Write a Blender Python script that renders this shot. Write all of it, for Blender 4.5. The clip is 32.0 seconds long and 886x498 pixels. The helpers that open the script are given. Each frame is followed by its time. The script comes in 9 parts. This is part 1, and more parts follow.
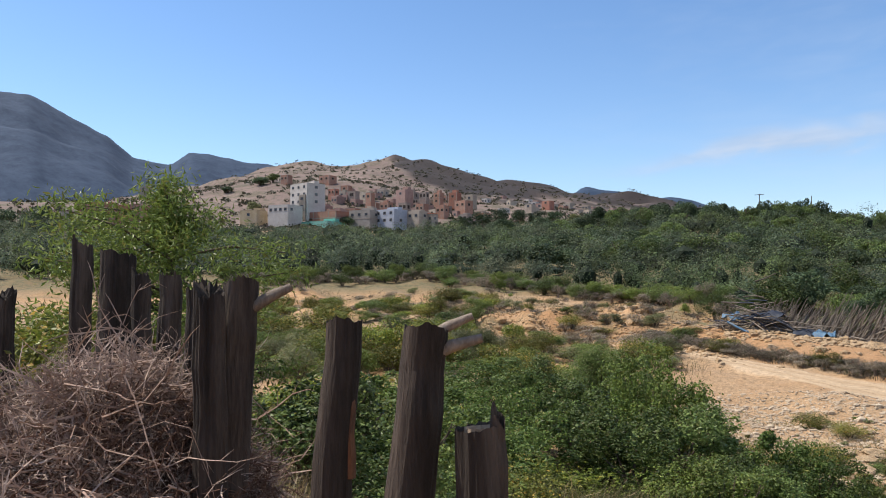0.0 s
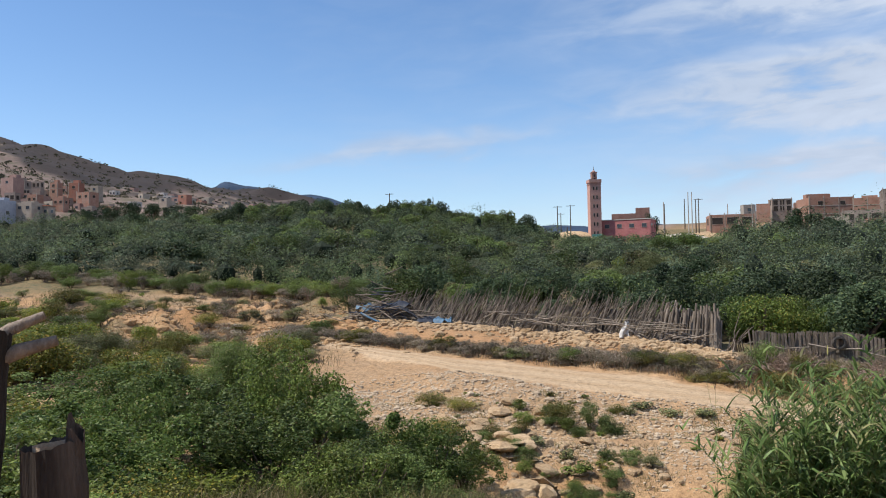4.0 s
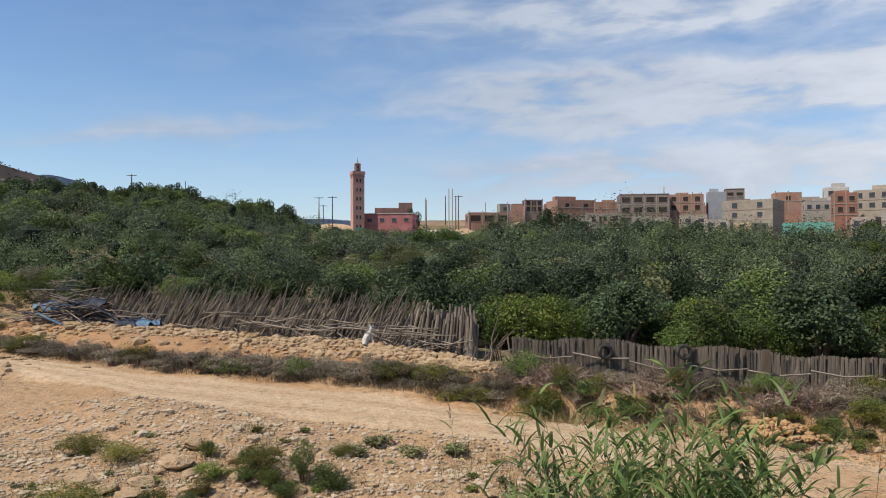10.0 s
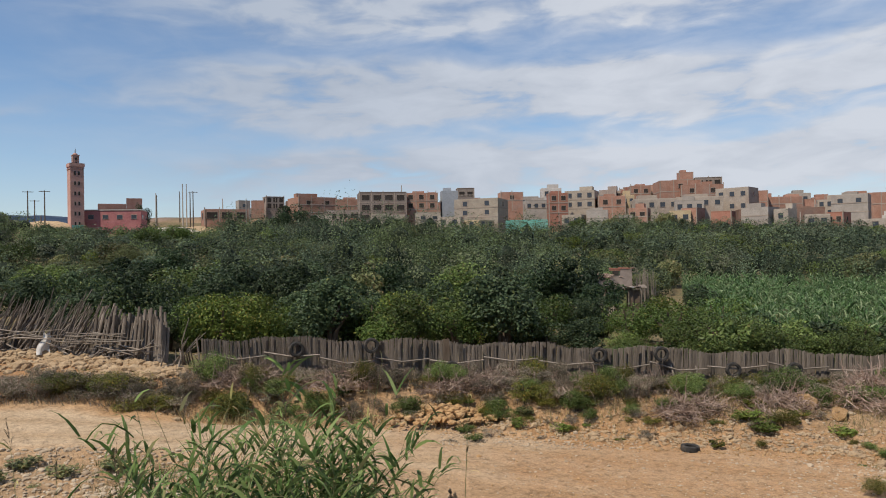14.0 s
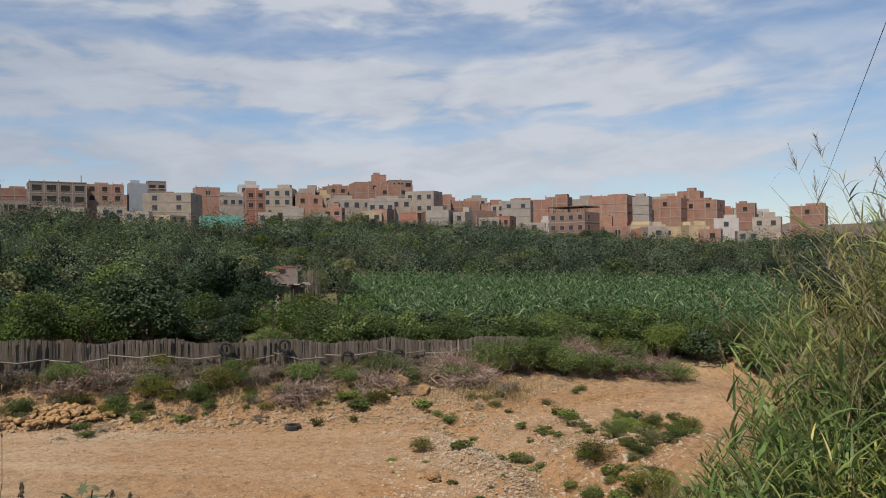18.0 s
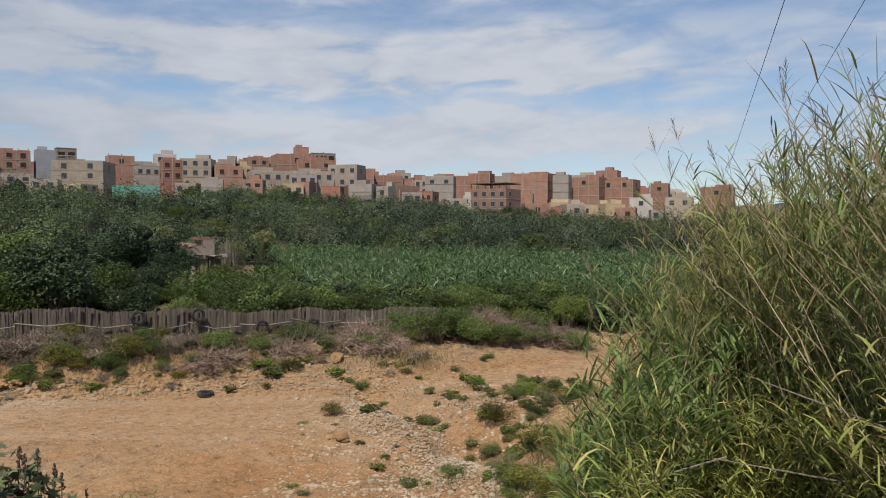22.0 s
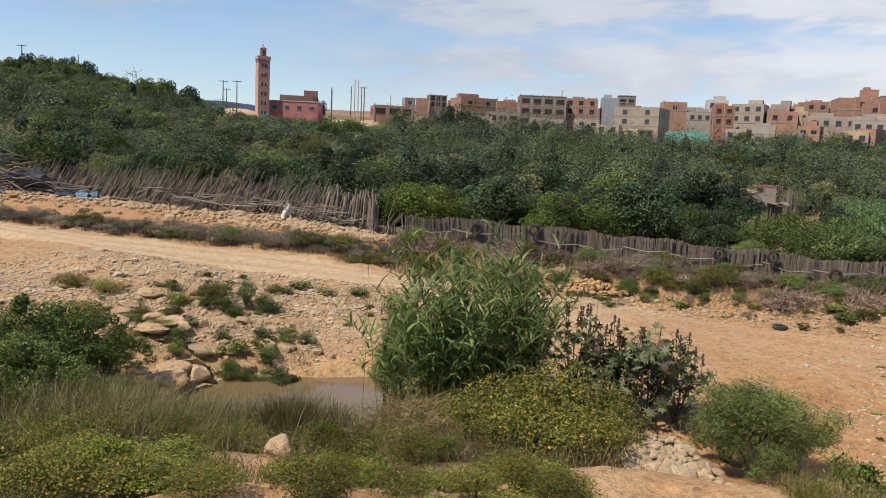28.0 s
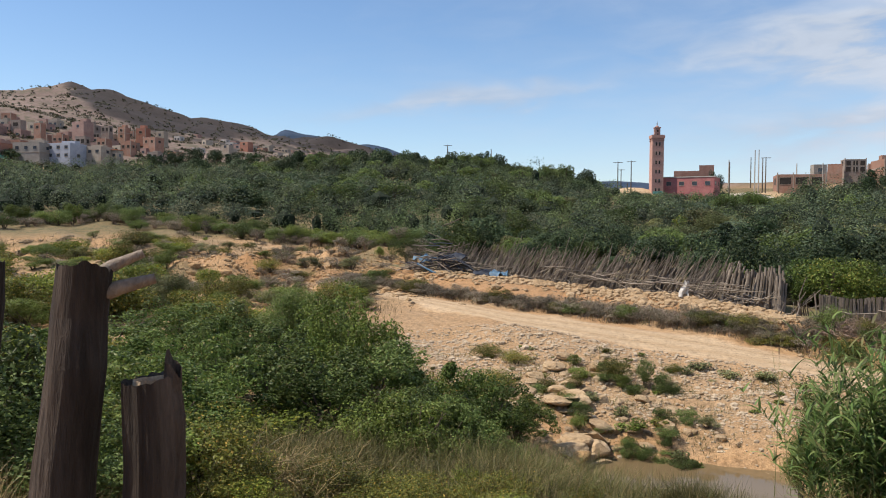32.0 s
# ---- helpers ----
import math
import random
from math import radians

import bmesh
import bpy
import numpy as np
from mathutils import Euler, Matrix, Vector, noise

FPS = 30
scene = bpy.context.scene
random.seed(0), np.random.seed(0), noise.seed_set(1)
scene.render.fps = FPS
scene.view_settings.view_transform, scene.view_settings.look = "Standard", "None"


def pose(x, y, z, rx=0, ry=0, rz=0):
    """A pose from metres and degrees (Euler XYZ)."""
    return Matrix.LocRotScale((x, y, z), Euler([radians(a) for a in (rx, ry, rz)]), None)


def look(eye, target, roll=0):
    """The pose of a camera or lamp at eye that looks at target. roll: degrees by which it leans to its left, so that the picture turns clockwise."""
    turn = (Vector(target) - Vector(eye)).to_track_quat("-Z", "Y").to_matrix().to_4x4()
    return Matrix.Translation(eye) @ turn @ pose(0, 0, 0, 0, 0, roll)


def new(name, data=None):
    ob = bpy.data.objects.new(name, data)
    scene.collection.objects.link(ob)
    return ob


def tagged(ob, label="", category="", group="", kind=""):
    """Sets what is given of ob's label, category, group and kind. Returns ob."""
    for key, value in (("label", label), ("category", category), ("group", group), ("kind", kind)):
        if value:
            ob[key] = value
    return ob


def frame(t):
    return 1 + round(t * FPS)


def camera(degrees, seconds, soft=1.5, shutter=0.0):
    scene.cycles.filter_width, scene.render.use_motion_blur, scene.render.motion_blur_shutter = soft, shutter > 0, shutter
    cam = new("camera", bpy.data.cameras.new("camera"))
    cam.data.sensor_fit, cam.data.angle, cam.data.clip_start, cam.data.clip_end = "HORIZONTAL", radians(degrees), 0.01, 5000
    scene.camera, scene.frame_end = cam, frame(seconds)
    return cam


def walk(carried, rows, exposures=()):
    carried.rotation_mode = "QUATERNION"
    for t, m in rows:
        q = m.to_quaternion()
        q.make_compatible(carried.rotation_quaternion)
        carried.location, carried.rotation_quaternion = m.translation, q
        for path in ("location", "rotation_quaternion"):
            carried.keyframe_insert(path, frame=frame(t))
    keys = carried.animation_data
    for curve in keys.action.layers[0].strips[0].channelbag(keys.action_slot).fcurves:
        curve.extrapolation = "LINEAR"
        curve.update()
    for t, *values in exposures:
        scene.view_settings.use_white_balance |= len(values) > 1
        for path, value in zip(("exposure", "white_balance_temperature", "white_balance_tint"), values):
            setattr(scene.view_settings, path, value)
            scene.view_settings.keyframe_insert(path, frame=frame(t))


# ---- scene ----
cam = camera(60.47, 32.0, soft=1.0)

# seconds, place, heading east of north, pitch, lean
ROWS = [
    (0, -0.352, -0.550, 6.922, -37.85, 2.28, 0.10),
    (0.5, -0.348, -0.530, 6.922, -35.53, 2.22, -0.01),
    (1, -0.320, -0.520, 6.922, -33.06, 2.13, -0.44),
    (1.5, -0.300, -0.497, 6.921, -29.52, 2.08, -0.60),
    (2, -0.296, -0.481, 6.920, -27.13, 2.12, -0.43),
    (2.5, -0.278, -0.466, 6.923, -24.36, 1.87, -0.53),
    (3, -0.226, -0.475, 6.924, -20.40, 1.60, -0.82),
    (3.5, -0.301, -0.329, 6.894, -15.60, 1.67, -0.79),
    (4, -0.267, -0.332, 6.892, -11.26, 1.74, -1.14),
    (4.5, -0.249, -0.255, 6.913, -7.66, 1.31, -1.06),
    (6.5, -0.145, -0.027, 6.939, 4.15, 1.66, -0.37),
    (7, -0.173, 0.013, 6.933, 4.11, 1.29, -0.59),
    (7.5, -0.193, 0.054, 6.925, 4.13, 1.17, -0.49),
    (8, -0.164, 0.073, 6.926, 4.23, 1.55, -0.48),
    (8.5, -0.187, 0.091, 6.904, 4.51, 1.46, -0.59),
    (9, 0.185, 2.950, 6.911, 4.91, 1.23, -0.26),
    (9.5, 0.968, 8.600, 6.797, 5.27, 0.81, -0.18),
    (10, 1.043, 8.604, 6.789, 6.19, 1.09, -0.11),
    (10.5, 1.101, 8.678, 6.731, 6.52, 1.05, 0.13),
    (11, 1.270, 8.723, 6.779, 7.45, 1.15, -0.24),
    (11.5, 1.560, 8.747, 6.779, 9.87, 1.89, -0.67),
    (12, 2.009, 8.778, 6.807, 13.13, 2.21, -0.80),
    (12.5, 2.368, 8.733, 6.709, 15.94, 1.79, -0.86),
    (13, 2.708, 8.760, 6.703, 18.11, 1.25, -1.18),
    (13.5, 3.118, 8.560, 6.728, 21.56, 0.88, -1.27),
    (15.5, 4.208, 7.160, 6.880, 32.64, -0.08, -0.60),
    (16, 4.379, 6.860, 6.853, 35.32, -0.63, -0.64),
    (16.5, 4.676, 5.687, 7.246, 39.14, -0.43, 0.24),
    (17, 4.796, 4.826, 7.340, 42.05, -0.27, -0.06),
    (17.5, 4.791, 4.210, 7.055, 44.43, -0.48, -0.57),
    (18, 4.663, 3.791, 6.884, 46.63, 0.13, -0.70),
    (18.5, 4.612, 3.661, 6.814, 47.27, -0.97, -0.98),
    (19, 4.541, 3.547, 6.782, 48.10, -1.06, -1.27),
    (19.5, 4.486, 3.349, 6.772, 48.87, -0.40, -0.76),
    (20, 4.303, 3.060, 6.741, 50.60, -0.59, -0.61),
    (20.5, 4.167, 2.826, 6.763, 52.44, -0.63, -0.09),
    (21, 4.202, 2.842, 6.763, 52.06, -1.38, 0.11),
    (21.5, 4.231, 2.879, 6.731, 51.98, -1.65, -0.09),
    (22, 4.214, 2.792, 6.765, 52.34, -1.77, 0.13),
    (22.5, 1.740, 1.204, 6.876, 52.28, -1.55, 0.46),
    (23, 0.502, 0.440, 6.893, 51.22, -1.45, 0.62),
    (23.5, 0.385, 0.386, 6.867, 49.21, -1.48, 0.64),
    (24, 0.267, 0.412, 6.849, 44.47, -2.75, 0.20),
    (24.5, 0.182, 0.380, 6.855, 38.71, -4.33, -0.01),
    (25, 0.102, 0.297, 6.882, 34.74, -4.84, 0.97),
    (25.5, -0.123, 0.226, 6.915, 30.98, -5.65, 1.09),
    (26, -0.184, 0.160, 6.910, 24.19, -5.81, 0.93),
    (26.5, -0.227, 0.081, 6.930, 20.43, -6.23, 1.32),
    (28.5, -0.201, 0.069, 6.776, 11.21, -6.70, 2.75),
    (29, -0.230, 0.028, 6.782, 7.95, -6.18, 2.59),
    (29.5, -0.297, -0.012, 6.788, 3.64, -5.74, 2.05),
    (30, -0.285, -0.082, 6.809, -0.24, -4.88, 1.68),
    (30.5, -0.373, -0.200, 6.870, -3.77, -3.69, 1.36),
    (31, -0.398, -0.302, 6.870, -8.56, -2.84, 0.75),
    (31.5, -0.413, -0.303, 6.877, -11.62, -1.92, 0.61),
    (32, -0.427, -0.311, 6.878, -15.46, -1.81, 0.52),
]


def aim(x, y, z, heading, pitch, lean):
    a, e = radians(heading), radians(pitch)
    way = Vector((math.sin(a) * math.cos(e), math.cos(a) * math.cos(e), math.sin(e)))
    eye = Vector((x, y, z))
    return look(eye, eye + way, lean)


walk(cam, [(row[0], aim(*row[1:])) for row in ROWS], [(0.0, 0.52, 6250, 11), (2.0, 0.49, 6250, 11), (4.0, 0.38, 6200, 11), (8.0, 0.25, 6350, 11), (13.0, 0.08, 6500, 11),
     (18.0, -0.11, 6500, 11), (22.0, -0.10, 6500, 11), (24.0, 0.0, 6500, 11), (26.0, 0.17, 6750, 12), (29.0, 0.34, 6700, 12), (32.0, 0.39, 6550, 11)])

# ------------------------------------------------------------------ light
SUN_AZ, SUN_EL = -110.0, 55.0
world = bpy.data.worlds.new("sky")
scene.world = world
world.use_nodes = True
wn, wl = world.node_tree.nodes, world.node_tree.links
wn.clear()


def math_node(nt, op, a, b=None, clamp=False):
    n = nt.nodes.new("ShaderNodeMath")
    n.operation, n.use_clamp = op, clamp
    for i, v in enumerate((a, b)):
        if v is None:
            continue
        if isinstance(v, (int, float)):
            n.inputs[i].default_value = v
        else:
            nt.links.new(v, n.inputs[i])
    return n.outputs[0]


def ramp_node(nt, fac, stops):
    n = nt.nodes.new("ShaderNodeValToRGB")
    while len(n.color_ramp.elements) < len(stops):
        n.color_ramp.elements.new(0.5)
    for e, (p, c) in zip(n.color_ramp.elements, stops):
        e.position, e.color = p, (*c, 1) if len(c) == 3 else c
    nt.links.new(fac, n.inputs[0])
    return n.outputs[0]


def mix_node(nt, fac, a, b, blend="MIX"):
    n = nt.nodes.new("ShaderNodeMix")
    n.data_type, n.blend_type = "RGBA", blend
    for sock, v in ((n.inputs[0], fac), (n.inputs[6], a), (n.inputs[7], b)):
        if isinstance(v, (int, float)):
            sock.default_value = v
        elif isinstance(v, tuple):
            sock.default_value = (*v[:3], 1)
        else:
            nt.links.new(v, sock)
    return n.outputs[2]


def noise_node(nt, vec, scale, detail=5, rough=0.55, distortion=0.0):
    n = nt.nodes.new("ShaderNodeTexNoise")
    n.inputs["Scale"].default_value, n.inputs["Detail"].default_value = scale, detail
    n.inputs["Roughness"].default_value, n.inputs["Distortion"].default_value = rough, distortion
    if vec is not None:
        nt.links.new(vec, n.inputs["Vector"])
    return n.outputs[0]


wt = world.node_tree
sky = wn.new("ShaderNodeTexSky")
sky.sky_type, sky.sun_disc = "NISHITA", False
sky.sun_elevation, sky.sun_rotation = radians(SUN_EL), radians(SUN_AZ)
sky.air_density, sky.dust_density, sky.ozone_density, sky.altitude = 1.0, 0.2, 3.5, 200
wc = wn.new("ShaderNodeTexCoord")
wx = wn.new("ShaderNodeSeparateXYZ")
wl.new(wc.outputs["Generated"], wx.inputs[0])


def bell(nt, v, centre, width):
    """One at the centre, fading to nothing within about two widths."""
    q = math_node(nt, "DIVIDE", math_node(nt, "SUBTRACT", v, centre), width)
    return math_node(nt, "EXPONENT", math_node(nt, "MULTIPLY", math_node(nt, "MULTIPLY", q, q), -1.0))


# bearing and height in the sky, in degrees
bearing = math_node(wt, "MULTIPLY", math_node(wt, "ARCTAN2", wx.outputs[0], wx.outputs[1]), 57.296)
height = math_node(wt, "MULTIPLY", math_node(wt, "ARCSINE", wx.outputs[2]), 57.296)
wv = wn.new("ShaderNodeCombineXYZ")
wl.new(math_node(wt, "MULTIPLY", bearing, 0.095), wv.inputs[0])
wl.new(math_node(wt, "MULTIPLY", math_node(wt, "SUBTRACT", height, math_node(wt, "MULTIPLY", bearing, 0.03)), 0.31), wv.inputs[1])
wv.inputs[2].default_value = 3.4
big = noise_node(wt, wv.outputs[0], 0.85, 3, 0.5, 0.5)
fine = noise_node(wt, wv.outputs[0], 1.9, 8, 0.53, 0.35)
# long level sheets over the town, lifted and frayed by the wind
warp = math_node(wt, "ADD", height, math_node(wt, "MULTIPLY", math_node(wt, "SUBTRACT", big, 0.5), 7.0))
warp = math_node(wt, "ADD", warp, math_node(wt, "MULTIPLY", math_node(wt, "SUBTRACT", fine, 0.5), 2.4))
sheets = math_node(wt, "ADD", math_node(wt, "MULTIPLY", bell(wt, warp, 6.6, 2.0), 0.95), math_node(wt, "MULTIPLY", bell(wt, warp, 12.0, 1.9), 0.95))
sheets = math_node(wt, "ADD", sheets, math_node(wt, "MULTIPLY", bell(wt, warp, 18.5, 2.2), 0.55))
sheets = math_node(wt, "ADD", sheets, math_node(wt, "MULTIPLY", math_node(wt, "GREATER_THAN", height, 22.0), 0.4))
east = math_node(wt, "DIVIDE", math_node(wt, "ADD", bearing, math_node(wt, "ADD", math_node(wt, "MULTIPLY", height, 0.4), -1.5)), 22.0, True)
east = math_node(wt, "MULTIPLY", east, math_node(wt, "MAXIMUM", math_node(wt, "ADD", math_node(wt, "MULTIPLY", fine, 3.4), -0.78), 0.0))
thin = math_node(wt, "MAXIMUM", math_node(wt, "DIVIDE", math_node(wt, "SUBTRACT", 84.0, bearing), 28.0, True), 0.35)
east = math_node(wt, "MULTIPLY", east, thin)
# thin wisps beside the minaret
slant = math_node(wt, "SUBTRACT", warp, math_node(wt, "ADD", math_node(wt, "MULTIPLY", bearing, 0.13), 10.9))
wisp = math_node(wt, "MULTIPLY", bell(wt, slant, 0.0, 0.75), bell(wt, bearing, -14.0, 9.0))
wisp = math_node(wt, "MULTIPLY", wisp, math_node(wt, "MULTIPLY", fine, 1.1))
veil = math_node(wt, "MULTIPLY", math_node(wt, "DIVIDE", math_node(wt, "ADD", bearing, 48.0), 60.0, True), math_node(wt, "MULTIPLY", fine, 0.42))
cover = math_node(wt, "ADD", math_node(wt, "ADD", math_node(wt, "MULTIPLY", sheets, east), wisp), veil)
cloud = ramp_node(wt, cover, [(0.08, (0, 0, 0)), (0.40, (0.42, 0.42, 0.42)), (0.82, (0.96, 0.96, 0.96))])
haze = math_node(wt, "POWER", math_node(wt, "SUBTRACT", 1.0, math_node(wt, "MAXIMUM", wx.outputs[2], 0.0), True), 9.0)
haze = math_node(wt, "MULTIPLY", haze, 0.42)
vivid = wn.new("ShaderNodeHueSaturation")
vivid.inputs["Saturation"].default_value, vivid.inputs["Value"].default_value = 1.07, 1.60
wl.new(sky.outputs[0], vivid.inputs["Color"])
sky_colour = mix_node(wt, haze, vivid.outputs[0], (6.5, 7.6, 9.1))
white = mix_node(wt, math_node(wt, "DIVIDE", math_node(wt, "SUBTRACT", bearing, 10.0), 28.0, True), (5.7, 6.5, 7.7), (8.1, 8.6, 9.4))
white = mix_node(wt, 1.0, white, ramp_node(wt, fine, [(0.30, (0.84, 0.86, 0.89)), (0.62, (1.06, 1.06, 1.06))]), "MULTIPLY")
sky_colour = mix_node(wt, cloud, sky_colour, white)
back = wn.new("ShaderNodeBackground")
back.inputs["Strength"].default_value = 0.0725
wl.new(sky_colour, back.inputs["Color"])
wo = wn.new("ShaderNodeOutputWorld")
wl.new(back.outputs[0], wo.inputs[0])

sun_data = bpy.data.lights.new("sun", "SUN")
sun_data.energy, sun_data.angle, sun_data.color = 5.0, radians(0.55), (1.0, 0.91, 0.76)
sun = new("sun", sun_data)
sa_, se_ = radians(SUN_AZ), radians(SUN_EL)
sun_way = Vector((math.sin(sa_) * math.cos(se_), math.cos(sa_) * math.cos(se_), math.sin(se_)))
sun.matrix_world = look(sun_way * 300, (0, 0, 0))

# ------------------------------------------------------------------ materials
def material(name):
    m = bpy.data.materials.new(name)
    m.use_nodes = True
    nt = m.node_tree
    b = nt.nodes["Principled BSDF"]
    return m, nt, b


def coords(nt, scale=(1, 1, 1), kind="Object"):
    tc = nt.nodes.new("ShaderNodeTexCoord")
    mp = nt.nodes.new("ShaderNodeMapping")
    mp.inputs["Scale"].default_value = scale
    nt.links.new(tc.outputs[kind], mp.inputs[0])
    return mp.outputs[0]


def bump(nt, b, height, strength=0.4, distance=0.05):
    n = nt.nodes.new("ShaderNodeBump")
    n.inputs["Strength"].default_value, n.inputs["Distance"].default_value = strength, distance
    nt.links.new(height, n.inputs["Height"])
    nt.links.new(n.outputs[0], b.inputs["Normal"])


def surface(name, c1, c2, scale=2.0, rough=0.9, c3=None, bump_strength=0.4, bump_distance=0.03, stretch=(1, 1, 1), metallic=0.0, vary=0.25):
    """Two colours at two scales, with a third as stains, relief and a slight change from piece to piece."""
    m, nt, b = material(name)
    co = coords(nt, stretch)
    n1 = noise_node(nt, co, scale, 6, 0.6)
    n2 = noise_node(nt, co, scale * 7.3, 5, 0.65)
    col = mix_node(nt, ramp_node(nt, n1, [(0.35, (0, 0, 0)), (0.65, (1, 1, 1))]), c1, c2)
    if c3:
        n3 = noise_node(nt, co, scale * 0.37, 4, 0.6, 0.4)
        col = mix_node(nt, ramp_node(nt, n3, [(0.52, (0, 0, 0)), (0.68, (0.8, 0.8, 0.8))]), col, c3)
    grain = ramp_node(nt, n2, [(0.25, (1 - vary, 1 - vary, 1 - vary)), (0.75, (1 + vary * 0.4, 1 + vary * 0.4, 1 + vary * 0.4))])
    col = mix_node(nt, 1.0, col, grain, "MULTIPLY")
    info = nt.nodes.new("ShaderNodeObjectInfo")
    tone = math_node(nt, "ADD", math_node(nt, "MULTIPLY", info.outputs["Random"], vary * 0.86), (1 - vary * 0.55) * 0.86)
    tn = nt.nodes.new("ShaderNodeCombineColor")
    for i in range(3):
        nt.links.new(tone, tn.inputs[i])
    col = mix_node(nt, 1.0, col, tn.outputs[0], "MULTIPLY")
    nt.links.new(col, b.inputs["Base Color"])
    b.inputs["Roughness"].default_value, b.inputs["Metallic"].default_value = rough, metallic
    b.inputs["Specular IOR Level"].default_value = 0.3
    bump(nt, b, n2, bump_strength, bump_distance)
    return m


def foliage(name, c1, c2, c3=None, part_c3=0.12, through_light=0.35, gloss=0.45, drift=(), by_tree=False):
    """Leaves: a mix of greens that changes from leaf to leaf and bush to bush, lit through as well as from above."""
    m, nt, b = material(name)
    geo = nt.nodes.new("ShaderNodeNewGeometry")
    info = nt.nodes.new("ShaderNodeObjectInfo")
    rnd = geo.outputs["Random Per Island"]
    col = mix_node(nt, rnd, c1, c2)
    if c3:
        pick = math_node(nt, "GREATER_THAN", math_node(nt, "FRACT", math_node(nt, "MULTIPLY", rnd, 17.31)), 1 - part_c3)
        col = mix_node(nt, pick, col, c3)
    co = coords(nt, (1, 1, 1))
    for size, lo, hi, tint in drift:
        spread = noise_node(nt, co, size, 3, 0.6)
        col = mix_node(nt, ramp_node(nt, spread, [(lo, (0, 0, 0)), (hi, (0.85, 0.85, 0.85))]), col, tint)
    patch = noise_node(nt, co, 0.9, 3, 0.5)
    tone = math_node(nt, "ADD", math_node(nt, "MULTIPLY", patch, 0.60), 0.53)
    tone = math_node(nt, "MULTIPLY", tone, math_node(nt, "ADD", math_node(nt, "MULTIPLY", info.outputs["Random"], 0.85), 0.52))
    leaf = math_node(nt, "FRACT", math_node(nt, "MULTIPLY", rnd, 7.77))
    tone = math_node(nt, "MULTIPLY", tone, math_node(nt, "ADD", math_node(nt, "MULTIPLY", leaf, 0.80), 0.54))
    if by_tree:
        own = nt.nodes.new("ShaderNodeAttribute")
        own.attribute_name = "tree"
        tone = math_node(nt, "MULTIPLY", tone, math_node(nt, "ADD", math_node(nt, "MULTIPLY", own.outputs["Fac"], 1.05), 0.42))
        warm = math_node(nt, "FRACT", math_node(nt, "MULTIPLY", own.outputs["Fac"], 13.7))
        col = mix_node(nt, ramp_node(nt, warm, [(0.84, (0, 0, 0)), (0.92, (0.7, 0.7, 0.7))]), col, (0.130, 0.175, 0.058))
    tn = nt.nodes.new("ShaderNodeCombineColor")
    for i in range(3):
        nt.links.new(tone, tn.inputs[i])
    col = mix_node(nt, 1.0, col, tn.outputs[0], "MULTIPLY")
    nt.links.new(col, b.inputs["Base Color"])
    b.inputs["Roughness"].default_value = gloss
    b.inputs["Specular IOR Level"].default_value = 0.18
    tr = nt.nodes.new("ShaderNodeBsdfTranslucent")
    nt.links.new(col, tr.inputs["Color"])
    ms = nt.nodes.new("ShaderNodeMixShader")
    ms.inputs[0].default_value = through_light * 0.85
    nt.links.new(b.outputs[0], ms.inputs[1])
    nt.links.new(tr.outputs[0], ms.inputs[2])
    nt.links.new(ms.outputs[0], nt.nodes["Material Output"].inputs[0])
    return m


M = {}
M["fig"] = foliage("fig_leaf", (0.054, 0.088, 0.044), (0.102, 0.144, 0.068), (0.155, 0.180, 0.064), 0.05, 0.30, 0.5)
# greyer and bluer than the near fig leaves: distance haze mixed into the greens
M["fig_hazed"] = foliage("hazed_far_leaf", (0.064, 0.094, 0.060), (0.116, 0.150, 0.092), (0.170, 0.180, 0.085), 0.06, 0.35, 0.6,
                       [(0.055, 0.52, 0.60, (0.120, 0.150, 0.060)), (0.083, 0.55, 0.62, (0.115, 0.120, 0.075)), (0.13, 0.55, 0.63, (0.036, 0.060, 0.034)), (0.031, 0.54, 0.62, (0.105, 0.145, 0.058))], True)
# near-black green that stands in for shade inside the far crowns
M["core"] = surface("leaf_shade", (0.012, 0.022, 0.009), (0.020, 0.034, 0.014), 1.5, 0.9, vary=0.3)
M["yellow_green"] = foliage("yellow_green_leaf", (0.145, 0.195, 0.030), (0.245, 0.285, 0.050), (0.42, 0.38, 0.06), 0.10, 0.42)
M["deep"] = foliage("deep_leaf", (0.030, 0.058, 0.028), (0.062, 0.098, 0.042), (0.09, 0.12, 0.05), 0.05, 0.3)
M["willow"] = foliage("willow_leaf", (0.110, 0.135, 0.052), (0.185, 0.205, 0.085), (0.22, 0.21, 0.09), 0.10, 0.35)
M["lime"] = foliage("lime_leaf", (0.095, 0.140, 0.028), (0.170, 0.215, 0.045), (0.26, 0.23, 0.05), 0.10, 0.38)
M["garden"] = foliage("garden_leaf", (0.072, 0.122, 0.030), (0.128, 0.182, 0.046), (0.20, 0.20, 0.05), 0.05, 0.35)
M["bright"] = foliage("bright_leaf", (0.150, 0.215, 0.045), (0.250, 0.310, 0.075), (0.220, 0.214, 0.058), 0.10, 0.4)
M["bank"] = foliage("bank_leaf", (0.090, 0.150, 0.034), (0.165, 0.225, 0.056), (0.21, 0.21, 0.06), 0.07, 0.4)
M["dark"] = foliage("dark_leaf", (0.105, 0.160, 0.046), (0.185, 0.240, 0.070), (0.154, 0.153, 0.048), 0.06)
M["grey_green"] = foliage("grey_green_leaf", (0.165, 0.184, 0.077), (0.253, 0.265, 0.120), (0.308, 0.245, 0.125), 0.12, 0.4)
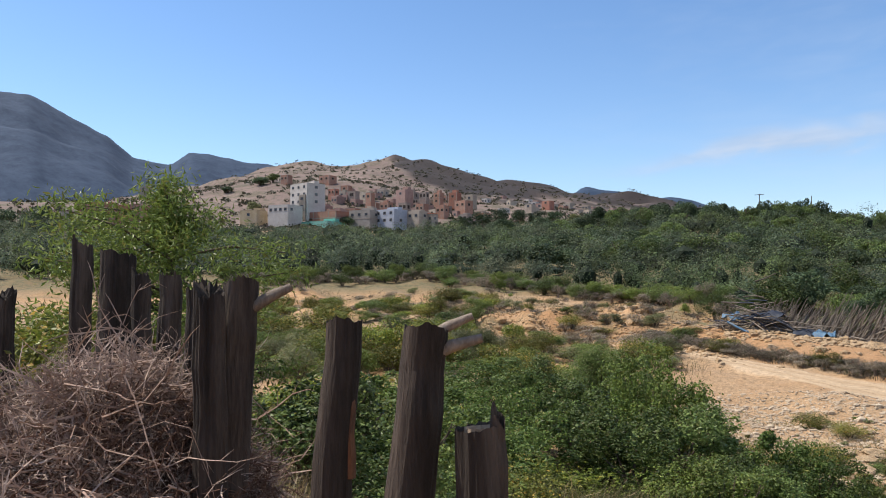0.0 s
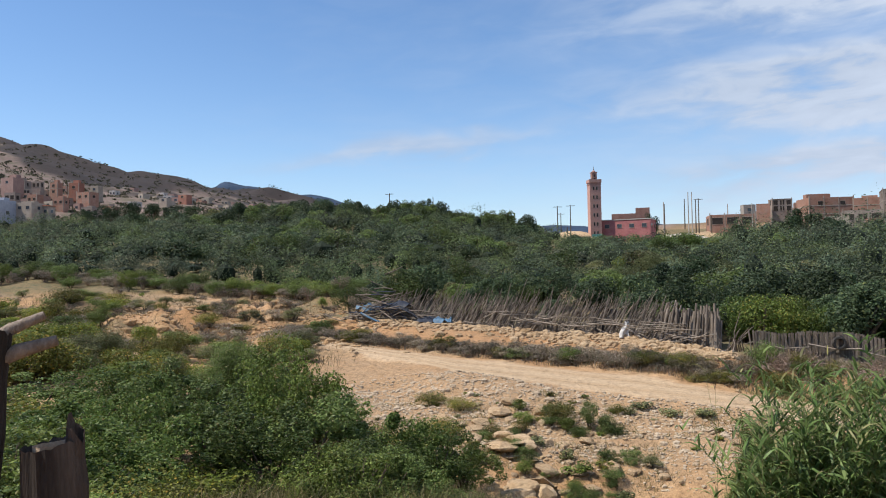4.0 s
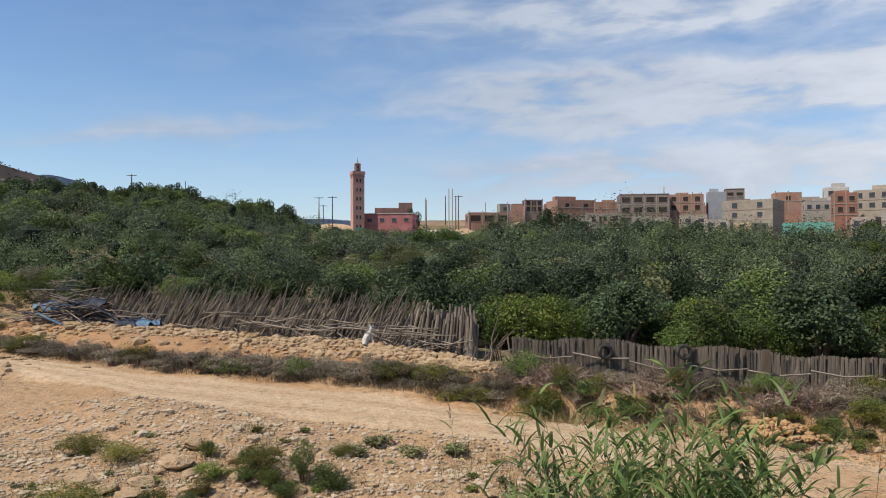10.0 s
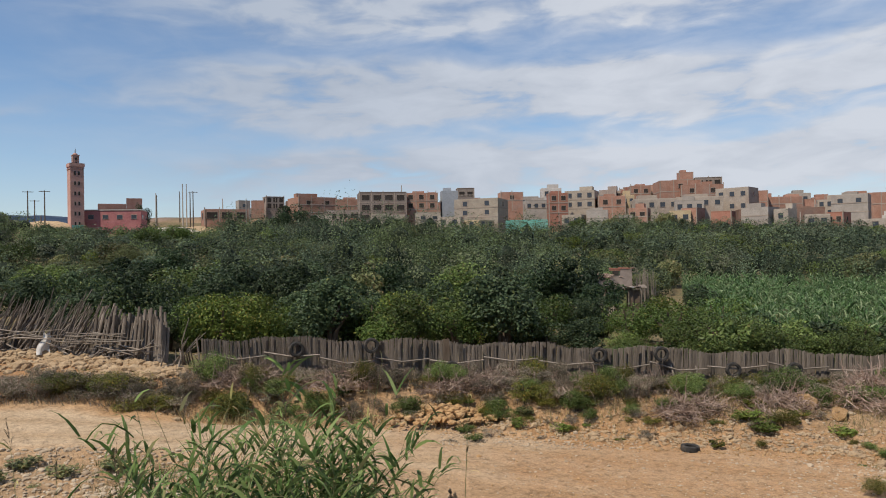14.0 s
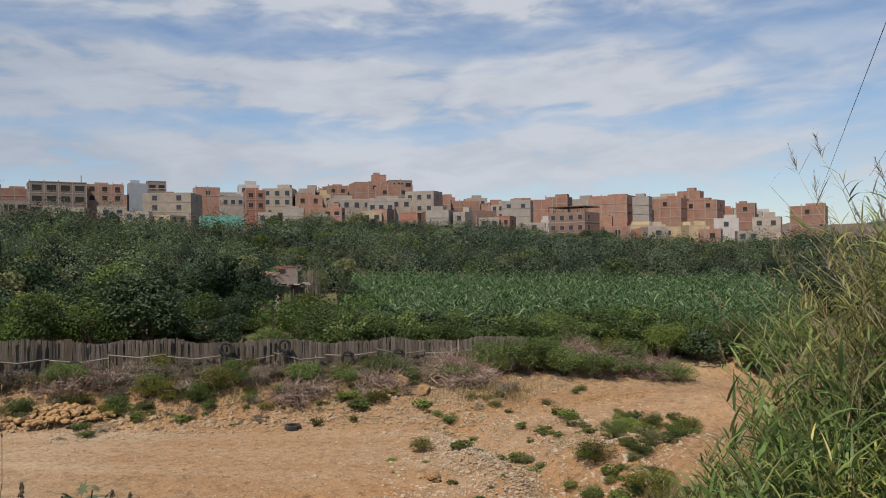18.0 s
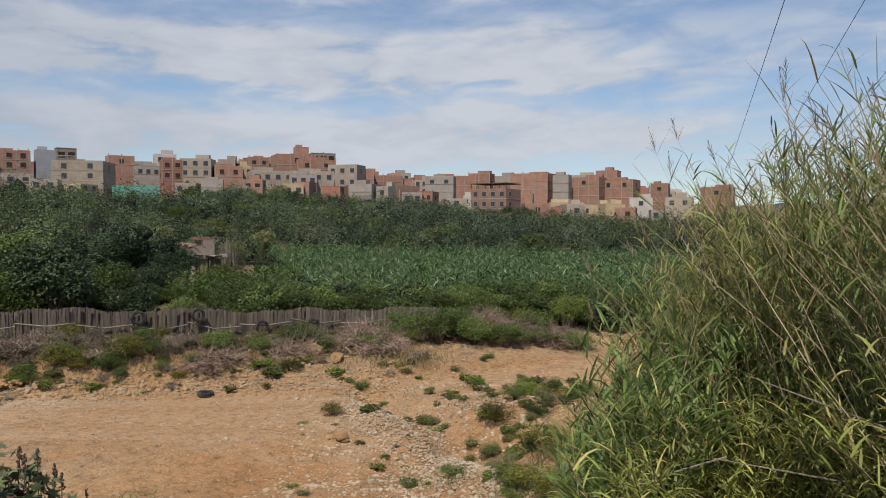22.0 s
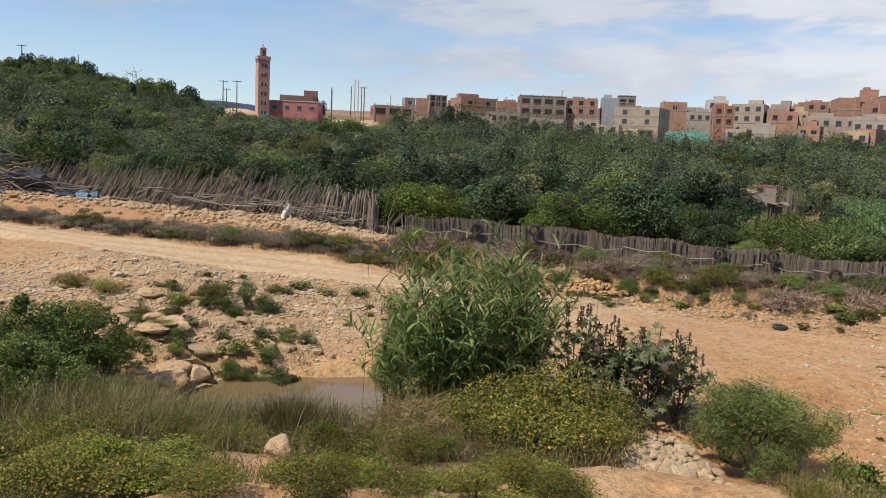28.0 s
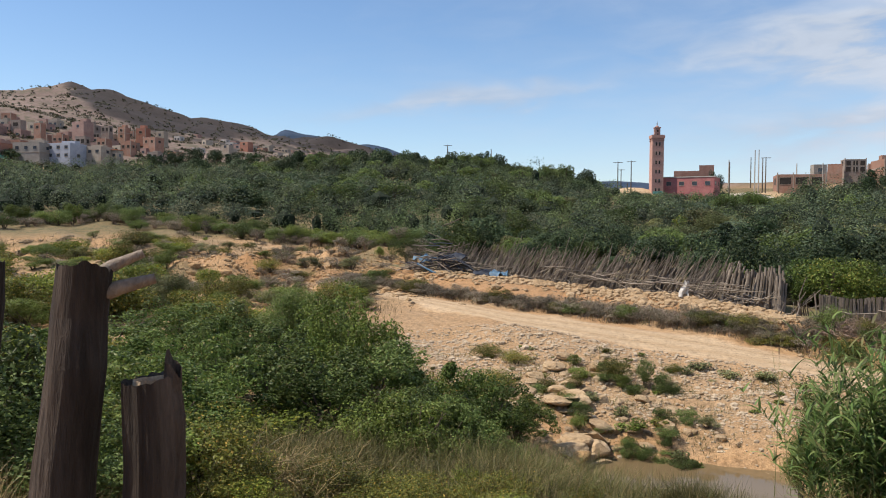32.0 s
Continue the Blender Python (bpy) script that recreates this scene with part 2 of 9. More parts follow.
M["olive"] = foliage("olive_leaf", (0.120, 0.140, 0.030), (0.230, 0.225, 0.050), (0.40, 0.27, 0.06), 0.10, 0.40)
M["tamarisk"] = foliage("tamarisk_leaf", (0.16, 0.225, 0.062), (0.28, 0.350, 0.105), (0.34, 0.32, 0.15), 0.10, 0.4)
M["castor"] = foliage("castor_leaf", (0.088, 0.112, 0.056), (0.155, 0.180, 0.092), (0.13, 0.08, 0.06), 0.10)
M["reed"] = foliage("reed_leaf", (0.180, 0.280, 0.080), (0.38, 0.455, 0.155), (0.48, 0.42, 0.19), 0.12, 0.48, 0.45, [(0.35, 0.50, 0.62, (0.42, 0.40, 0.13))])
M["reed_pond"] = foliage("pond_reed_leaf", (0.150, 0.275, 0.072), (0.38, 0.495, 0.170), (0.46, 0.44, 0.20), 0.08, 0.48)
M["reed_low"] = foliage("low_reed_leaf", (0.190, 0.245, 0.055), (0.37, 0.400, 0.115), (0.46, 0.40, 0.15), 0.16, 0.42)
M["reed_dry"] = foliage("dry_reed_leaf", (0.36, 0.34, 0.105), (0.52, 0.45, 0.185), (0.528, 0.388, 0.202), 0.35, 0.35)
M["cane"] = surface("cane", (0.24, 0.22, 0.10), (0.14, 0.17, 0.06), 3, 0.7)
M["dry_cane"] = surface("dry_cane", (0.40, 0.315, 0.195), (0.56, 0.465, 0.315), 3, 0.75, vary=0.35)
M["plume"] = foliage("plume", (0.30, 0.23, 0.15), (0.42, 0.34, 0.23), through_light=0.3)
M["hill_scrub"] = foliage("hill_scrub_leaf", (0.050, 0.054, 0.030), (0.085, 0.082, 0.046), (0.11, 0.095, 0.06), 0.2, 0.2)
M["rush"] = foliage("rush_blade", (0.108, 0.116, 0.040), (0.194, 0.181, 0.067), (0.297, 0.235, 0.115), 0.22, 0.3)
M["straw"] = foliage("dry_grass", (0.230, 0.179, 0.081), (0.380, 0.284, 0.142), (0.10, 0.11, 0.04), 0.2, 0.25)
M["scrub"] = foliage("dry_scrub", (0.235, 0.190, 0.145), (0.360, 0.295, 0.230), (0.10, 0.11, 0.05), 0.25, 0.2)
M["corn"] = foliage("corn_leaf", (0.050, 0.112, 0.036), (0.135, 0.225, 0.085), (0.24, 0.31, 0.16), 0.22, 0.35)
M["twig"] = surface("twig", (0.18, 0.108, 0.076), (0.56, 0.43, 0.35), 1.6, 0.9, (0.20, 0.10, 0.06), vary=0.4)
M["thorn"] = surface("thorn_twig", (0.075, 0.038, 0.026), (0.17, 0.095, 0.065), 2.0, 0.9, vary=0.4)
M["bark"] = surface("bark", (0.085, 0.060, 0.042), (0.15, 0.115, 0.085), 5, 0.95, stretch=(1, 1, 0.2), bump_strength=0.8)
M["log"] = surface("weathered_log", (0.026, 0.019, 0.015), (0.105, 0.078, 0.062), 5.0, 0.92, (0.235, 0.185, 0.150), 1.0, 0.03, (1, 1, 0.12), vary=0.5)
M["stub"] = surface("pale_dead_wood", (0.15, 0.115, 0.09), (0.33, 0.265, 0.21), 9.0, 0.9, (0.14, 0.10, 0.075), 0.8, 0.02, (1, 1, 0.3), vary=0.35)
M["log_end"] = surface("cut_wood", (0.46, 0.34, 0.23), (0.30, 0.20, 0.125), 14, 0.85)
M["split"] = surface("split_wood", (0.24, 0.105, 0.05), (0.07, 0.040, 0.028), 14, 0.9, stretch=(1, 1, 0.15))
M["stake"] = surface("grey_stake", (0.17, 0.135, 0.108), (0.34, 0.29, 0.24), 5, 0.92, (0.10, 0.075, 0.055), 0.7, 0.01, (1, 1, 0.12), vary=0.55)
M["slat"] = surface("grey_slat", (0.19, 0.155, 0.125), (0.30, 0.255, 0.212), 5, 0.92, (0.15, 0.12, 0.098), 0.6, 0.01, (1, 1, 0.1), vary=0.5)
M["rail"] = surface("pale_pole", (0.22, 0.18, 0.145), (0.33, 0.28, 0.23), 4, 0.85, stretch=(1, 1, 0.3), vary=0.4)
M["rubber"] = surface("tyre_rubber", (0.022, 0.021, 0.020), (0.045, 0.042, 0.040), 8, 0.8, (0.12, 0.10, 0.08), vary=0.2)
M["rock"] = surface("sandstone", (0.42, 0.285, 0.16), (0.55, 0.41, 0.26), 1.6, 0.92, (0.30, 0.23, 0.16), 0.9, 0.08, vary=0.35)
M["rock_orange"] = surface("orange_rock", (0.46, 0.27, 0.12), (0.55, 0.36, 0.19), 1.8, 0.92, (0.36, 0.28, 0.18), 0.9, 0.08, vary=0.35)
M["pebble"] = surface("gravel_stone", (0.40, 0.30, 0.20), (0.60, 0.49, 0.36), 1.2, 0.92, vary=0.3)
M["paver"] = surface("pale_paver", (0.47, 0.345, 0.210), (0.61, 0.485, 0.325), 2.2, 0.92, (0.34, 0.26, 0.18), 0.9, 0.05, vary=0.4)
M["joint"] = surface("earth_joint", (0.15, 0.105, 0.065), (0.22, 0.16, 0.10), 3, 0.95)
M["berm"] = surface("pale_orange_block", (0.47, 0.315, 0.175), (0.62, 0.46, 0.29), 1.6, 0.92, (0.40, 0.27, 0.15), 0.9, 0.06, vary=0.4)
M["cloth"] = surface("white_cloth", (0.62, 0.60, 0.57), (0.72, 0.70, 0.67), 6, 0.85, (0.45, 0.42, 0.38))
M["blue"] = surface("blue_plastic", (0.07, 0.15, 0.26), (0.12, 0.22, 0.32), 3, 0.7, (0.20, 0.24, 0.28))
M["tarp"] = surface("dark_blue_sheet", (0.022, 0.030, 0.055), (0.040, 0.052, 0.08), 3, 0.7, (0.10, 0.10, 0.10))
M["steel"] = surface("galvanised_steel", (0.30, 0.29, 0.28), (0.42, 0.41, 0.40), 4, 0.5, metallic=0.6)
M["pole"] = surface("concrete_pole", (0.34, 0.30, 0.26), (0.44, 0.40, 0.35), 2, 0.9)
M["woodpole"] = surface("wood_pole", (0.10, 0.075, 0.055), (0.16, 0.12, 0.09), 4, 0.9)
M["wire"] = surface("cable", (0.03, 0.03, 0.03), (0.05, 0.05, 0.05), 4, 0.6)
WALLS = {
    "pink": ((0.46, 0.17, 0.17), (0.54, 0.23, 0.22), (0.36, 0.13, 0.14)),
    "darkred": ((0.249, 0.134, 0.112), (0.318, 0.188, 0.160), (0.203, 0.131, 0.116)),
    "brick": ((0.345, 0.182, 0.130), (0.425, 0.250, 0.186), (0.340, 0.239, 0.196)),
    "redbrick": ((0.358, 0.153, 0.110), (0.410, 0.202, 0.144), (0.301, 0.178, 0.142)),
    "darkbrick": ((0.22, 0.13, 0.10), (0.28, 0.18, 0.14), (0.20, 0.15, 0.13)),
    "grey": ((0.34, 0.30, 0.265), (0.41, 0.365, 0.325), (0.30, 0.25, 0.22)),
    "concrete": ((0.285, 0.227, 0.195), (0.347, 0.289, 0.250), (0.286, 0.185, 0.149)),
    "bluegrey": ((0.33, 0.355, 0.39), (0.38, 0.405, 0.44), (0.32, 0.32, 0.34)),
    "beige": ((0.38, 0.32, 0.26), (0.45, 0.39, 0.32), (0.33, 0.27, 0.22)),
    "white": ((0.50, 0.46, 0.43), (0.59, 0.55, 0.515), (0.48, 0.42, 0.38)),
    "cream": ((0.398, 0.334, 0.276), (0.470, 0.405, 0.340), (0.358, 0.265, 0.214)),
    "yellow": ((0.50, 0.375, 0.225), (0.57, 0.45, 0.29), (0.50, 0.40, 0.30)),
    "teal": ((0.16, 0.46, 0.38), (0.22, 0.54, 0.46), (0.30, 0.46, 0.40)),
    "bluewhite": ((0.40, 0.43, 0.52), (0.48, 0.51, 0.58), (0.36, 0.37, 0.43)),
    "pinkwall": ((0.330, 0.212, 0.184), (0.395, 0.268, 0.232), (0.358, 0.250, 0.221)),
    "brownmain": ((0.284, 0.172, 0.133), (0.337, 0.222, 0.179), (0.256, 0.184, 0.155)),
    "minaret": ((0.47, 0.262, 0.215), (0.53, 0.310, 0.260), (0.43, 0.27, 0.215)),
}
for key, (a_, b_, c_) in WALLS.items():
    M[key] = surface(key + "_wall", a_, b_, 0.5, 0.92, c_, 0.3, 0.02, vary=0.28)
M["slab"] = surface("slab_concrete", (0.34, 0.275, 0.225), (0.41, 0.34, 0.285), 0.8, 0.92)
# dark panel colour that stands in for the shade of rooms behind
M["opening"] = surface("painted_room_shade", (0.035, 0.028, 0.024), (0.055, 0.045, 0.04), 1.0, 0.9)
M["tile"] = surface("roof_tile", (0.46, 0.16, 0.09), (0.52, 0.22, 0.13), 2, 0.85)
M["paving"] = surface("pale_slope", (0.50, 0.45, 0.38), (0.58, 0.53, 0.46), 0.3, 0.95)
glass, _, gb = material("window_glass")
gb.inputs["Base Color"].default_value, gb.inputs["Roughness"].default_value = (0.05, 0.06, 0.075, 1), 0.12
M["glass"] = glass
water, wnt, wb = material("muddy_water")
wb.inputs["Base Color"].default_value, wb.inputs["Roughness"].default_value = (0.14, 0.10, 0.055, 1), 0.04
wb.inputs["IOR"].default_value = 1.33
bump(wnt, wb, noise_node(wnt, coords(wnt), 3.0, 3), 0.05, 0.02)
M["water"] = water

# ------------------------------------------------------------------ shaping helpers
rng = np.random.default_rng(7)


def mesh_from(name, verts, faces, mat, smooth=False):
    """A mesh from arrays: verts (n, 3); faces (m, k), or a list of such arrays."""
    if not isinstance(faces, list):
        faces = [faces]
    me = bpy.data.meshes.new(name)
    verts = np.asarray(verts, np.float32)
    me.vertices.add(len(verts))
    me.vertices.foreach_set("co", verts.ravel())
    loops = np.concatenate([np.asarray(f, np.int32).ravel() for f in faces])
    sizes = np.concatenate([np.full(len(f), np.asarray(f).shape[1], np.int32) for f in faces])
    me.loops.add(len(loops))
    me.loops.foreach_set("vertex_index", loops)
    me.polygons.add(len(sizes))
    me.polygons.foreach_set("loop_start", np.concatenate([[0], np.cumsum(sizes)[:-1]]).astype(np.int32))
    me.polygons.foreach_set("use_smooth", np.full(len(sizes), bool(smooth)))
    me.update(calc_edges=True)
    me.materials.append(mat)
    return me


class Pile:
    """Gathers pieces of one mesh."""

    def __init__(self):
        self.v, self.f, self.n = [], {}, 0

    def add(self, verts, faces):
        verts = np.asarray(verts, float).reshape(-1, 3)
        faces = np.asarray(faces, int)
        self.f.setdefault(faces.shape[1], []).append(faces + self.n)
        self.v.append(verts)
        self.n += len(verts)
        return self

    def mesh(self, name, mat, smooth=False):
        return mesh_from(name, np.concatenate(self.v), [np.concatenate(f) for f in self.f.values()], mat, smooth)


def part(name, me, parent=None, label="", at=None):
    """Links a mesh (a bmesh with its material, or a finished mesh) as one object under a thing."""
    ob = new(name, me)
    if parent is not None:
        ob.parent = parent
    if at is not None:
        ob.matrix_basis = at
    if label:
        ob["label"] = label
    return ob


def thing(name, label, category, at=None, group="", kind="", me=None):
    ob = new(name, me)
    if at is not None:
        ob.matrix_basis = at
    return tagged(ob, label, category, group, kind)


def unit(v):
    return v / np.maximum(np.linalg.norm(v, axis=-1, keepdims=True), 1e-9)


def box(x0, x1, y0, y1, z0, z1):
    v = [(x, y, z) for z in (z0, z1) for y in (y0, y1) for x in (x0, x1)]
    f = [(0, 2, 3, 1), (4, 5, 7, 6), (0, 1, 5, 4), (1, 3, 7, 5), (3, 2, 6, 7), (2, 0, 4, 6)]
    return v, f


def box_mesh(name, mat, *sizes):
    p = Pile()
    for s in sizes:
        p.add(*box(*s))
    return p.mesh(name, mat)


def rods(p0, p1, r0, r1, sides=5):
    """Tapered rods from p0 to p1, all at once."""
    p0, p1 = np.atleast_2d(p0).astype(float), np.atleast_2d(p1).astype(float)
    n = len(p0)
    r0, r1 = np.broadcast_to(r0, n), np.broadcast_to(r1, n)
    d = unit(p1 - p0)
    ref = np.where(np.abs(d[:, 2:3]) > 0.9, np.array([[1.0, 0, 0]]), np.array([[0, 0, 1.0]]))
    a = unit(np.cross(d, ref))
    b = np.cross(d, a)
    ang = np.arange(sides) * 2 * np.pi / sides
    ring = np.cos(ang)[None, :, None] * a[:, None] + np.sin(ang)[None, :, None] * b[:, None]
    v = np.concatenate([p0[:, None] + ring * r0[:, None, None], p1[:, None] + ring * r1[:, None, None]], 1)
    base = (np.arange(n) * 2 * sides)[:, None]
    i = np.arange(sides)
    j = (i + 1) % sides
    q = np.stack([i, j, j + sides, i + sides], 1)
    return v.reshape(-1, 3), (base[:, :, None] + q[None]).reshape(-1, 4)


def tube(points, radii, sides=8):
    """One bent tapered tube along points."""
    pts = np.asarray(points, float)
    n = len(pts)
    radii = np.broadcast_to(radii, n)
    d = unit(np.gradient(pts, axis=0))
    ref = np.array([0.31, 0.95, 0.07]) if abs(d[:, 2]).mean() > 0.6 else np.array([0, 0, 1.0])
    a = unit(np.cross(d, ref))
    b = np.cross(d, a)
    ang = np.arange(sides) * 2 * np.pi / sides
    v = pts[:, None] + (np.cos(ang)[None, :, None] * a[:, None] + np.sin(ang)[None, :, None] * b[:, None]) * radii[:, None, None]
    f = []
    for k in range(n - 1):
        for i in range(sides):
            j = (i + 1) % sides
            f.append((k * sides + i, k * sides + j, (k + 1) * sides + j, (k + 1) * sides + i))
    return v.reshape(-1, 3), f


def leaves(c, size, out=None, lean=0.8, slim=0.6):
    """A folded diamond at each centre, facing roughly along out."""
    n = len(c)
    size = np.broadcast_to(size, n)[:, None]
    nrm = rng.normal(size=(n, 3)) * lean + np.array([0, 0, 0.35])
    if out is not None:
        nrm = nrm + out
    nrm = unit(nrm)
    a = unit(np.cross(nrm, rng.normal(size=(n, 3))))
    b = np.cross(nrm, a)
    half = size * 0.5
    v = np.stack([c - a * half, c + b * half * slim - nrm * half * 0.18, c + a * half, c - b * half * slim - nrm * half * 0.18], 1)
    f = np.arange(n)[:, None] * 4 + np.arange(4)[None]
    return v.reshape(-1, 3), f


def blades(base, way, length, width, droop, steps=4):
    """Long leaves that start along way and bend to the ground."""
    n = len(base)
    length, width, droop = (np.broadcast_to(q, n)[:, None] for q in (length, width, droop))
    way = unit(way)
    flat = np.cross(way, rng.normal(size=(n, 3)) * 0.25 + np.array([0, 0, 1.0]))
    flat = unit(flat + rng.normal(size=(n, 3)) * 0.15)
    rows = []
    p, d = base.copy(), way.copy()
    for k in range(steps + 1):
        s = k / steps
        w = width * (1 - s) ** 0.7 * min(1, 0.55 + 1.8 * s) * 0.5
        if k == steps:
            w = width * 0.02
        rows.append(np.stack([p - flat * w, p + flat * w], 1))
        d = unit(d + np.array([0, 0, -1.0]) * droop * (0.35 + s) / steps)
        p = p + d * length / steps
    v = np.stack(rows, 1).reshape(n, -1, 3)
    k = np.arange(steps)
    q = np.stack([2 * k, 2 * k + 1, 2 * k + 3, 2 * k + 2], 1)
    f = (np.arange(n)[:, None, None] * 2 * (steps + 1) + q[None]).reshape(-1, 4)
    return v.reshape(-1, 3), f


def ico(level=2):
    bm = bmesh.new()
    bmesh.ops.create_icosphere(bm, subdivisions=level, radius=1)
    v = np.array([q.co[:] for q in bm.verts])
    f = np.array([[q.index for q in t.verts] for t in bm.faces])
    bm.free()
    return v, f


ICO1, ICO2, ICO3 = ico(1), ico(2), ico(3)


def stone(seed, rough=0.28, flat=0.7, base=ICO2, cut=(0.62, 0.92)):
    """A worn, faceted stone about one across."""
    r = np.random.default_rng(seed)
    v = base[0].copy()
    for _ in range(9):
        d = unit(r.normal(size=3))
        k = r.uniform(*cut)
        over = np.maximum(v @ d - k, 0)
        v -= over[:, None] * d * 0.92
    v *= 1 + r.normal(size=(len(v), 1)) * rough * 0.14
    v *= r.uniform(0.75, 1.15, 3) * np.array([1, 1, flat])
    return v * 0.5, base[1]


# ------------------------------------------------------------------ the lie of the land
def by(az, ks, vs):
    return np.interp(az, ks, vs)


ROAD_AZ = [-75, -40, -23, -11, -3, 7.6, 20, 34, 48, 60, 80]
ROAD_NEAR = [60, 58, 55, 40, 36.5, 34.5, 32, 29.7, 26, 36, 40]
ROAD_FAR = [64, 62, 59, 46.5, 44, 39.7, 38.1, 36.6, 35.4, 40, 45]
ROAD_Z = [2.6, 2.3, 2.0, 1.6, 1.3, 0.9, 0.4, 0.0, 0.1, 0.4, 0.6]
FENCE_AZ = [-75, -40, -20, -14, -2, 7.8, 10.6, 20, 33, 42, 52, 80]
FENCE_R = [72, 70, 64, 60, 52, 46, 42.5, 41, 41.4, 42.7, 44.5, 52]
FENCE_Z = [3.2, 3.2, 3.1, 3.0, 2.6, 2.3, 2.0, 1.5, 1.3, 1.2, 1.2, 1.3]


def land(az, r):
    """Height of the ground at a bearing (degrees) and a distance from where the camera stands."""
    az, r = np.broadcast_arrays(np.asarray(az, float), np.asarray(r, float))
    shape = r.shape
    az, r = az.ravel(), r.ravel()
    rn, rf, zr = by(az, ROAD_AZ, ROAD_NEAR), by(az, ROAD_AZ, ROAD_FAR), by(az, ROAD_AZ, ROAD_Z)
    fr, fz = by(az, FENCE_AZ, FENCE_R), by(az, FENCE_AZ, FENCE_Z)
    z = lambda ks, vs: by(az, ks, vs)
    o = np.ones_like(az)
    z12 = z([-75, -45, -25, 0, 30, 50, 65, 80], [4.6, 3.4, 1.9, 1.5, 1.5, 1.5, 3.0, 3.7])
    z17 = z([-75, -45, -20, 0, 35, 50, 65, 80], [3.5, 2.2, 0.8, 0.1, 0.1, 0.2, 2.2, 3.0])
    z21 = z([-75, -45, -20, -8, -3, 8, 13, 30, 50, 65, 80], [3.0, 1.5, 0.1, -0.5, -1.3, -1.35, -0.4, 0, 0, 1.6, 2.6])
    z25 = z([-75, -45, -20, -8, -4, 8, 12, 30, 50, 65, 80], [2.8, 1.5, 0.2, -0.4, -1.35, -1.3, -0.4, 0, 0, 1.0, 2.0])
    z28 = z([-75, -45, -20, 0, 30, 50, 65, 80], [2.6, 1.5, 0.5, 0.05, 0, 0, 0.6, 1.6])
    z100 = z([-60, -40, -20, 0, 20, 40, 60], [5.5, 5.4, 4.6, 4.2, 3.5, 2.5, 1.8])
    z235 = z([-75, -42, -33, -29, -21, -17, -12.8, -8, -4, 0, 10, 17, 28, 40, 50, 57, 65, 80],
             [16, 16, 19.6, 20.6, 22, 23.2, 22.8, 19, 16, 14.9, 15.6, 13.2, 12, 13.4, 11.6, 8.0, 5.8, 5.5])
    z318 = z([-75, -58, -36, -28, -17, -5, 8, 30, 45, 58, 80], [26.5, 26.5, 28, 31, 28, 20, 24, 21, 20, 14, 9])
    z430 = z([-75, -62, -57, -50, -44, -36, -28, -17, -5, 10, 80], [44, 46, 52, 61, 60, 50, 44, 34, 24, 20, 10])
    e1 = z([-80, -62, -52, -48.6, -44.4, -41.5, -40, -37.2, -32.9, -28.7, -24.6, -20.6, -15, 0, 90],
           [4.2, 4.6, 7.4, 8.3, 8.35, 9.1, 8.9, 8.15, 7.4, 6.45, 5.9, 5.1, 4.0, 2.0, 0.6])
    e2 = z([-110, -80, -68.3, -66.6, -64.5, -61.8, -60.2, -58.2, -57.6, -56.4, -55, -52.3, -48, -30, -28, -27.4, -26.4, -22, -19, -12, 90],
           [8, 12.4, 12.25, 12.25, 11.2, 9.8, 8.5, 8.1, 8.1, 9.05, 9.0, 8.45, 8.2, 6.2, 6.4, 6.95, 6.8, 6.0, 5.3, 3.6, 0.5])
    near = [(0 * o, 5.2 * o), (2.0 * o, 5.15 * o), (3.2 * o, z([-75, -58, -50, -35, 80], [5.15, 5.1, 5.0, 4.5, 4.5])),
            (6 * o, z([-75, -60, -50, -38, 50, 80], [5.1, 5.0, 4.4, 3.3, 3.2, 3.6])), (9 * o, z([-75, -60, -48, -30, 40, 60, 80], [4.95, 4.7, 3.6, 2.5, 2.3, 3.2, 3.8])),
            (12.5 * o, z12), (17 * o, z17), (21.3 * o, z21), (24.6 * o, z25), (28.5 * o, z28), (np.maximum(rn, 29.2), zr), (rf, zr), (rf + 1.2, zr + 0.15)]
    far = [(fr - 1.6, fz), (fr + 8, fz + 0.1), (100 * o, z100), (235 * o, z235), (318 * o, z318), (430 * o, z430),
           (1050 * o, 6.9 + 1050 * np.tan(np.radians(e1))), (1500 * o, 0.72 * 1050 * np.tan(np.radians(e1))),
           (2900 * o, 6.9 + 2900 * np.tan(np.radians(e2))), (4700 * o, 0.55 * 2900 * np.tan(np.radians(e2)))]
    knots = near + far
    rk, zk = np.array([k[0] for k in knots]), np.array([k[1] for k in knots])
    i = np.clip((rk <= r[None]).sum(0) - 1, 0, len(knots) - 2)
    j = np.arange(len(r))
    s = np.clip((r - rk[i, j]) / (rk[i + 1, j] - rk[i, j]), 0, 1)
    # rounded in between, but straight over the wide slopes
    soft = np.where(r < 30, s * s * (3 - 2 * s), s)
    return (zk[i, j] * (1 - soft) + zk[i + 1, j] * soft).reshape(shape)


def wobble(x, y, seed, octaves):
    """Sums of sines at several sizes: (length, height) pairs."""
    g = np.random.default_rng(seed)
    z = np.zeros_like(x)
    for length, height in octaves:
        for _ in range(5):
            a, ph = g.uniform(0, 2 * np.pi), g.uniform(0, 2 * np.pi)
            k = 2 * np.pi / (length * g.uniform(0.7, 1.4))
            z += height * 0.45 * np.sin((x * np.cos(a) + y * np.sin(a)) * k + ph)
    return z


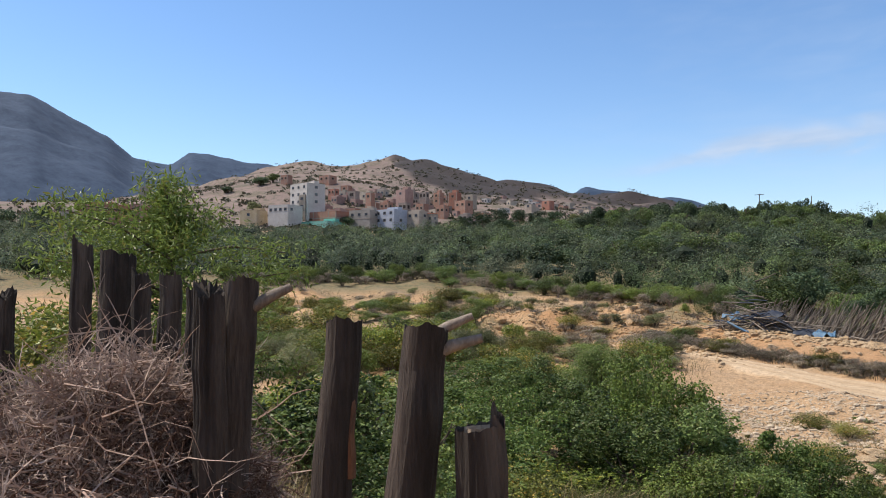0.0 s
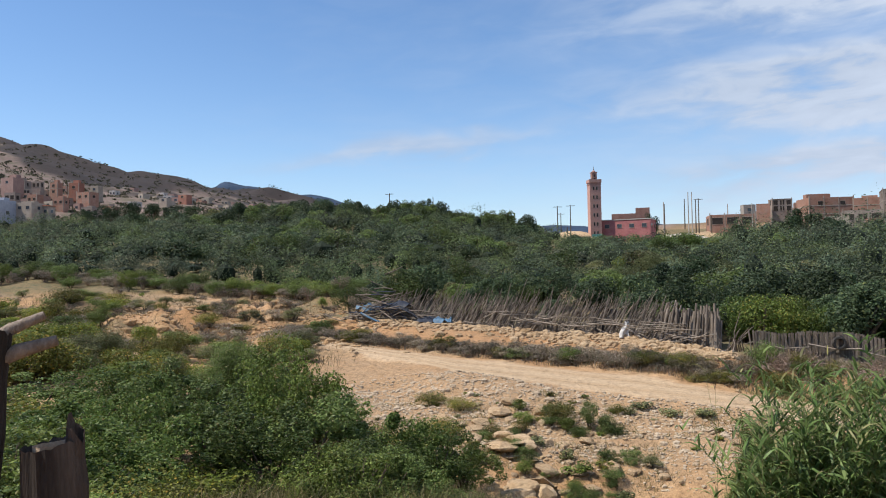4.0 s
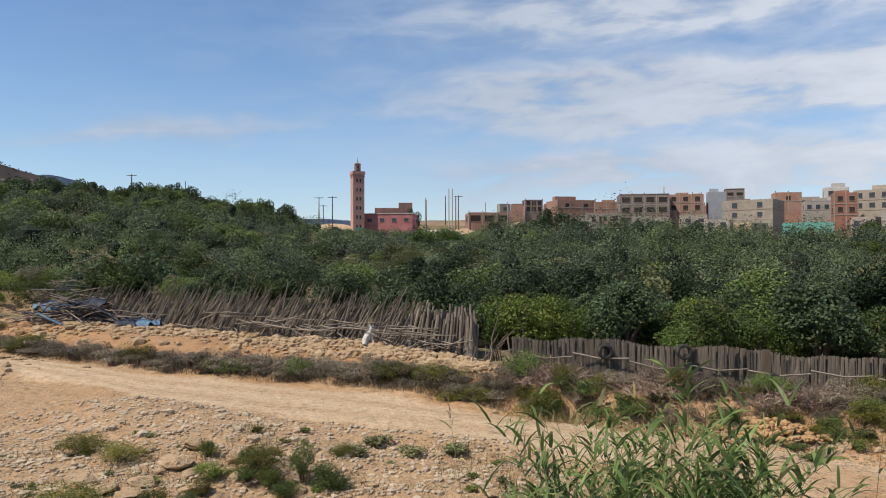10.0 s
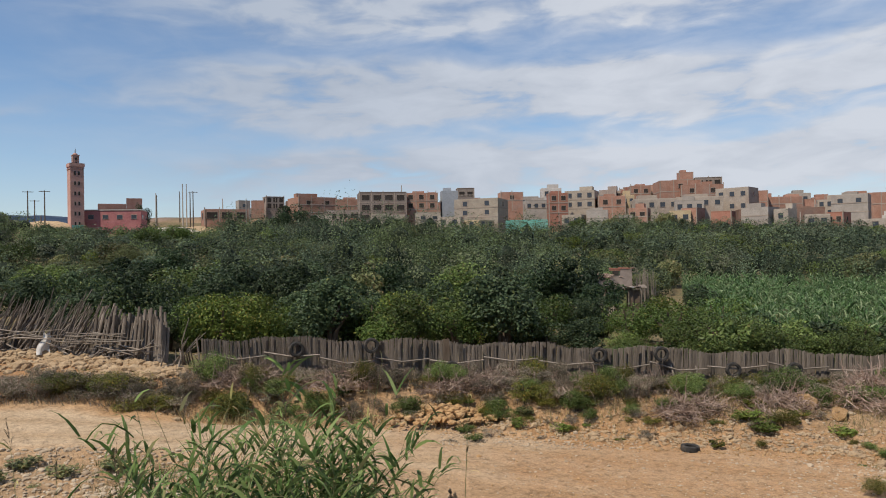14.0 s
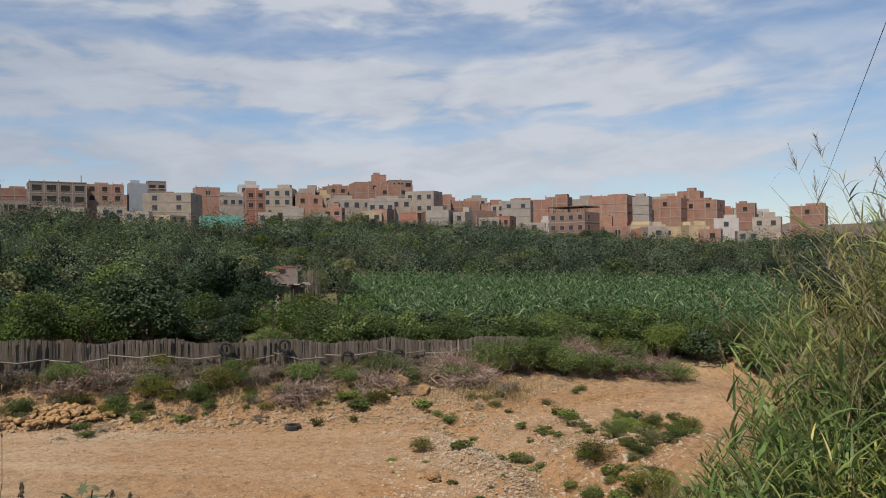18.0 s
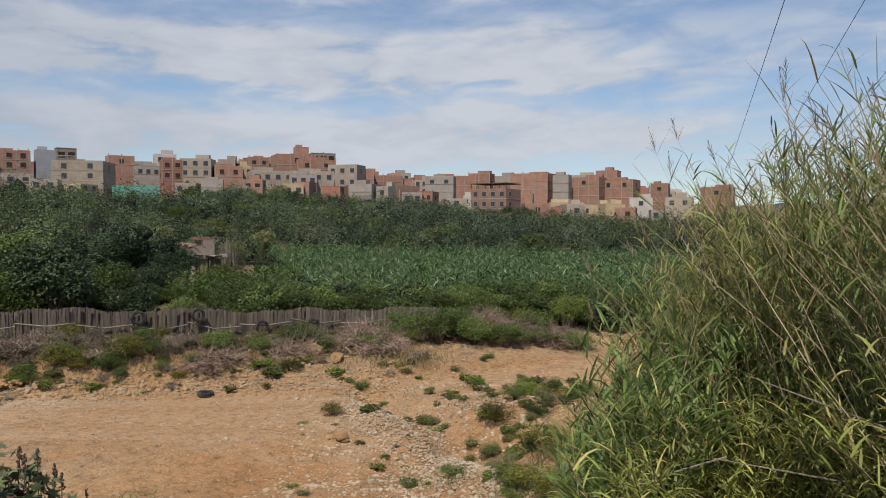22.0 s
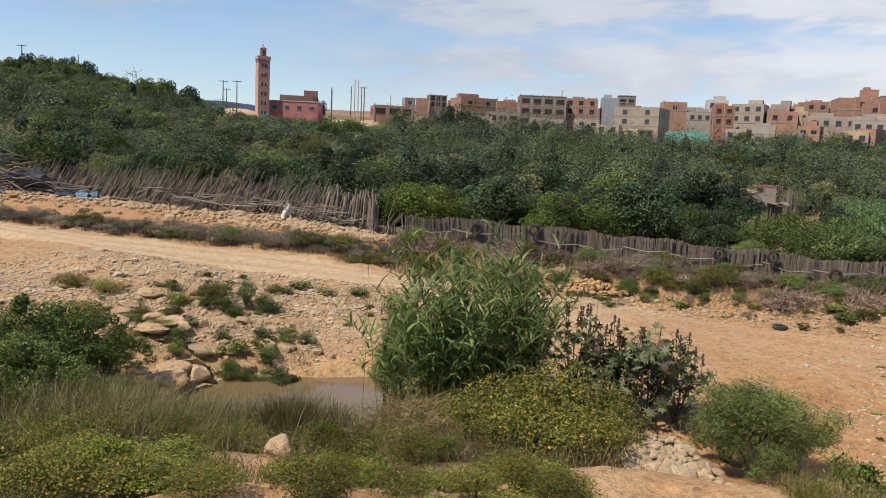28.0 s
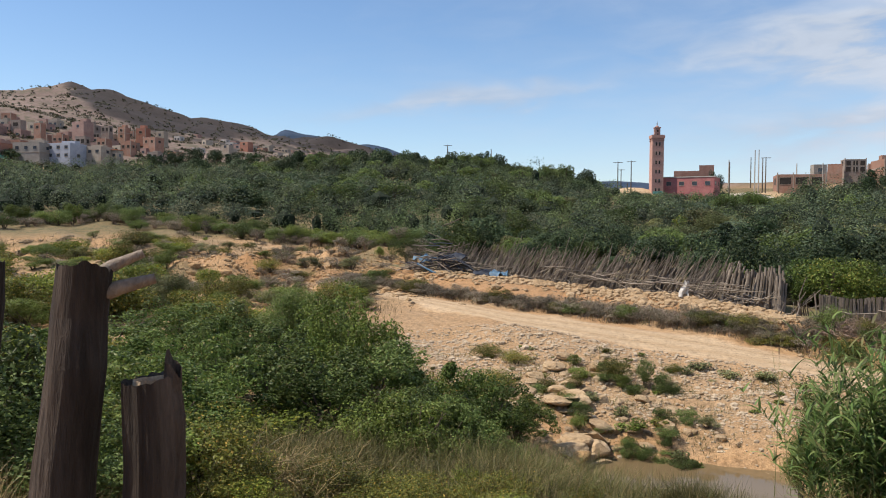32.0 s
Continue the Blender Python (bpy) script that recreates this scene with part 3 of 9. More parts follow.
def ground_at(az, r, rough=True):
    az, r = np.asarray(az, float), np.asarray(r, float)
    x, y = r * np.sin(np.radians(az)), r * np.cos(np.radians(az))
    z = land(az, r)
    if rough:
        rn, rf = by(az, ROAD_AZ, ROAD_NEAR), by(az, ROAD_AZ, ROAD_FAR)
        on_road = np.clip(np.minimum((r - rn) / 1.5 + 0.5, (rf - r) / 1.0 + 0.5), 0, 1) * np.clip((62 - az) / 4, 0, 1)
        calm = 1 - 0.85 * on_road
        small = np.clip((r - 3) / 5, 0, 1) * np.clip(1.5 - r / 160, 0, 1)
        z = z + wobble(x, y, 11, [(7, 0.16), (2.6, 0.07), (1.1, 0.03)]) * small * calm
        for ma_, mr_, wa_, wr_, mh_ in ((-33, 64, 3.2, 4, 0.8), (-35, 62, 1.0, 2, 0.9), (-32.2, 63, 0.7, 2, 1.0), (-30, 67, 1.2, 2, 1.0), (-20.7, 78, 1.1, 3, 1.3), (-19.0, 78, 0.8, 2.5, 1.2), (-17.6, 77, 0.8, 2.5, 1.0), (-49, 92, 1.6, 4, 1.2), (-26, 75, 3.0, 4, 0.9), (-36.5, 80, 2.0, 4, 1.2), (-31.5, 61, 1.2, 1.6, 1.1), (-28.5, 70, 1.5, 2.0, 1.2), (-23.8, 69, 1.4, 2.0, 1.3), (-48.5, 66, 1.6, 2.2, 1.5), (-44, 74, 1.6, 2.0, 1.0)):
            z = z + mh_ * np.exp(-((az - ma_) / wa_) ** 2 - ((r - mr_) / wr_) ** 2)
        # ridge of dug gravel beside the track, and the gully beyond it
        line = r - (33 - 14.5 * (az - 47) / 13.5)
        span = np.clip((az - 44) / 4, 0, 1) * np.clip((63 - az) / 3, 0, 1)
        z = z + span * (0.20 * np.exp(-(line / 1.4) ** 2) - 0.45 * np.exp(-((line - 3.4) / 1.7) ** 2))
        fr = np.clip((r - 90) / 200, 0, 1)
        z = z + wobble(x, y, 12, [(60, 0.9), (25, 0.4)]) * fr
        hill = np.clip((r - 420) / 500, 0, 1)
        z = z + wobble(x, y, 13, [(330, 9), (150, 5), (70, 2.5)]) * hill * np.clip(1.4 - np.abs(r - 1050) / 800, 0.15, 1)
        peak = np.clip((r - 1500) / 1000, 0, 1)
        z = z + wobble(x, y, 14, [(700, 22), (300, 14), (120, 6)]) * peak * np.clip(np.abs(r - 2900) / 500, 0.12, 1)
    return z


def spot(az, r, lift=0.0):
    a = math.radians(az)
    return Vector((r * math.sin(a), r * math.cos(a), float(ground_at(az, r)) + lift))


def smooth_mask(v, a, b):
    t = np.clip((v - a) / (b - a), 0, 1)
    return t * t * (3 - 2 * t)


AZ = np.concatenate([np.arange(-180, -84, 6.0), np.arange(-84, 86, 0.34), np.arange(86, 180, 6.0)])
RR = np.concatenate([[0.15, 1.5, 3], np.arange(4, 30, 0.4), np.arange(30, 68, 0.55), np.geomspace(68, 300, 70), np.geomspace(306, 4700, 100)])
A2, R2 = np.meshgrid(AZ, RR)
X2, Y2 = R2 * np.sin(np.radians(A2)), R2 * np.cos(np.radians(A2))
Z2 = ground_at(A2, R2)
gv = np.stack([X2, Y2, Z2], -1).reshape(-1, 3)
na, nr = len(AZ), len(RR)
I, J = np.meshgrid(np.arange(nr - 1), np.arange(na), indexing="ij")
Jn = (J + 1) % na
gf = np.stack([I * na + J, I * na + Jn, (I + 1) * na + Jn, (I + 1) * na + J], -1).reshape(-1, 4)[:, ::-1]

# ground: sandy earth, gravel, dust of the road, orange subsoil, dry hill slopes
gm, gt, gbs = material("bare_earth")
gc = coords(gt)


def attr(nt, name):
    n = nt.nodes.new("ShaderNodeAttribute")
    n.attribute_name = name
    return n.outputs["Fac"]


n_big, n_mid, n_small = noise_node(gt, gc, 0.12, 6, 0.6), noise_node(gt, gc, 0.9, 7, 0.65), noise_node(gt, gc, 9.0, 6, 0.7)
earth = mix_node(gt, ramp_node(gt, n_mid, [(0.35, (0, 0, 0)), (0.65, (1, 1, 1))]), (0.310, 0.178, 0.085), (0.430, 0.270, 0.140))
n_fine = noise_node(gt, gc, 26.0, 4, 0.7)
earth = mix_node(gt, ramp_node(gt, n_big, [(0.45, (0, 0, 0)), (0.6, (0.7, 0.7, 0.7))]), earth, (0.33, 0.235, 0.145))
stones = gt.nodes.new("ShaderNodeTexVoronoi")
stones.inputs["Scale"].default_value = 6.5
gt.links.new(gc, stones.inputs["Vector"])
sep = gt.nodes.new("ShaderNodeSeparateColor")
gt.links.new(stones.outputs["Color"], sep.inputs[0])
peb = ramp_node(gt, sep.outputs[0], [(0.0, (0.33, 0.32, 0.31)), (1.0, (0.62, 0.60, 0.57))])
gravel = mix_node(gt, 0.5, mix_node(gt, 1.0, (0.37, 0.255, 0.155), peb, "OVERLAY"), (0.33, 0.220, 0.125))
gravel = mix_node(gt, ramp_node(gt, n_small, [(0.4, (0, 0, 0)), (0.7, (0.6, 0.6, 0.6))]), gravel, (0.22, 0.145, 0.085))
ground_col = mix_node(gt, math_node(gt, "MULTIPLY", attr(gt, "gravel"), ramp_node(gt, n_mid, [(0.3, (0.35, 0.35, 0.35)), (0.6, (1, 1, 1))])), earth, gravel)
ochre = mix_node(gt, n_mid, (0.265, 0.132, 0.056), (0.345, 0.186, 0.084))
dust = mix_node(gt, n_mid, (0.390, 0.276, 0.165), (0.490, 0.366, 0.240))
dust = mix_node(gt, ramp_node(gt, n_small, [(0.55, (0, 0, 0)), (0.75, (0.5, 0.5, 0.5))]), dust, (0.33, 0.23, 0.135))
dust = mix_node(gt, math_node(gt, "MULTIPLY", attr(gt, "rut"), n_mid), dust, (0.30, 0.19, 0.095))
ground_col = mix_node(gt, attr(gt, "dust"), ground_col, dust)
ground_col = mix_node(gt, math_node(gt, "MULTIPLY", attr(gt, "orange"), ramp_node(gt, n_mid, [(0.3, (0.5, 0.5, 0.5)), (0.6, (1, 1, 1))])), ground_col, ochre)
litter = mix_node(gt, n_small, (0.075, 0.070, 0.035), (0.16, 0.135, 0.070))
ground_col = mix_node(gt, math_node(gt, "MULTIPLY", attr(gt, "litter"), ramp_node(gt, n_mid, [(0.25, (0.4, 0.4, 0.4)), (0.6, (1, 1, 1))])), ground_col, litter)
slope = mix_node(gt, ramp_node(gt, noise_node(gt, gc, 0.02, 7, 0.65), [(0.35, (0, 0, 0)), (0.65, (1, 1, 1))]), (0.118, 0.082, 0.070), (0.225, 0.162, 0.134))
slope = mix_node(gt, ramp_node(gt, noise_node(gt, gc, 0.075, 6, 0.7), [(0.48, (0, 0, 0)), (0.60, (0.85, 0.85, 0.85))]), slope, (0.105, 0.088, 0.058))
slope = mix_node(gt, ramp_node(gt, noise_node(gt, gc, 0.30, 5, 0.7), [(0.52, (0, 0, 0)), (0.62, (0.8, 0.8, 0.8))]), slope, (0.085, 0.076, 0.050))
ground_col = mix_node(gt, attr(gt, "slope"), ground_col, slope)
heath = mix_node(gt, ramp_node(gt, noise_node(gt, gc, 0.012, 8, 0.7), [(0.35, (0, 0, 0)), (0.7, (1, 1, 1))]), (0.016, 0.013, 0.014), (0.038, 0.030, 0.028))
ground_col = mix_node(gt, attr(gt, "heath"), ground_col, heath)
# far mountains: the blue of distance haze is put into their colour
far_haze = mix_node(gt, ramp_node(gt, noise_node(gt, gc, 0.017, 10, 0.8), [(0.40, (0, 0, 0)), (0.66, (1, 1, 1))]), (0.018, 0.034, 0.064), (0.046, 0.068, 0.108))
ground_col = mix_node(gt, attr(gt, "far"), ground_col, far_haze)
speck = ramp_node(gt, n_fine, [(0.33, (0.42, 0.40, 0.38)), (0.45, (0.92, 0.91, 0.90)), (0.56, (1.02, 1.02, 1.02)), (0.68, (1.42, 1.42, 1.42))])
close = math_node(gt, "SUBTRACT", 1.0, attr(gt, "slope"), True)
ground_col = mix_node(gt, close, ground_col, mix_node(gt, 1.0, ground_col, speck, "MULTIPLY"))
clod = ramp_node(gt, noise_node(gt, gc, 3.1, 6, 0.7), [(0.30, (0.52, 0.50, 0.48)), (0.47, (0.98, 0.98, 0.98)), (0.70, (1.22, 1.20, 1.18))])
ground_col = mix_node(gt, close, ground_col, mix_node(gt, 1.0, ground_col, clod, "MULTIPLY"))
ground_col = mix_node(gt, 1.0, ground_col, (0.94, 0.965, 1.0), "MULTIPLY")
gt.links.new(ground_col, gbs.inputs["Base Color"])
gbs.inputs["Roughness"].default_value, gbs.inputs["Specular IOR Level"].default_value = 0.95, 0.2
hgt = math_node(gt, "ADD", math_node(gt, "MULTIPLY", n_small, 0.5), math_node(gt, "MULTIPLY", stones.outputs["Distance"], 0.8))
bump(gt, gbs, math_node(gt, "ADD", math_node(gt, "ADD", hgt, math_node(gt, "MULTIPLY", n_fine, 0.25)), math_node(gt, "MULTIPLY", n_mid, 0.5)), 0.75, 0.06)
M["earth"] = gm

rn2, rf2 = by(A2, ROAD_AZ, ROAD_NEAR), by(A2, ROAD_AZ, ROAD_FAR)
fr2 = by(A2, FENCE_AZ, FENCE_R)
edge = wobble(X2, Y2, 21, [(6, 0.5), (2, 0.25)])
masks = {}
ragged = wobble(X2, Y2, 23, [(16, 5.0), (6, 3.0), (2.2, 1.2)])
masks["dust"] = smooth_mask(np.minimum(R2 - rn2, rf2 - R2) + edge, -0.3, 0.7) * smooth_mask(66 - A2 + edge * 3, 0, 4) * smooth_mask(A2 + 34, 0, 5)
masks["gravel"] = np.maximum(smooth_mask(R2 + edge, 26, 29) * (1 - smooth_mask(R2 - rn2 + edge, -0.5, 0.5)) * smooth_mask(A2, -30, -20) * (1 - smooth_mask(A2 + ragged, 24, 34)),
                             smooth_mask(A2 + ragged, 45, 55) * (1 - smooth_mask(R2 + ragged * 0.4, 35, 39)) * smooth_mask(R2, 16, 18))
masks["gravel"] = np.maximum(masks["gravel"], smooth_mask(R2 - rf2 + edge, 0.2, 0.8) * (1 - smooth_mask(R2 - fr2 + edge, -3.4, -2.4)) * smooth_mask(A2, 10, 16) * 0.9)
masks["orange"] = np.maximum(np.exp(-((A2 - 43) / 8) ** 2 - ((R2 - 27 + edge) / 6) ** 2),
                             smooth_mask(R2 - rf2 + edge, 0.5, 1.5) * (1 - smooth_mask(R2 - fr2 + edge, -1, 0.5)) * smooth_mask(12 - A2, 0, 4) * smooth_mask(A2, -40, -30) * 0.75)
masks["orange"] = np.maximum(masks["orange"], smooth_mask(12 - R2 + edge, 0, 3) * smooth_mask(R2, 2, 4) * 0.8)
masks["orange"] = np.maximum(masks["orange"], smooth_mask(A2 + ragged, 62, 70) * (1 - smooth_mask(R2 + ragged * 0.3, 14, 19)) * 0.8)
masks["orange"] = np.maximum(masks["orange"], 0.70 * smooth_mask(A2 + ragged, 20, 34) * smooth_mask(R2 + ragged * 0.3, 15, 19) * (1 - smooth_mask(R2 - rf2 + ragged * 0.2, 0, 3)))
masks["litter"] = np.maximum(smooth_mask(R2 - fr2 + edge, -0.5, 1.5) * (1 - smooth_mask(R2, 225, 240)) * smooth_mask(A2 + edge * 3, -24, -18),
                             smooth_mask(R2, 92, 104) * (1 - smooth_mask(R2, 280, 300)))
masks["litter"] = np.maximum(masks["litter"], smooth_mask(R2, 9, 12) * (1 - smooth_mask(R2 + edge, 24, 30)) * (1 - smooth_mask(A2 + edge * 5, -14, -8)) * 0.9)
masks["litter"] = np.maximum(masks["litter"], smooth_mask(R2, 12.5, 14.5) * (1 - smooth_mask(R2 + edge, 19, 21)) * (1 - smooth_mask(A2 + edge * 4, 20, 26)) * 0.9)
masks["litter"] = np.maximum(masks["litter"], smooth_mask(wobble(X2, Y2, 25, [(9, 0.6), (4, 0.4)]), -0.1, 0.7) * smooth_mask(-18 - A2, 0, 6) * smooth_mask(R2, 30, 36) * 0.65)
across_ = np.clip((R2 - rn2) / (rf2 - rn2), 0, 1)
masks["rut"] = np.exp(-((across_ - 0.30 + edge * 0.02) / 0.07) ** 2) + np.exp(-((across_ - 0.68 + edge * 0.02) / 0.07) ** 2)
masks["slope"] = smooth_mask(R2, 285, 330)
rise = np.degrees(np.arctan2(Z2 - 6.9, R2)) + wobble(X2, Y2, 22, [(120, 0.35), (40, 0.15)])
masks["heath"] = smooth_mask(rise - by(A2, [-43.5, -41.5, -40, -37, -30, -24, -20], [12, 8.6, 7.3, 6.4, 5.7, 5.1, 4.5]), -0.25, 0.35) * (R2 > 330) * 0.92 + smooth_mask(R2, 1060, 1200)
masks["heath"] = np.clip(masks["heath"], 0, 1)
# far: where the painted haze colour covers the mountains
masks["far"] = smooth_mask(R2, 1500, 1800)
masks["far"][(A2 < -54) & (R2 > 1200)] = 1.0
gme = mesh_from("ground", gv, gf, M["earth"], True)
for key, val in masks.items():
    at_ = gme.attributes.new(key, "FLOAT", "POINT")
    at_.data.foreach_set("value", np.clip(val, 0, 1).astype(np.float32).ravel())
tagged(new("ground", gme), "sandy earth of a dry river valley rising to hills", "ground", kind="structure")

# pond
pa = np.radians(np.linspace(-9, 13, 34))
pr = np.linspace(18.5, 27, 16)
PA, PR = np.meshgrid(pa, pr)
pv = np.stack([PR * np.sin(PA), PR * np.cos(PA), np.full_like(PA, -0.93)], -1).reshape(-1, 3)
I, J = np.meshgrid(np.arange(15), np.arange(33), indexing="ij")
pf = np.stack([I * 34 + J, I * 34 + J + 1, (I + 1) * 34 + J + 1, (I + 1) * 34 + J], -1).reshape(-1, 4)[:, ::-1]
tagged(new("water", mesh_from("water", pv, pf, M["water"], True)), "still muddy pond water below the bank", "water", kind="structure")


# ------------------------------------------------------------------ plants
def crown(name, mat, n, leaf, lobes=12, seed=0, squash=0.8, spread=0.55, fill=0.75, slim=0.6, ragged=0.25, lean=0.8, ball=(0.20, 0.46)):
    """A crown about one metre in radius and two high above its base, of leaf clumps with gaps in between."""
    global rng
    keep, rng = rng, np.random.default_rng(seed)
    c = rng.normal(size=(lobes, 3))
    c = unit(c) * rng.uniform(0.35, spread + 0.14, (lobes, 1)) * np.array([1, 1, 0.85])
    rad = rng.uniform(*ball, lobes)
    c[0], rad[0] = (0.0, 0.0, 0.12), 0.52
    pick = rng.integers(0, lobes, n)
    d = unit(rng.normal(size=(n, 3)))
    dist = rad[pick] * (fill + (1.04 - fill) * rng.random(n) ** 0.6) * (1 + ragged * np.abs(rng.normal(size=n)) * (rng.random(n) < 0.15))
    p = c[pick] + d * dist[:, None]
    p = p * np.array([1, 1, squash]) + np.array([0, 0, squash])
    p[:, 2] = np.maximum(p[:, 2], 0.02)
    me = mesh_from(name, *leaves(p, leaf * rng.uniform(0.6, 1.3, n), d * 0.9, lean, slim), mat)
    rng = keep
    return me


def stems(name, mat, n, seed, height=1.2, radius=0.03, spread=0.6):
    g = np.random.default_rng(seed)
    p = Pile()
    for _ in range(n):
        a, l = g.uniform(0, 6.28), g.uniform(0.6, 1) * height
        s = np.array([math.cos(a), math.sin(a), 0]) * spread * g.uniform(0.3, 1)
        mid = s * 0.35 + np.array([0, 0, l * 0.5]) + g.normal(size=3) * 0.05
        p.add(*tube([np.array([0, 0, -0.15]) + s * 0.05, mid, s + np.array([0, 0, l])], [radius, radius * 0.7, radius * 0.25], 5))
    return p.mesh(name, mat, True)


def bush_kind(name, label, category, mats, n, leaf, variants=3, seed=0, stem_mat="bark", trunk=False, **kw):
    """Builds a few bushes of one kind to be set out as things of their own."""
    kinds = []
    for i in range(variants):
        mat = M[mats[i % len(mats)]]
        me = crown("crown" if trunk else "foliage", mat, n, leaf, seed=seed + i, **kw)
        st = stems("trunk" if trunk else "woody_base", M[stem_mat], 4 if trunk else 7, seed + i, radius=0.07 if trunk else 0.03)
        kinds.append((me, st))
    return name, label, category, kinds


def plant(kind, az, r, radius, height, variant=None, label="", lift=0.0, group="", name=""):
    base_name, base_label, category, kinds = kind
    k = int(rng.integers(len(kinds))) if variant is None else variant % len(kinds)
    me, st = kinds[k]
    q = spot(az, r, lift - 0.05)
    m = Matrix.LocRotScale(q, Euler((0, 0, rng.uniform(0, 6.28))), (radius, radius, height / 2))
    ob = thing(name or base_name, label or base_label, category, m, group)
    if me.name.startswith("crown"):
        part("trunk", st, ob)
    else:
        tagged(part("woody_base", st, ob), kind="stuff")
    part("crown" if me.name.startswith("crown") else "foliage", me, ob)
    return ob


FIG = bush_kind("fig_tree", "dark green fig tree in the orchard", "tree", ["fig", "fig", "dark", "fig"], 6000, 0.080, 8, 100, trunk=True, lobes=14, ragged=0.08, squash=0.95)
ROUND = bush_kind("shrub", "leafy green shrub on the river bank", "shrub", ["bright", "dark", "bright"], 5200, 0.060, 5, 200, lobes=16)
DARKB = bush_kind("shrub", "dense dark green shrub on the river bank", "shrub", ["dark"], 5200, 0.058, 4, 230, lobes=16)
YELLOW = bush_kind("shrub", "yellow-green shrub in full leaf", "shrub", ["yellow_green", "olive"], 3400, 0.072, 4, 260, lobes=16)
OLIVE = bush_kind("shrub", "olive-green shrub with small leaves", "shrub", ["olive"], 4200, 0.058, 3, 290, lobes=17)
FEATHER = bush_kind("shrub", "feathery grey-green tamarisk shrub", "shrub", ["grey_green", "bright", "grey_green"], 9000, 0.085, 3, 320, lobes=9, slim=0.16, fill=0.3, ragged=0.5, lean=0.5)
SCRUB = bush_kind("dry_bush", "dry grey-brown thorny bush", "dry bush", ["scrub"], 2400, 0.11, 4, 350, stem_mat="twig", lobes=6, slim=0.15, squash=0.7, fill=0.4)
TUFT = bush_kind("weed", "small green weed on stony ground", "weed", ["bright", "grey_green", "olive"], 420, 0.20, 4, 380, lobes=5, squash=0.7)
TAMARISK = bush_kind("shrub", "feathery green tamarisk shrub beside the path", "shrub", ["tamarisk"], 9000, 0.10, 3, 470, lobes=20, slim=0.12, fill=0.15, ragged=0.7, lean=0.5, spread=0.66, ball=(0.20, 0.36))
LUMPY = bush_kind("shrub", "tall leafy shrub with dark hollows on the bank", "shrub", ["bright", "dark", "bright", "dark"], 8000, 0.055, 6, 440, lobes=24, spread=0.72, ball=(0.14, 0.34), squash=1.0)
BUSHY = bush_kind("shrub", "spreading leafy shrub with dark hollows on the bank", "shrub", ["bank", "dark", "bank", "bright"], 9000, 0.052, 6, 840, lobes=44, spread=0.86, ball=(0.08, 0.25), squash=0.85, ragged=0.35)
LEAFY = bush_kind("shrub", "broad-leaved green shrub beside the path", "shrub", ["bright"], 900, 0.14, 2, 410, lobes=7, fill=0.4)

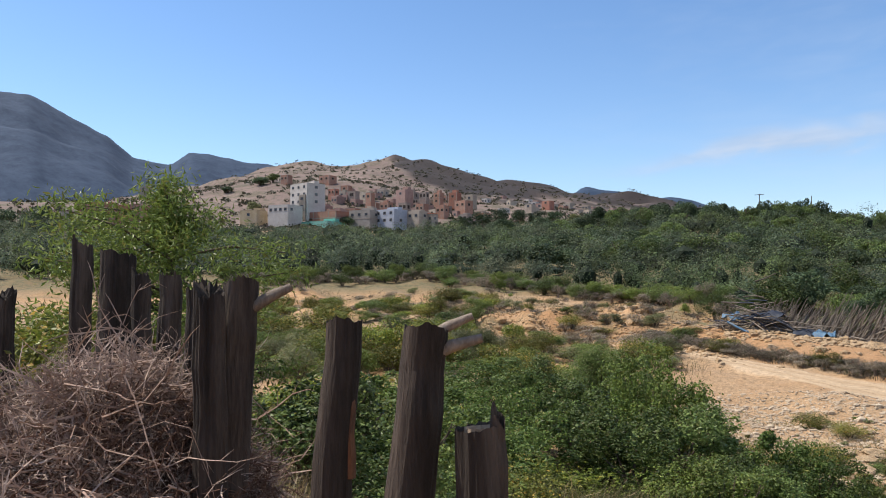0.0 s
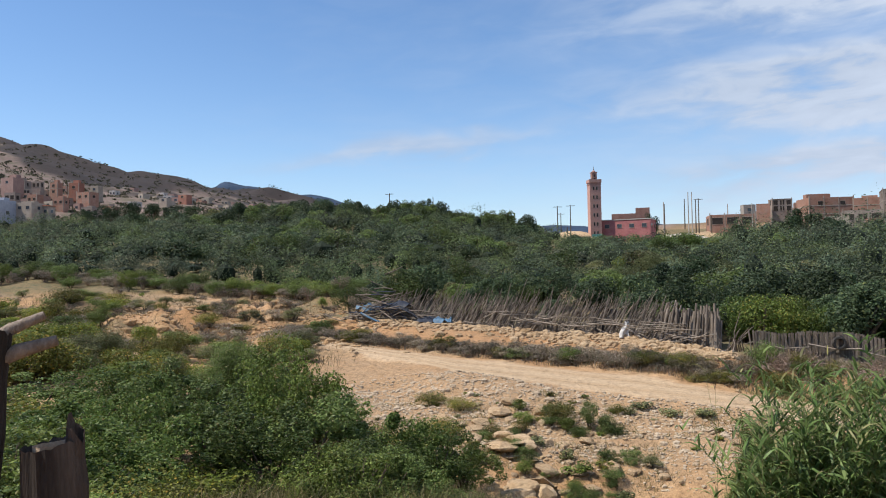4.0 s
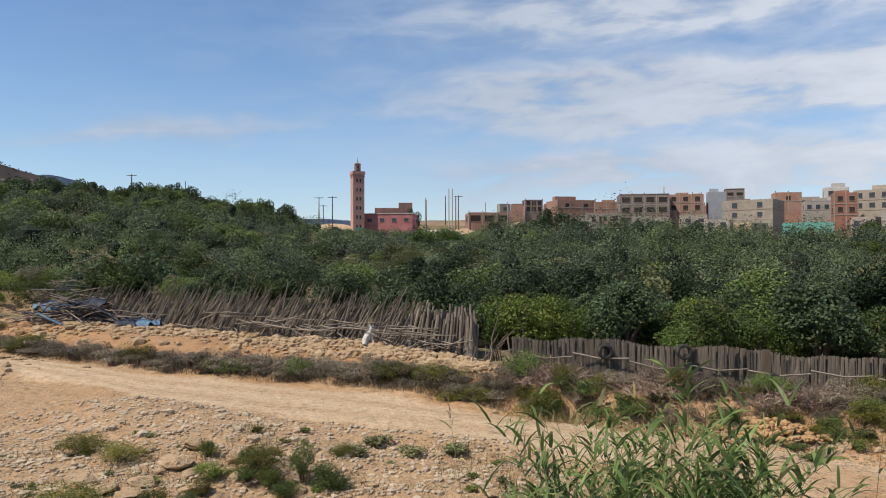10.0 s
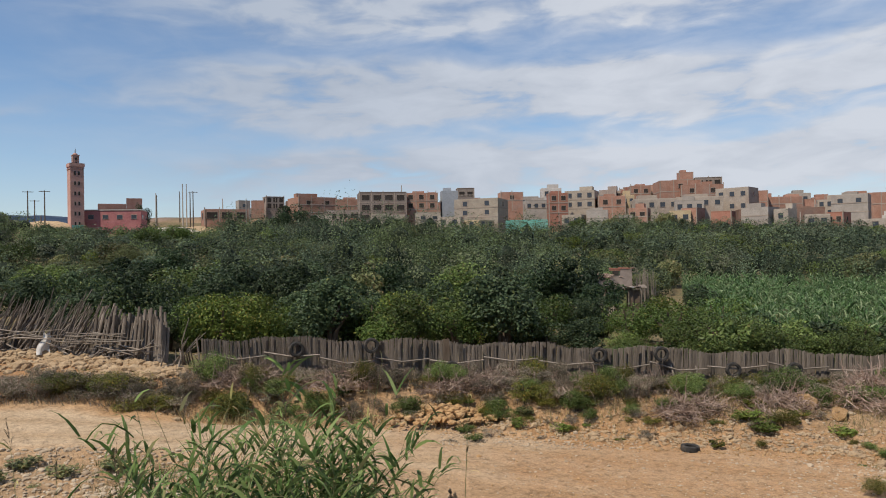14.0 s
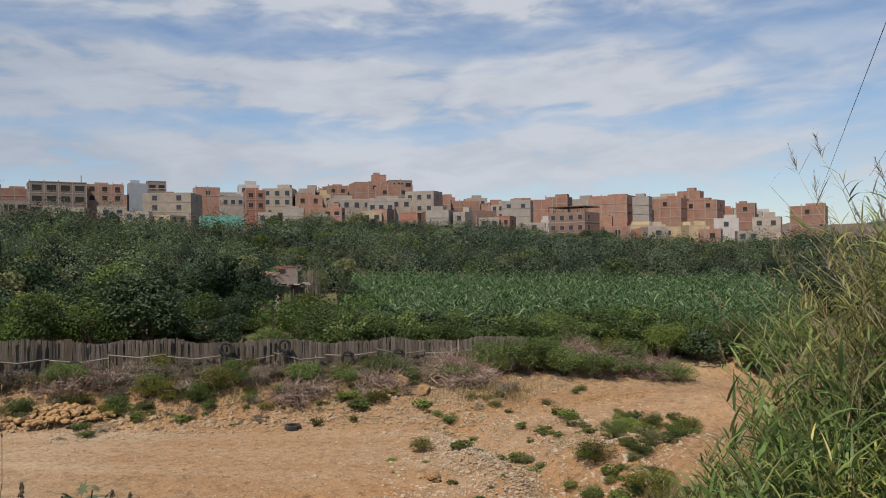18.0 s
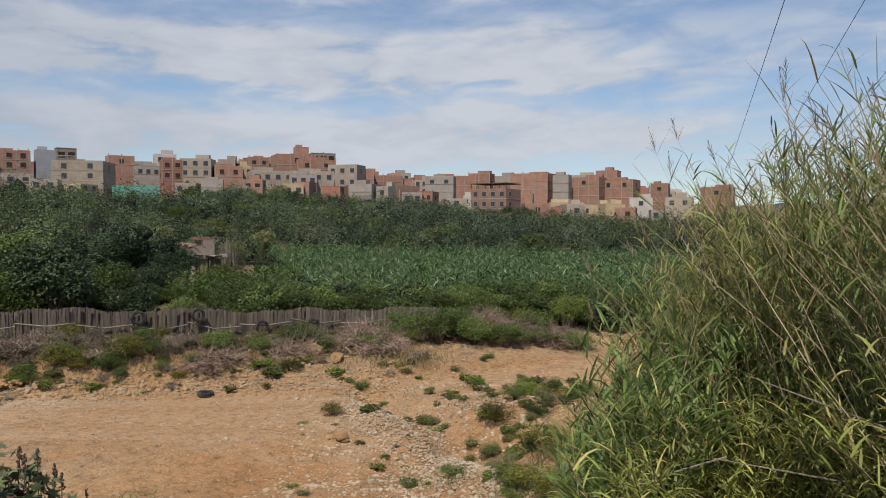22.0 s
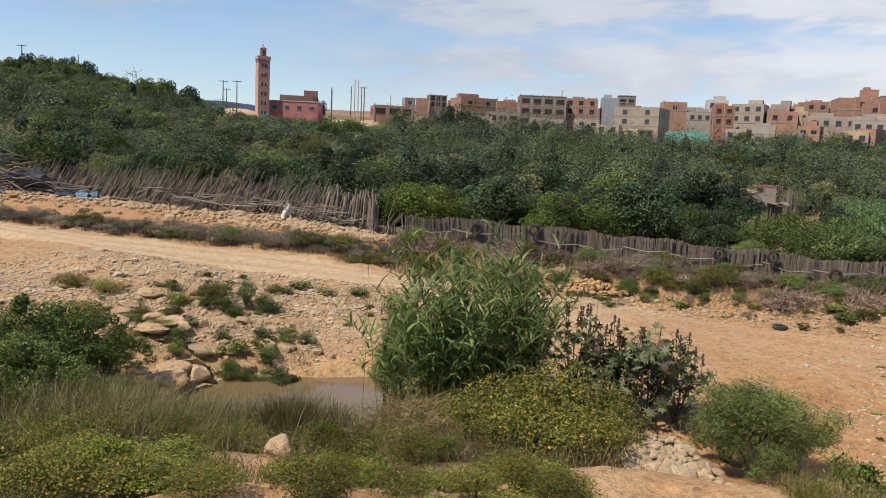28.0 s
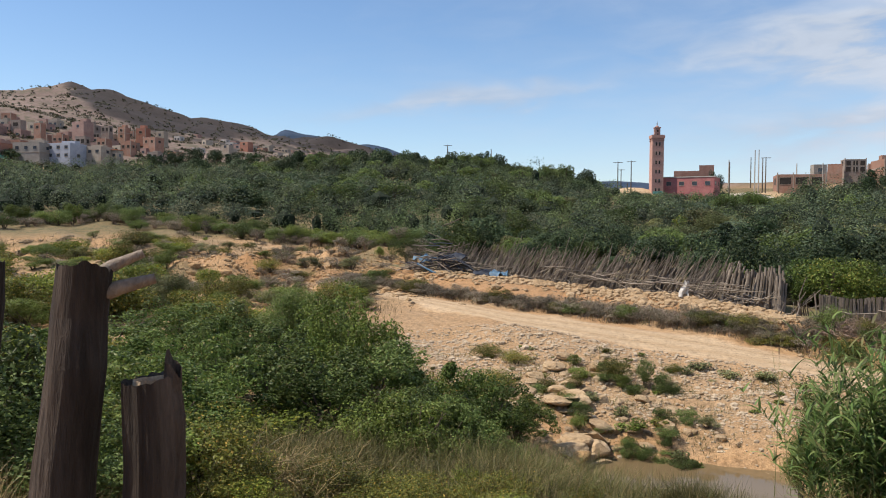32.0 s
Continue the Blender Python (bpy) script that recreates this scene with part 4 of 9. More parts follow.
# ------------------------------------------------------------------ the town and the village
def house(az, r, w, d, zb, zt, turn, mat, cols, rows, style=""):
    if az < -20:
        turn = -40 + turn * 0.4
        if r >= 338:
            w, d, zt = w * 0.58, d * 0.58, zb + (zt - zb) * 0.62
    if az > 12 and mat != "teal":      # the town climbs steeply above the orchard
        grow, foot = float(np.interp(az, [12, 24, 40], [1.04, 1.17, 1.26])), float(np.interp(az, [15, 30, 45, 63], [16.0, 14.5, 14.5, 7.5]))
        zb, zt, w, d = foot + (zb - foot) * grow, foot + (zt - foot) * grow, w * (0.4 + 0.6 * grow), d * (0.4 + 0.6 * grow)
    a = math.radians(az)
    mid = Vector((math.sin(a), math.cos(a), 0)) * (r + d * 0.5)
    m = Matrix.LocRotScale((mid.x, mid.y, zb), Euler((0, 0, -a + math.radians(turn))), None)
    h = zt - zb
    words = {"brick": "unrendered brick town house", "redbrick": "bare red brick house", "darkbrick": "long dark brick wall building", "concrete": "unfinished concrete frame house",
             "pink": "pink rendered mosque hall beside the minaret", "teal": "low building with pale teal walls", "white": "white rendered town house", "bluegrey": "blank blue-grey rendered house",
             "brownmain": "brown brick house with a roofed terrace", "yellow": "ochre rendered town house", "cream": "cream rendered town house", "beige": "beige rendered town house"}
    ob = thing("house" if style != "mosque" else "mosque_hall", words.get(mat, {"darkred": "dark red", "pinkwall": "faded pink", "bluewhite": "pale blue and white"}.get(mat, mat) + " plain rendered town house") + (" with small windows" if cols else ""), "house", m, "houses of the town" if az > -5 else "houses of the village")
    hw, hd = w / 2, d / 2
    lip = 0.35 if mat not in ("teal",) else 0.15
    part("wall", box_mesh("wall", M[mat], (-hw, hw, -hd, hd, -4 if az < 12 else -8, h - lip)), ob)
    t = 0.22
    part("parapet", box_mesh("parapet", M[mat], (-hw, hw, -hd, -hd + t, h - lip, h), (-hw, hw, hd - t, hd, h - lip, h), (-hw, -hw + t, -hd + t, hd - t, h - lip, h), (hw - t, hw, -hd + t, hd - t, h - lip, h)), ob)
    storeys = max(1, round(h / 3.0))
    g = np.random.default_rng(int(abs(az) * 100 + r))
    if mat in ("brick", "redbrick", "concrete", "brownmain", "grey", "beige") and h > 2.5:
        for k in range(1, storeys):
            z = h * k / storeys
            part("floor_slab", box_mesh("floor_slab", M["slab"], (-hw - 0.07, hw + 0.07, -hd - 0.07, hd + 0.07, z - 0.13, z + 0.13)), ob)
        if mat in ("brick", "redbrick", "concrete"):
            for x in np.linspace(-hw, hw, max(2, round(w / 4) + 1)):
                part("column", box_mesh("column", M["slab"], (x - 0.13, x + 0.13, -hd - 0.05, -hd + 0.2, -1, h + (0.5 if g.random() < 0.4 else 0.02))), ob)
    if style == "mosque":
        part("roof_edge", box_mesh("roof_edge", M["white"], (-hw - 0.15, hw + 0.15, -hd - 0.15, hd + 0.15, h - 0.1, h + 0.18)), ob, "white roof edge")
    if style == "tile":
        part("roof", box_mesh("roof", M["tile"], (-hw - 0.3, hw + 0.3, -hd - 0.3, hd, h, h + 0.25)), ob, "red tiled roof")
    if style == "terrace":
        part("terrace_roof", box_mesh("terrace_roof", M["woodpole"], (-hw - 0.2, hw + 0.2, -hd - 0.2, hd, h + 1.6, h + 1.85)), ob, "dark terrace roof")
        for x in np.linspace(-hw, hw, 6):
            part("post", box_mesh("post", M["woodpole"], (x - 0.1, x + 0.1, -hd, -hd + 0.2, h, h + 1.6)), ob)
    if style == "frame":
        part("top_slab", box_mesh("top_slab", M["slab"], (-hw - 0.1, hw + 0.1, -hd - 0.1, hd + 0.1, h - 0.05, h + 0.16)), ob)
    elif g.random() < 0.75 and h > 4 and not style:
        s = g.uniform(0.18, 0.3) * w
        x = g.uniform(-hw + s, hw - s)
        part("stair_hut", box_mesh("stair_hut", M[mat], (x - s, x + s, 0, min(hd - 0.3, 2.6), h - lip, h + g.uniform(0.7, 1.6))), ob)
    ww, wh = min(1.45, 0.52 * w / max(cols, 1)), 1.15 if az < 12 else 1.4
    if mat == "concrete" and cols:
        ww, wh = min(2.4, 0.68 * w / cols), 1.55
    if style == "shops":
        ww, wh = w / cols * 0.72, 1.9

    def window(x, z, face):
        mm = {"front": pose(x, -hd, z), "left": pose(-hw, x, z, 0, 0, -90), "right": pose(hw, x, z, 0, 0, 90)}[face]
        f = part("window", WINDOW_RING(ww, wh), ob, "", mm)
        # the wall has no hole: a dark panel gives the room's shade
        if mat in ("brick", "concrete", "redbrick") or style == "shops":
            part("opening", WINDOW_PANE(ww, wh, "opening"), f, "dark panel painted as the shade of an unglazed window")
        else:
            part("pane", WINDOW_PANE(ww, wh, "glass"), f)

    for k in range(rows):
        z = h - (k + 0.5) * (h / max(rows, storeys)) - 0.1 if rows > 1 else h - min(1.9, h * 0.5)
        for i in range(cols):
            window(-hw + (i + 0.5) * w / cols, z, "front")
        if cols > 1 and abs(turn) > 5:
            for i in range(max(1, cols // 2)):
                if g.random() < 0.7:
                    window(-hd + (i + 0.5) * d / max(1, cols // 2), z, "left" if turn > 0 else "right")
    return ob


_rings, _panes = {}, {}


def WINDOW_RING(w, h):
    key = (round(w, 1), round(h, 1))
    if key not in _rings:
        a, b = key[0] / 2, key[1] / 2
        _rings[key] = box_mesh("window", M["slab"], (-a - 0.06, a + 0.06, -0.05, 0.02, b, b + 0.10), (-a - 0.10, a + 0.10, -0.10, 0.02, -b - 0.09, -b),
                               (-a - 0.06, -a, -0.05, 0.02, -b, b), (a, a + 0.06, -0.05, 0.02, -b, b))
    return _rings[key]


def WINDOW_PANE(w, h, mat):
    key = (round(w, 1), round(h, 1), mat)
    if key not in _panes:
        a, b = key[0] / 2, key[1] / 2
        _panes[key] = box_mesh("pane", M[mat], (-a, a, -0.03, 0.03, -b, b))
    return _panes[key]


house(2.45, 238, 15.0, 9.0, 16.9, 21.8, -12, 'pink', 4, 1, 'mosque')
house(2.13, 262, 8.0, 6.4, 22.8, 25.3, 0, 'darkred', 0, 0)
house(3.48, 275, 4.8, 3.9, 25.5, 28.1, 0, 'darkred', 0, 0)
house(9.43, 240, 12.6, 10.1, 18.6, 22.3, 8, 'brick', 3, 1, 'shops')
house(10.64, 262, 3.8, 3.0, 23.2, 26.6, 20, 'grey', 1, 1)
house(11.63, 280, 4.4, 3.5, 25.8, 28.0, 0, 'brick', 0, 0)
house(12.71, 285, 6.2, 4.9, 25.1, 29.0, 15, 'concrete', 3, 2, 'frame')
house(15.44, 262, 12.6, 10.1, 19.7, 26.8, 22, 'brick', 2, 1)
house(15.31, 270, 3.0, 2.4, 27.0, 28.5, 22, 'brick', 0, 0)
house(17.92, 265, 7.2, 5.8, 21.9, 26.0, 5, 'brick', 0, 0)
house(17.61, 242, 9.3, 7.5, 15.4, 21.4, 5, 'concrete', 3, 1)
house(20.42, 246, 13.4, 10.7, 18.0, 26.2, 6, 'concrete', 4, 3, 'frame')
house(23.27, 250, 9.4, 7.5, 19.1, 25.9, 4, 'brick', 3, 2)
house(24.11, 262, 2.4, 1.9, 20.3, 26.8, 0, 'brick', 1, 1)
house(25.35, 252, 4.7, 3.8, 18.6, 26.3, 8, 'bluegrey', 0, 0)
house(26.53, 268, 5.0, 4.0, 24.1, 28.0, 8, 'concrete', 2, 1, 'frame')
house(27.69, 240, 12.5, 10.0, 13.8, 23.1, -18, 'beige', 2, 2)
house(29.81, 278, 7.0, 5.6, 22.3, 27.1, 12, 'brick', 1, 1)
house(31.56, 262, 6.3, 5.0, 19.1, 23.5, 10, 'grey', 3, 1)
house(32.72, 266, 5.8, 4.6, 21.2, 26.9, 8, 'white', 2, 2)
house(33.16, 250, 5.3, 4.3, 16.7, 24.4, 10, 'redbrick', 2, 2)
house(34.93, 258, 8.5, 6.8, 18.2, 25.3, -12, 'beige', 3, 2)
house(36.94, 256, 7.3, 5.8, 17.8, 23.4, 6, 'brick', 2, 1)
house(38.12, 260, 3.4, 2.7, 17.7, 23.7, 4, 'yellow', 2, 1)
house(38.96, 285, 6.1, 4.9, 21.0, 27.7, 12, 'brick', 2, 1)
house(39.88, 248, 11.2, 8.9, 15.9, 21.8, 10, 'cream', 4, 1)
house(41.47, 272, 11.6, 9.2, 21.9, 27.7, 14, 'brick', 1, 1)
house(42.16, 246, 7.2, 5.7, 15.5, 21.0, 6, 'grey', 3, 1)
house(42.04, 275, 3.9, 3.1, 23.8, 30.0, 14, 'brick', 0, 0)
house(43.52, 290, 7.6, 6.1, 26.8, 29.4, 10, 'concrete', 3, 1, 'frame')
house(42.98, 270, 11.4, 9.1, 20.8, 26.2, 10, 'brick', 2, 1)
house(42.77, 250, 11.6, 9.3, 15.6, 22.0, 8, 'cream', 4, 1)
house(45.37, 258, 8.8, 7.0, 18.3, 24.2, -22, 'cream', 3, 2)
house(46.83, 264, 3.4, 2.7, 18.1, 23.4, 8, 'brick', 0, 0)
house(48.21, 268, 8.9, 7.1, 18.2, 21.8, 10, 'brick', 0, 0)
house(49.61, 270, 3.8, 3.1, 18.3, 20.9, 10, 'brick', 0, 0)
house(47.79, 252, 20.5, 11.0, 14.1, 18.3, 12, 'darkbrick', 0, 0)
house(50.88, 272, 4.0, 3.2, 14.4, 20.6, -14, 'cream', 2, 2)
house(52.24, 262, 8.4, 6.7, 12.6, 21.0, -8, 'grey', 2, 1)
house(52.53, 288, 5.2, 4.2, 20.1, 23.0, 10, 'brick', 0, 0)
house(53.90, 280, 6.9, 5.5, 16.2, 21.9, 8, 'brick', 0, 0)
house(55.26, 285, 7.0, 5.6, 16.7, 22.8, -18, 'brick', 0, 0)
house(56.85, 292, 7.0, 5.6, 17.8, 22.2, -15, 'grey', 0, 0)
house(54.36, 258, 3.5, 2.8, 11.9, 15.5, 0, 'white', 2, 1)
house(56.32, 246, 10.9, 8.8, 9.2, 16.7, -28, 'brownmain', 4, 2, 'terrace')
house(59.10, 275, 11.9, 9.5, 15.1, 21.9, -20, 'brick', 0, 0)
house(58.46, 262, 4.5, 3.6, 12.6, 15.9, -8, 'brick', 0, 0)
house(61.14, 270, 4.8, 3.9, 14.0, 21.0, -15, 'grey', 0, 0)
house(62.99, 275, 9.4, 7.5, 12.7, 20.4, -20, 'brick', 1, 1)
house(65.29, 278, 10.0, 8.0, 12.2, 19.8, -18, 'brick', 2, 1)
house(64.45, 300, 6.9, 5.5, 18.6, 23.6, -15, 'brick', 0, 0)
house(61.36, 248, 9.2, 7.3, 8.0, 12.9, 6, 'yellow', 2, 1)
house(63.78, 244, 12.3, 9.8, 6.9, 12.1, 8, 'yellow', 3, 1)
house(66.72, 262, 6.4, 5.1, 11.0, 14.3, 0, 'white', 1, 1)
house(68.05, 275, 4.9, 3.9, 11.2, 18.5, -10, 'brick', 1, 1)
house(69.27, 262, 7.0, 5.6, 10.1, 14.4, 0, 'cream', 2, 1)
house(71.92, 275, 8.7, 7.0, 10.2, 17.3, -8, 'brick', 1, 1)
house(-48.09, 330, 12.1, 9.7, 35.6, 48.0, -35, 'white', 3, 3)
house(-49.71, 318, 10.9, 8.7, 28.8, 37.4, -10, 'white', 4, 1)
house(-48.37, 328, 3.5, 2.8, 33.2, 42.9, 0, 'beige', 1, 2)
house(-46.46, 322, 16.7, 11.0, 29.8, 35.3, -6, 'redbrick', 0, 0)
house(-47.10, 316, 16.5, 11.0, 26.5, 30.7, -4, 'teal', 0, 0)
house(-43.79, 318, 11.0, 8.8, 28.5, 35.8, 5, 'grey', 3, 1)
house(-43.09, 322, 3.8, 3.0, 29.5, 36.5, 5, 'redbrick', 2, 2)
house(-41.86, 316, 10.6, 8.5, 27.2, 36.0, -6, 'bluewhite', 3, 2)
house(-40.03, 318, 9.7, 7.7, 27.4, 35.5, 4, 'cream', 3, 1)
house(-38.90, 320, 4.8, 3.8, 28.5, 34.5, 0, 'cream', 2, 1, 'tile')
house(-40.86, 368, 11.7, 9.4, 46.0, 53.2, -20, 'pinkwall', 1, 1)
house(-43.45, 360, 6.0, 4.8, 44.5, 49.8, -12, 'brick', 1, 1)
house(-42.22, 345, 8.2, 6.5, 37.8, 44.5, 0, 'brick', 2, 1)
house(-40.86, 342, 7.4, 5.9, 37.6, 43.8, 8, 'concrete', 2, 1)
house(-39.54, 342, 7.9, 6.3, 37.2, 43.3, -8, 'brick', 2, 1)
house(-39.36, 365, 6.3, 5.0, 45.7, 50.9, 10, 'concrete', 2, 1)
house(-38.29, 370, 6.9, 5.5, 44.1, 52.4, -10, 'brick', 1, 2)
house(-38.00, 345, 8.1, 6.5, 35.9, 43.1, 6, 'brick', 2, 1)
house(-37.05, 372, 8.6, 6.8, 45.4, 52.1, 8, 'redbrick', 1, 1)
house(-36.37, 360, 11.7, 9.4, 40.4, 46.8, -12, 'brick', 2, 1)
house(-35.81, 372, 7.2, 5.8, 45.4, 50.4, 6, 'beige', 1, 1)
house(-49.63, 420, 8.7, 6.9, 59.8, 65.7, -16, 'brick', 2, 1)
house(-46.60, 430, 13.4, 10.7, 61.6, 67.4, -10, 'brick', 2, 1)
house(-46.17, 380, 7.4, 5.9, 48.6, 53.6, -14, 'redbrick', 2, 1)
house(-45.22, 395, 8.2, 6.5, 52.1, 57.4, 5, 'brick', 1, 1)
house(-44.67, 375, 7.7, 6.2, 46.5, 52.6, 0, 'concrete', 1, 1)
house(-62.01, 315, 14.3, 11.0, 26.6, 35.2, 10, 'redbrick', 4, 1)
house(-59.88, 318, 6.7, 5.3, 27.1, 35.9, -8, 'brick', 3, 1)
house(-58.77, 322, 7.5, 6.0, 27.5, 35.6, 0, 'beige', 2, 1)
house(-63.94, 325, 7.0, 5.6, 27.3, 32.8, 0, 'cream', 1, 1)
house(-64.79, 330, 5.1, 4.1, 27.9, 32.3, 0, 'cream', 1, 1)
house(-51.98, 326, 8.7, 6.9, 30.1, 35.7, 0, 'yellow', 1, 1)
house(-59.36, 520, 9.4, 7.5, 61.8, 69.0, 0, 'beige', 1, 1)
house(-30.04, 420, 9.2, 7.4, 48.2, 51.3, 0, 'redbrick', 1, 1)
house(-31.37, 380, 7.5, 6.0, 42.6, 45.5, 0, 'cream', 1, 1)

# back rows that close the skyline
g = np.random.default_rng(55)
for az in np.arange(11.5, 70, 1.45):
    el = float(np.interp(az, [9, 15, 20, 27, 33, 38, 42, 45, 48, 55, 59, 63, 66, 70], [4.2, 4.3, 4.3, 4.2, 4.2, 4.2, 4.6, 3.8, 3.2, 3.15, 3.1, 3.1, 2.6, 2.2])) - g.uniform(0.15, 0.75)
    r = g.uniform(286, 315)
    zt = 6.9 + r * math.tan(radians(el))
    house(az + g.normal() * 0.3, r, g.uniform(6, 10), 7, zt - 6.5, zt, g.uniform(-20, 20), ["brick", "brick", "grey", "concrete", "brick", "beige"][int(g.integers(6))], int(g.integers(0, 3)), 1)
for k in range(46):
    az, r = g.uniform(-47.5, -35.5), g.uniform(338, 415)
    zb = float(ground_at(az, r)) - 0.5
    house(az, r, g.uniform(6.5, 11), 9, zb, zb + g.uniform(4.5, 7.5), g.uniform(-30, 30), ["cream", "pinkwall", "concrete", "pinkwall", "beige", "brick"][int(g.integers(6))], int(g.integers(1, 3)), 1)

for k in range(30):
    az, r = g.uniform(-37, -25), g.uniform(345, 560)
    zb = float(ground_at(az, r)) - 0.5
    house(az, r, g.uniform(5.5, 9.5), 8, zb, zb + g.uniform(3.8, 5.6), g.uniform(-35, 35), ["pinkwall", "beige", "cream", "pinkwall", "beige", "brick", "white"][int(g.integers(7))], int(g.integers(1, 3)), 1)

# minaret: square shaft, gallery, lantern and finial
MZ = 6.9 + 236 * math.tan(math.radians(2.2))
minaret = thing("minaret", "tall square red-brown minaret with paired slit windows", "minaret", Matrix.LocRotScale((0.1, 238.5, MZ), Euler((0, 0, radians(14))), None))
sw, sh = 1.72, 17.7
part("shaft", box_mesh("shaft", M["minaret"], (-sw, sw, -sw, sw, -2, sh)), minaret)
part("base_panel", box_mesh("base_panel", M["teal"], (-sw + 0.3, sw - 0.2, -sw - 0.05, -sw, 0.1, 1.6)), minaret, "pale green panel at the foot")
part("cornice", box_mesh("cornice", M["minaret"], (-sw - 0.12, sw + 0.12, -sw - 0.12, sw + 0.12, sh - 0.9, sh - 0.6), (-sw - 0.2, sw + 0.2, -sw - 0.2, sw + 0.2, sh - 0.25, sh)), minaret)
part("gallery_wall", box_mesh("gallery_wall", M["minaret"], (-sw - 0.2, sw + 0.2, -sw - 0.2, -sw + 0.05, sh, sh + 0.75), (-sw - 0.2, sw + 0.2, sw - 0.05, sw + 0.2, sh, sh + 0.75),
                               (-sw - 0.2, -sw + 0.05, -sw + 0.05, sw - 0.05, sh, sh + 0.75), (sw - 0.05, sw + 0.2, -sw + 0.05, sw - 0.05, sh, sh + 0.75)), minaret)
lan = part("lantern", box_mesh("lantern", M["minaret"], (-0.8, 0.8, -0.8, 0.8, sh, sh + 2.9), (-0.92, 0.92, -0.92, 0.92, sh + 2.9, sh + 3.15)), minaret)
# dark panels on the lantern faces stand in for shaded window holes
for z in (sh + 0.9, sh + 2.0):
    for x in (0.0,):
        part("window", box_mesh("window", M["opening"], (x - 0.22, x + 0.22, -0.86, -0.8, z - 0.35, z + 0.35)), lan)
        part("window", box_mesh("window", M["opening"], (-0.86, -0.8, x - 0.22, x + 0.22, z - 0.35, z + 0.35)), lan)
v_, f_ = ICO2
part("dome", Pile().add(v_ * np.array([0.62, 0.62, 0.55]) + np.array([0, 0, sh + 3.2]), f_).mesh("dome", M["minaret"], True), minaret)
fin = Pile().add(*rods([(0, 0, sh + 3.6)], [(0, 0, sh + 5.2)], 0.05, 0.03, 6))
for z, s in ((sh + 4.0, 0.2), (sh + 4.4, 0.15), (sh + 4.7, 0.11)):
    fin.add(v_ * s + np.array([0, 0, z]), f_)
part("finial", fin.mesh("finial", M["steel"], True), minaret, "metal finial with three balls")
for k in range(6):
    z = sh - 2.0 - k * 2.75
    for x in (-0.55, 0.45):
        wdw = part("window", box_mesh("window", M["slab"], (x - 0.3, x - 0.2, -sw - 0.06, -sw, z - 0.5, z + 0.5), (x + 0.2, x + 0.3, -sw - 0.06, -sw, z - 0.5, z + 0.5), (x - 0.3, x + 0.3, -sw - 0.06, -sw, z + 0.5, z + 0.6)), minaret)
        # dark panel on the solid shaft, in place of a shaded slit
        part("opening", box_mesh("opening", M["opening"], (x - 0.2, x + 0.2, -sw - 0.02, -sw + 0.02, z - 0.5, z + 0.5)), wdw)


def utility_pole(az, r, top_el, kind="wood", arms=1):
    q = spot(az, r)
    h = 6.9 + r * math.tan(math.radians(top_el)) - q.z
    mat = "woodpole" if kind == "wood" else "pole"
    ob = thing("utility_pole", ("dark wooden" if kind == "wood" else "grey concrete") + " utility pole with a cross arm", "utility pole", Matrix.Translation(q), "utility poles by the mosque")
    part("shaft", Pile().add(*rods([(0, 0, -1)], [(0, 0, h)], 0.22, 0.13, 6)).mesh("shaft", M[mat]), ob)
    for k in range(arms):
        part("cross_arm", box_mesh("cross_arm", M[mat], (-1.3, 1.3, -0.08, 0.08, h - 0.35 - 0.9 * k, h - 0.2 - 0.9 * k)), ob)
    return ob


# ------------------------------------------------------------------ orchard and woods
def orchard_edge(az):
    return np.interp(az, [-70, -46, -40, -22, -15, 8, 11, 40, 44, 56, 64, 75], [112, 118, 120, 96, 67, 50, 46, 46.5, 48, 50, 54, 58])


near_fig, far_fig = [], []
g = np.random.default_rng(5)
for r in np.concatenate([np.arange(46, 110, 4.3), np.arange(110, 300, 5.2)]):
    step = math.degrees((4.5 if r < 110 else 5.6) / r)
    for az in np.arange(-69, 78, step):
        a, q = az + g.normal() * step * 0.28, r + g.normal() * 1.0
        lo = orchard_edge(a)
        hi = float(np.interp(a, [-70, -36, -30, -5, 0, 70], [292, 298, 262, 250, 232, 236]))
        if q < lo or q > hi:
            continue
        if 41 < a < 70 and 50 < q < 95:      # corn field
            continue
        if 39.5 < a < 70 and q < 58:
            continue
        if 33.6 < a < 40.0 and q < 80:       # shed
            continue
        if 28.5 < a < 33.5 and q > 200:      # before the teal building
            continue
        if -2.5 < a < 7 and 78 < q < 90:     # clearing
            continue
        if -8 < a < 12 and q > 205 and g.random() < 0.35:
            continue
        if g.random() < 0.08:
            continue
        (near_fig if q < lo + 22 and q < 92 and -16 < a < 64 and len(near_fig) < 300 else far_fig).append((a, q))
for a, q in near_fig:
    s = rng.uniform(0.55, 1.25)
    plant(FIG, a, q, 2.6 * s, 4.1 * s * rng.uniform(0.75, 1.25), group="fig trees of the orchard")
far_fig = np.array(far_fig)
nf = len(far_fig)
fx, fy = far_fig[:, 1] * np.sin(np.radians(far_fig[:, 0])), far_fig[:, 1] * np.cos(np.radians(far_fig[:, 0]))
fz = ground_at(far_fig[:, 0], far_fig[:, 1])
grand = np.where(rng.random(nf) < 0.13, 1.5, 1.0)
frad = rng.uniform(1.5, 2.6, nf) * grand * np.where(far_fig[:, 1] > 112, 1.32, 1)
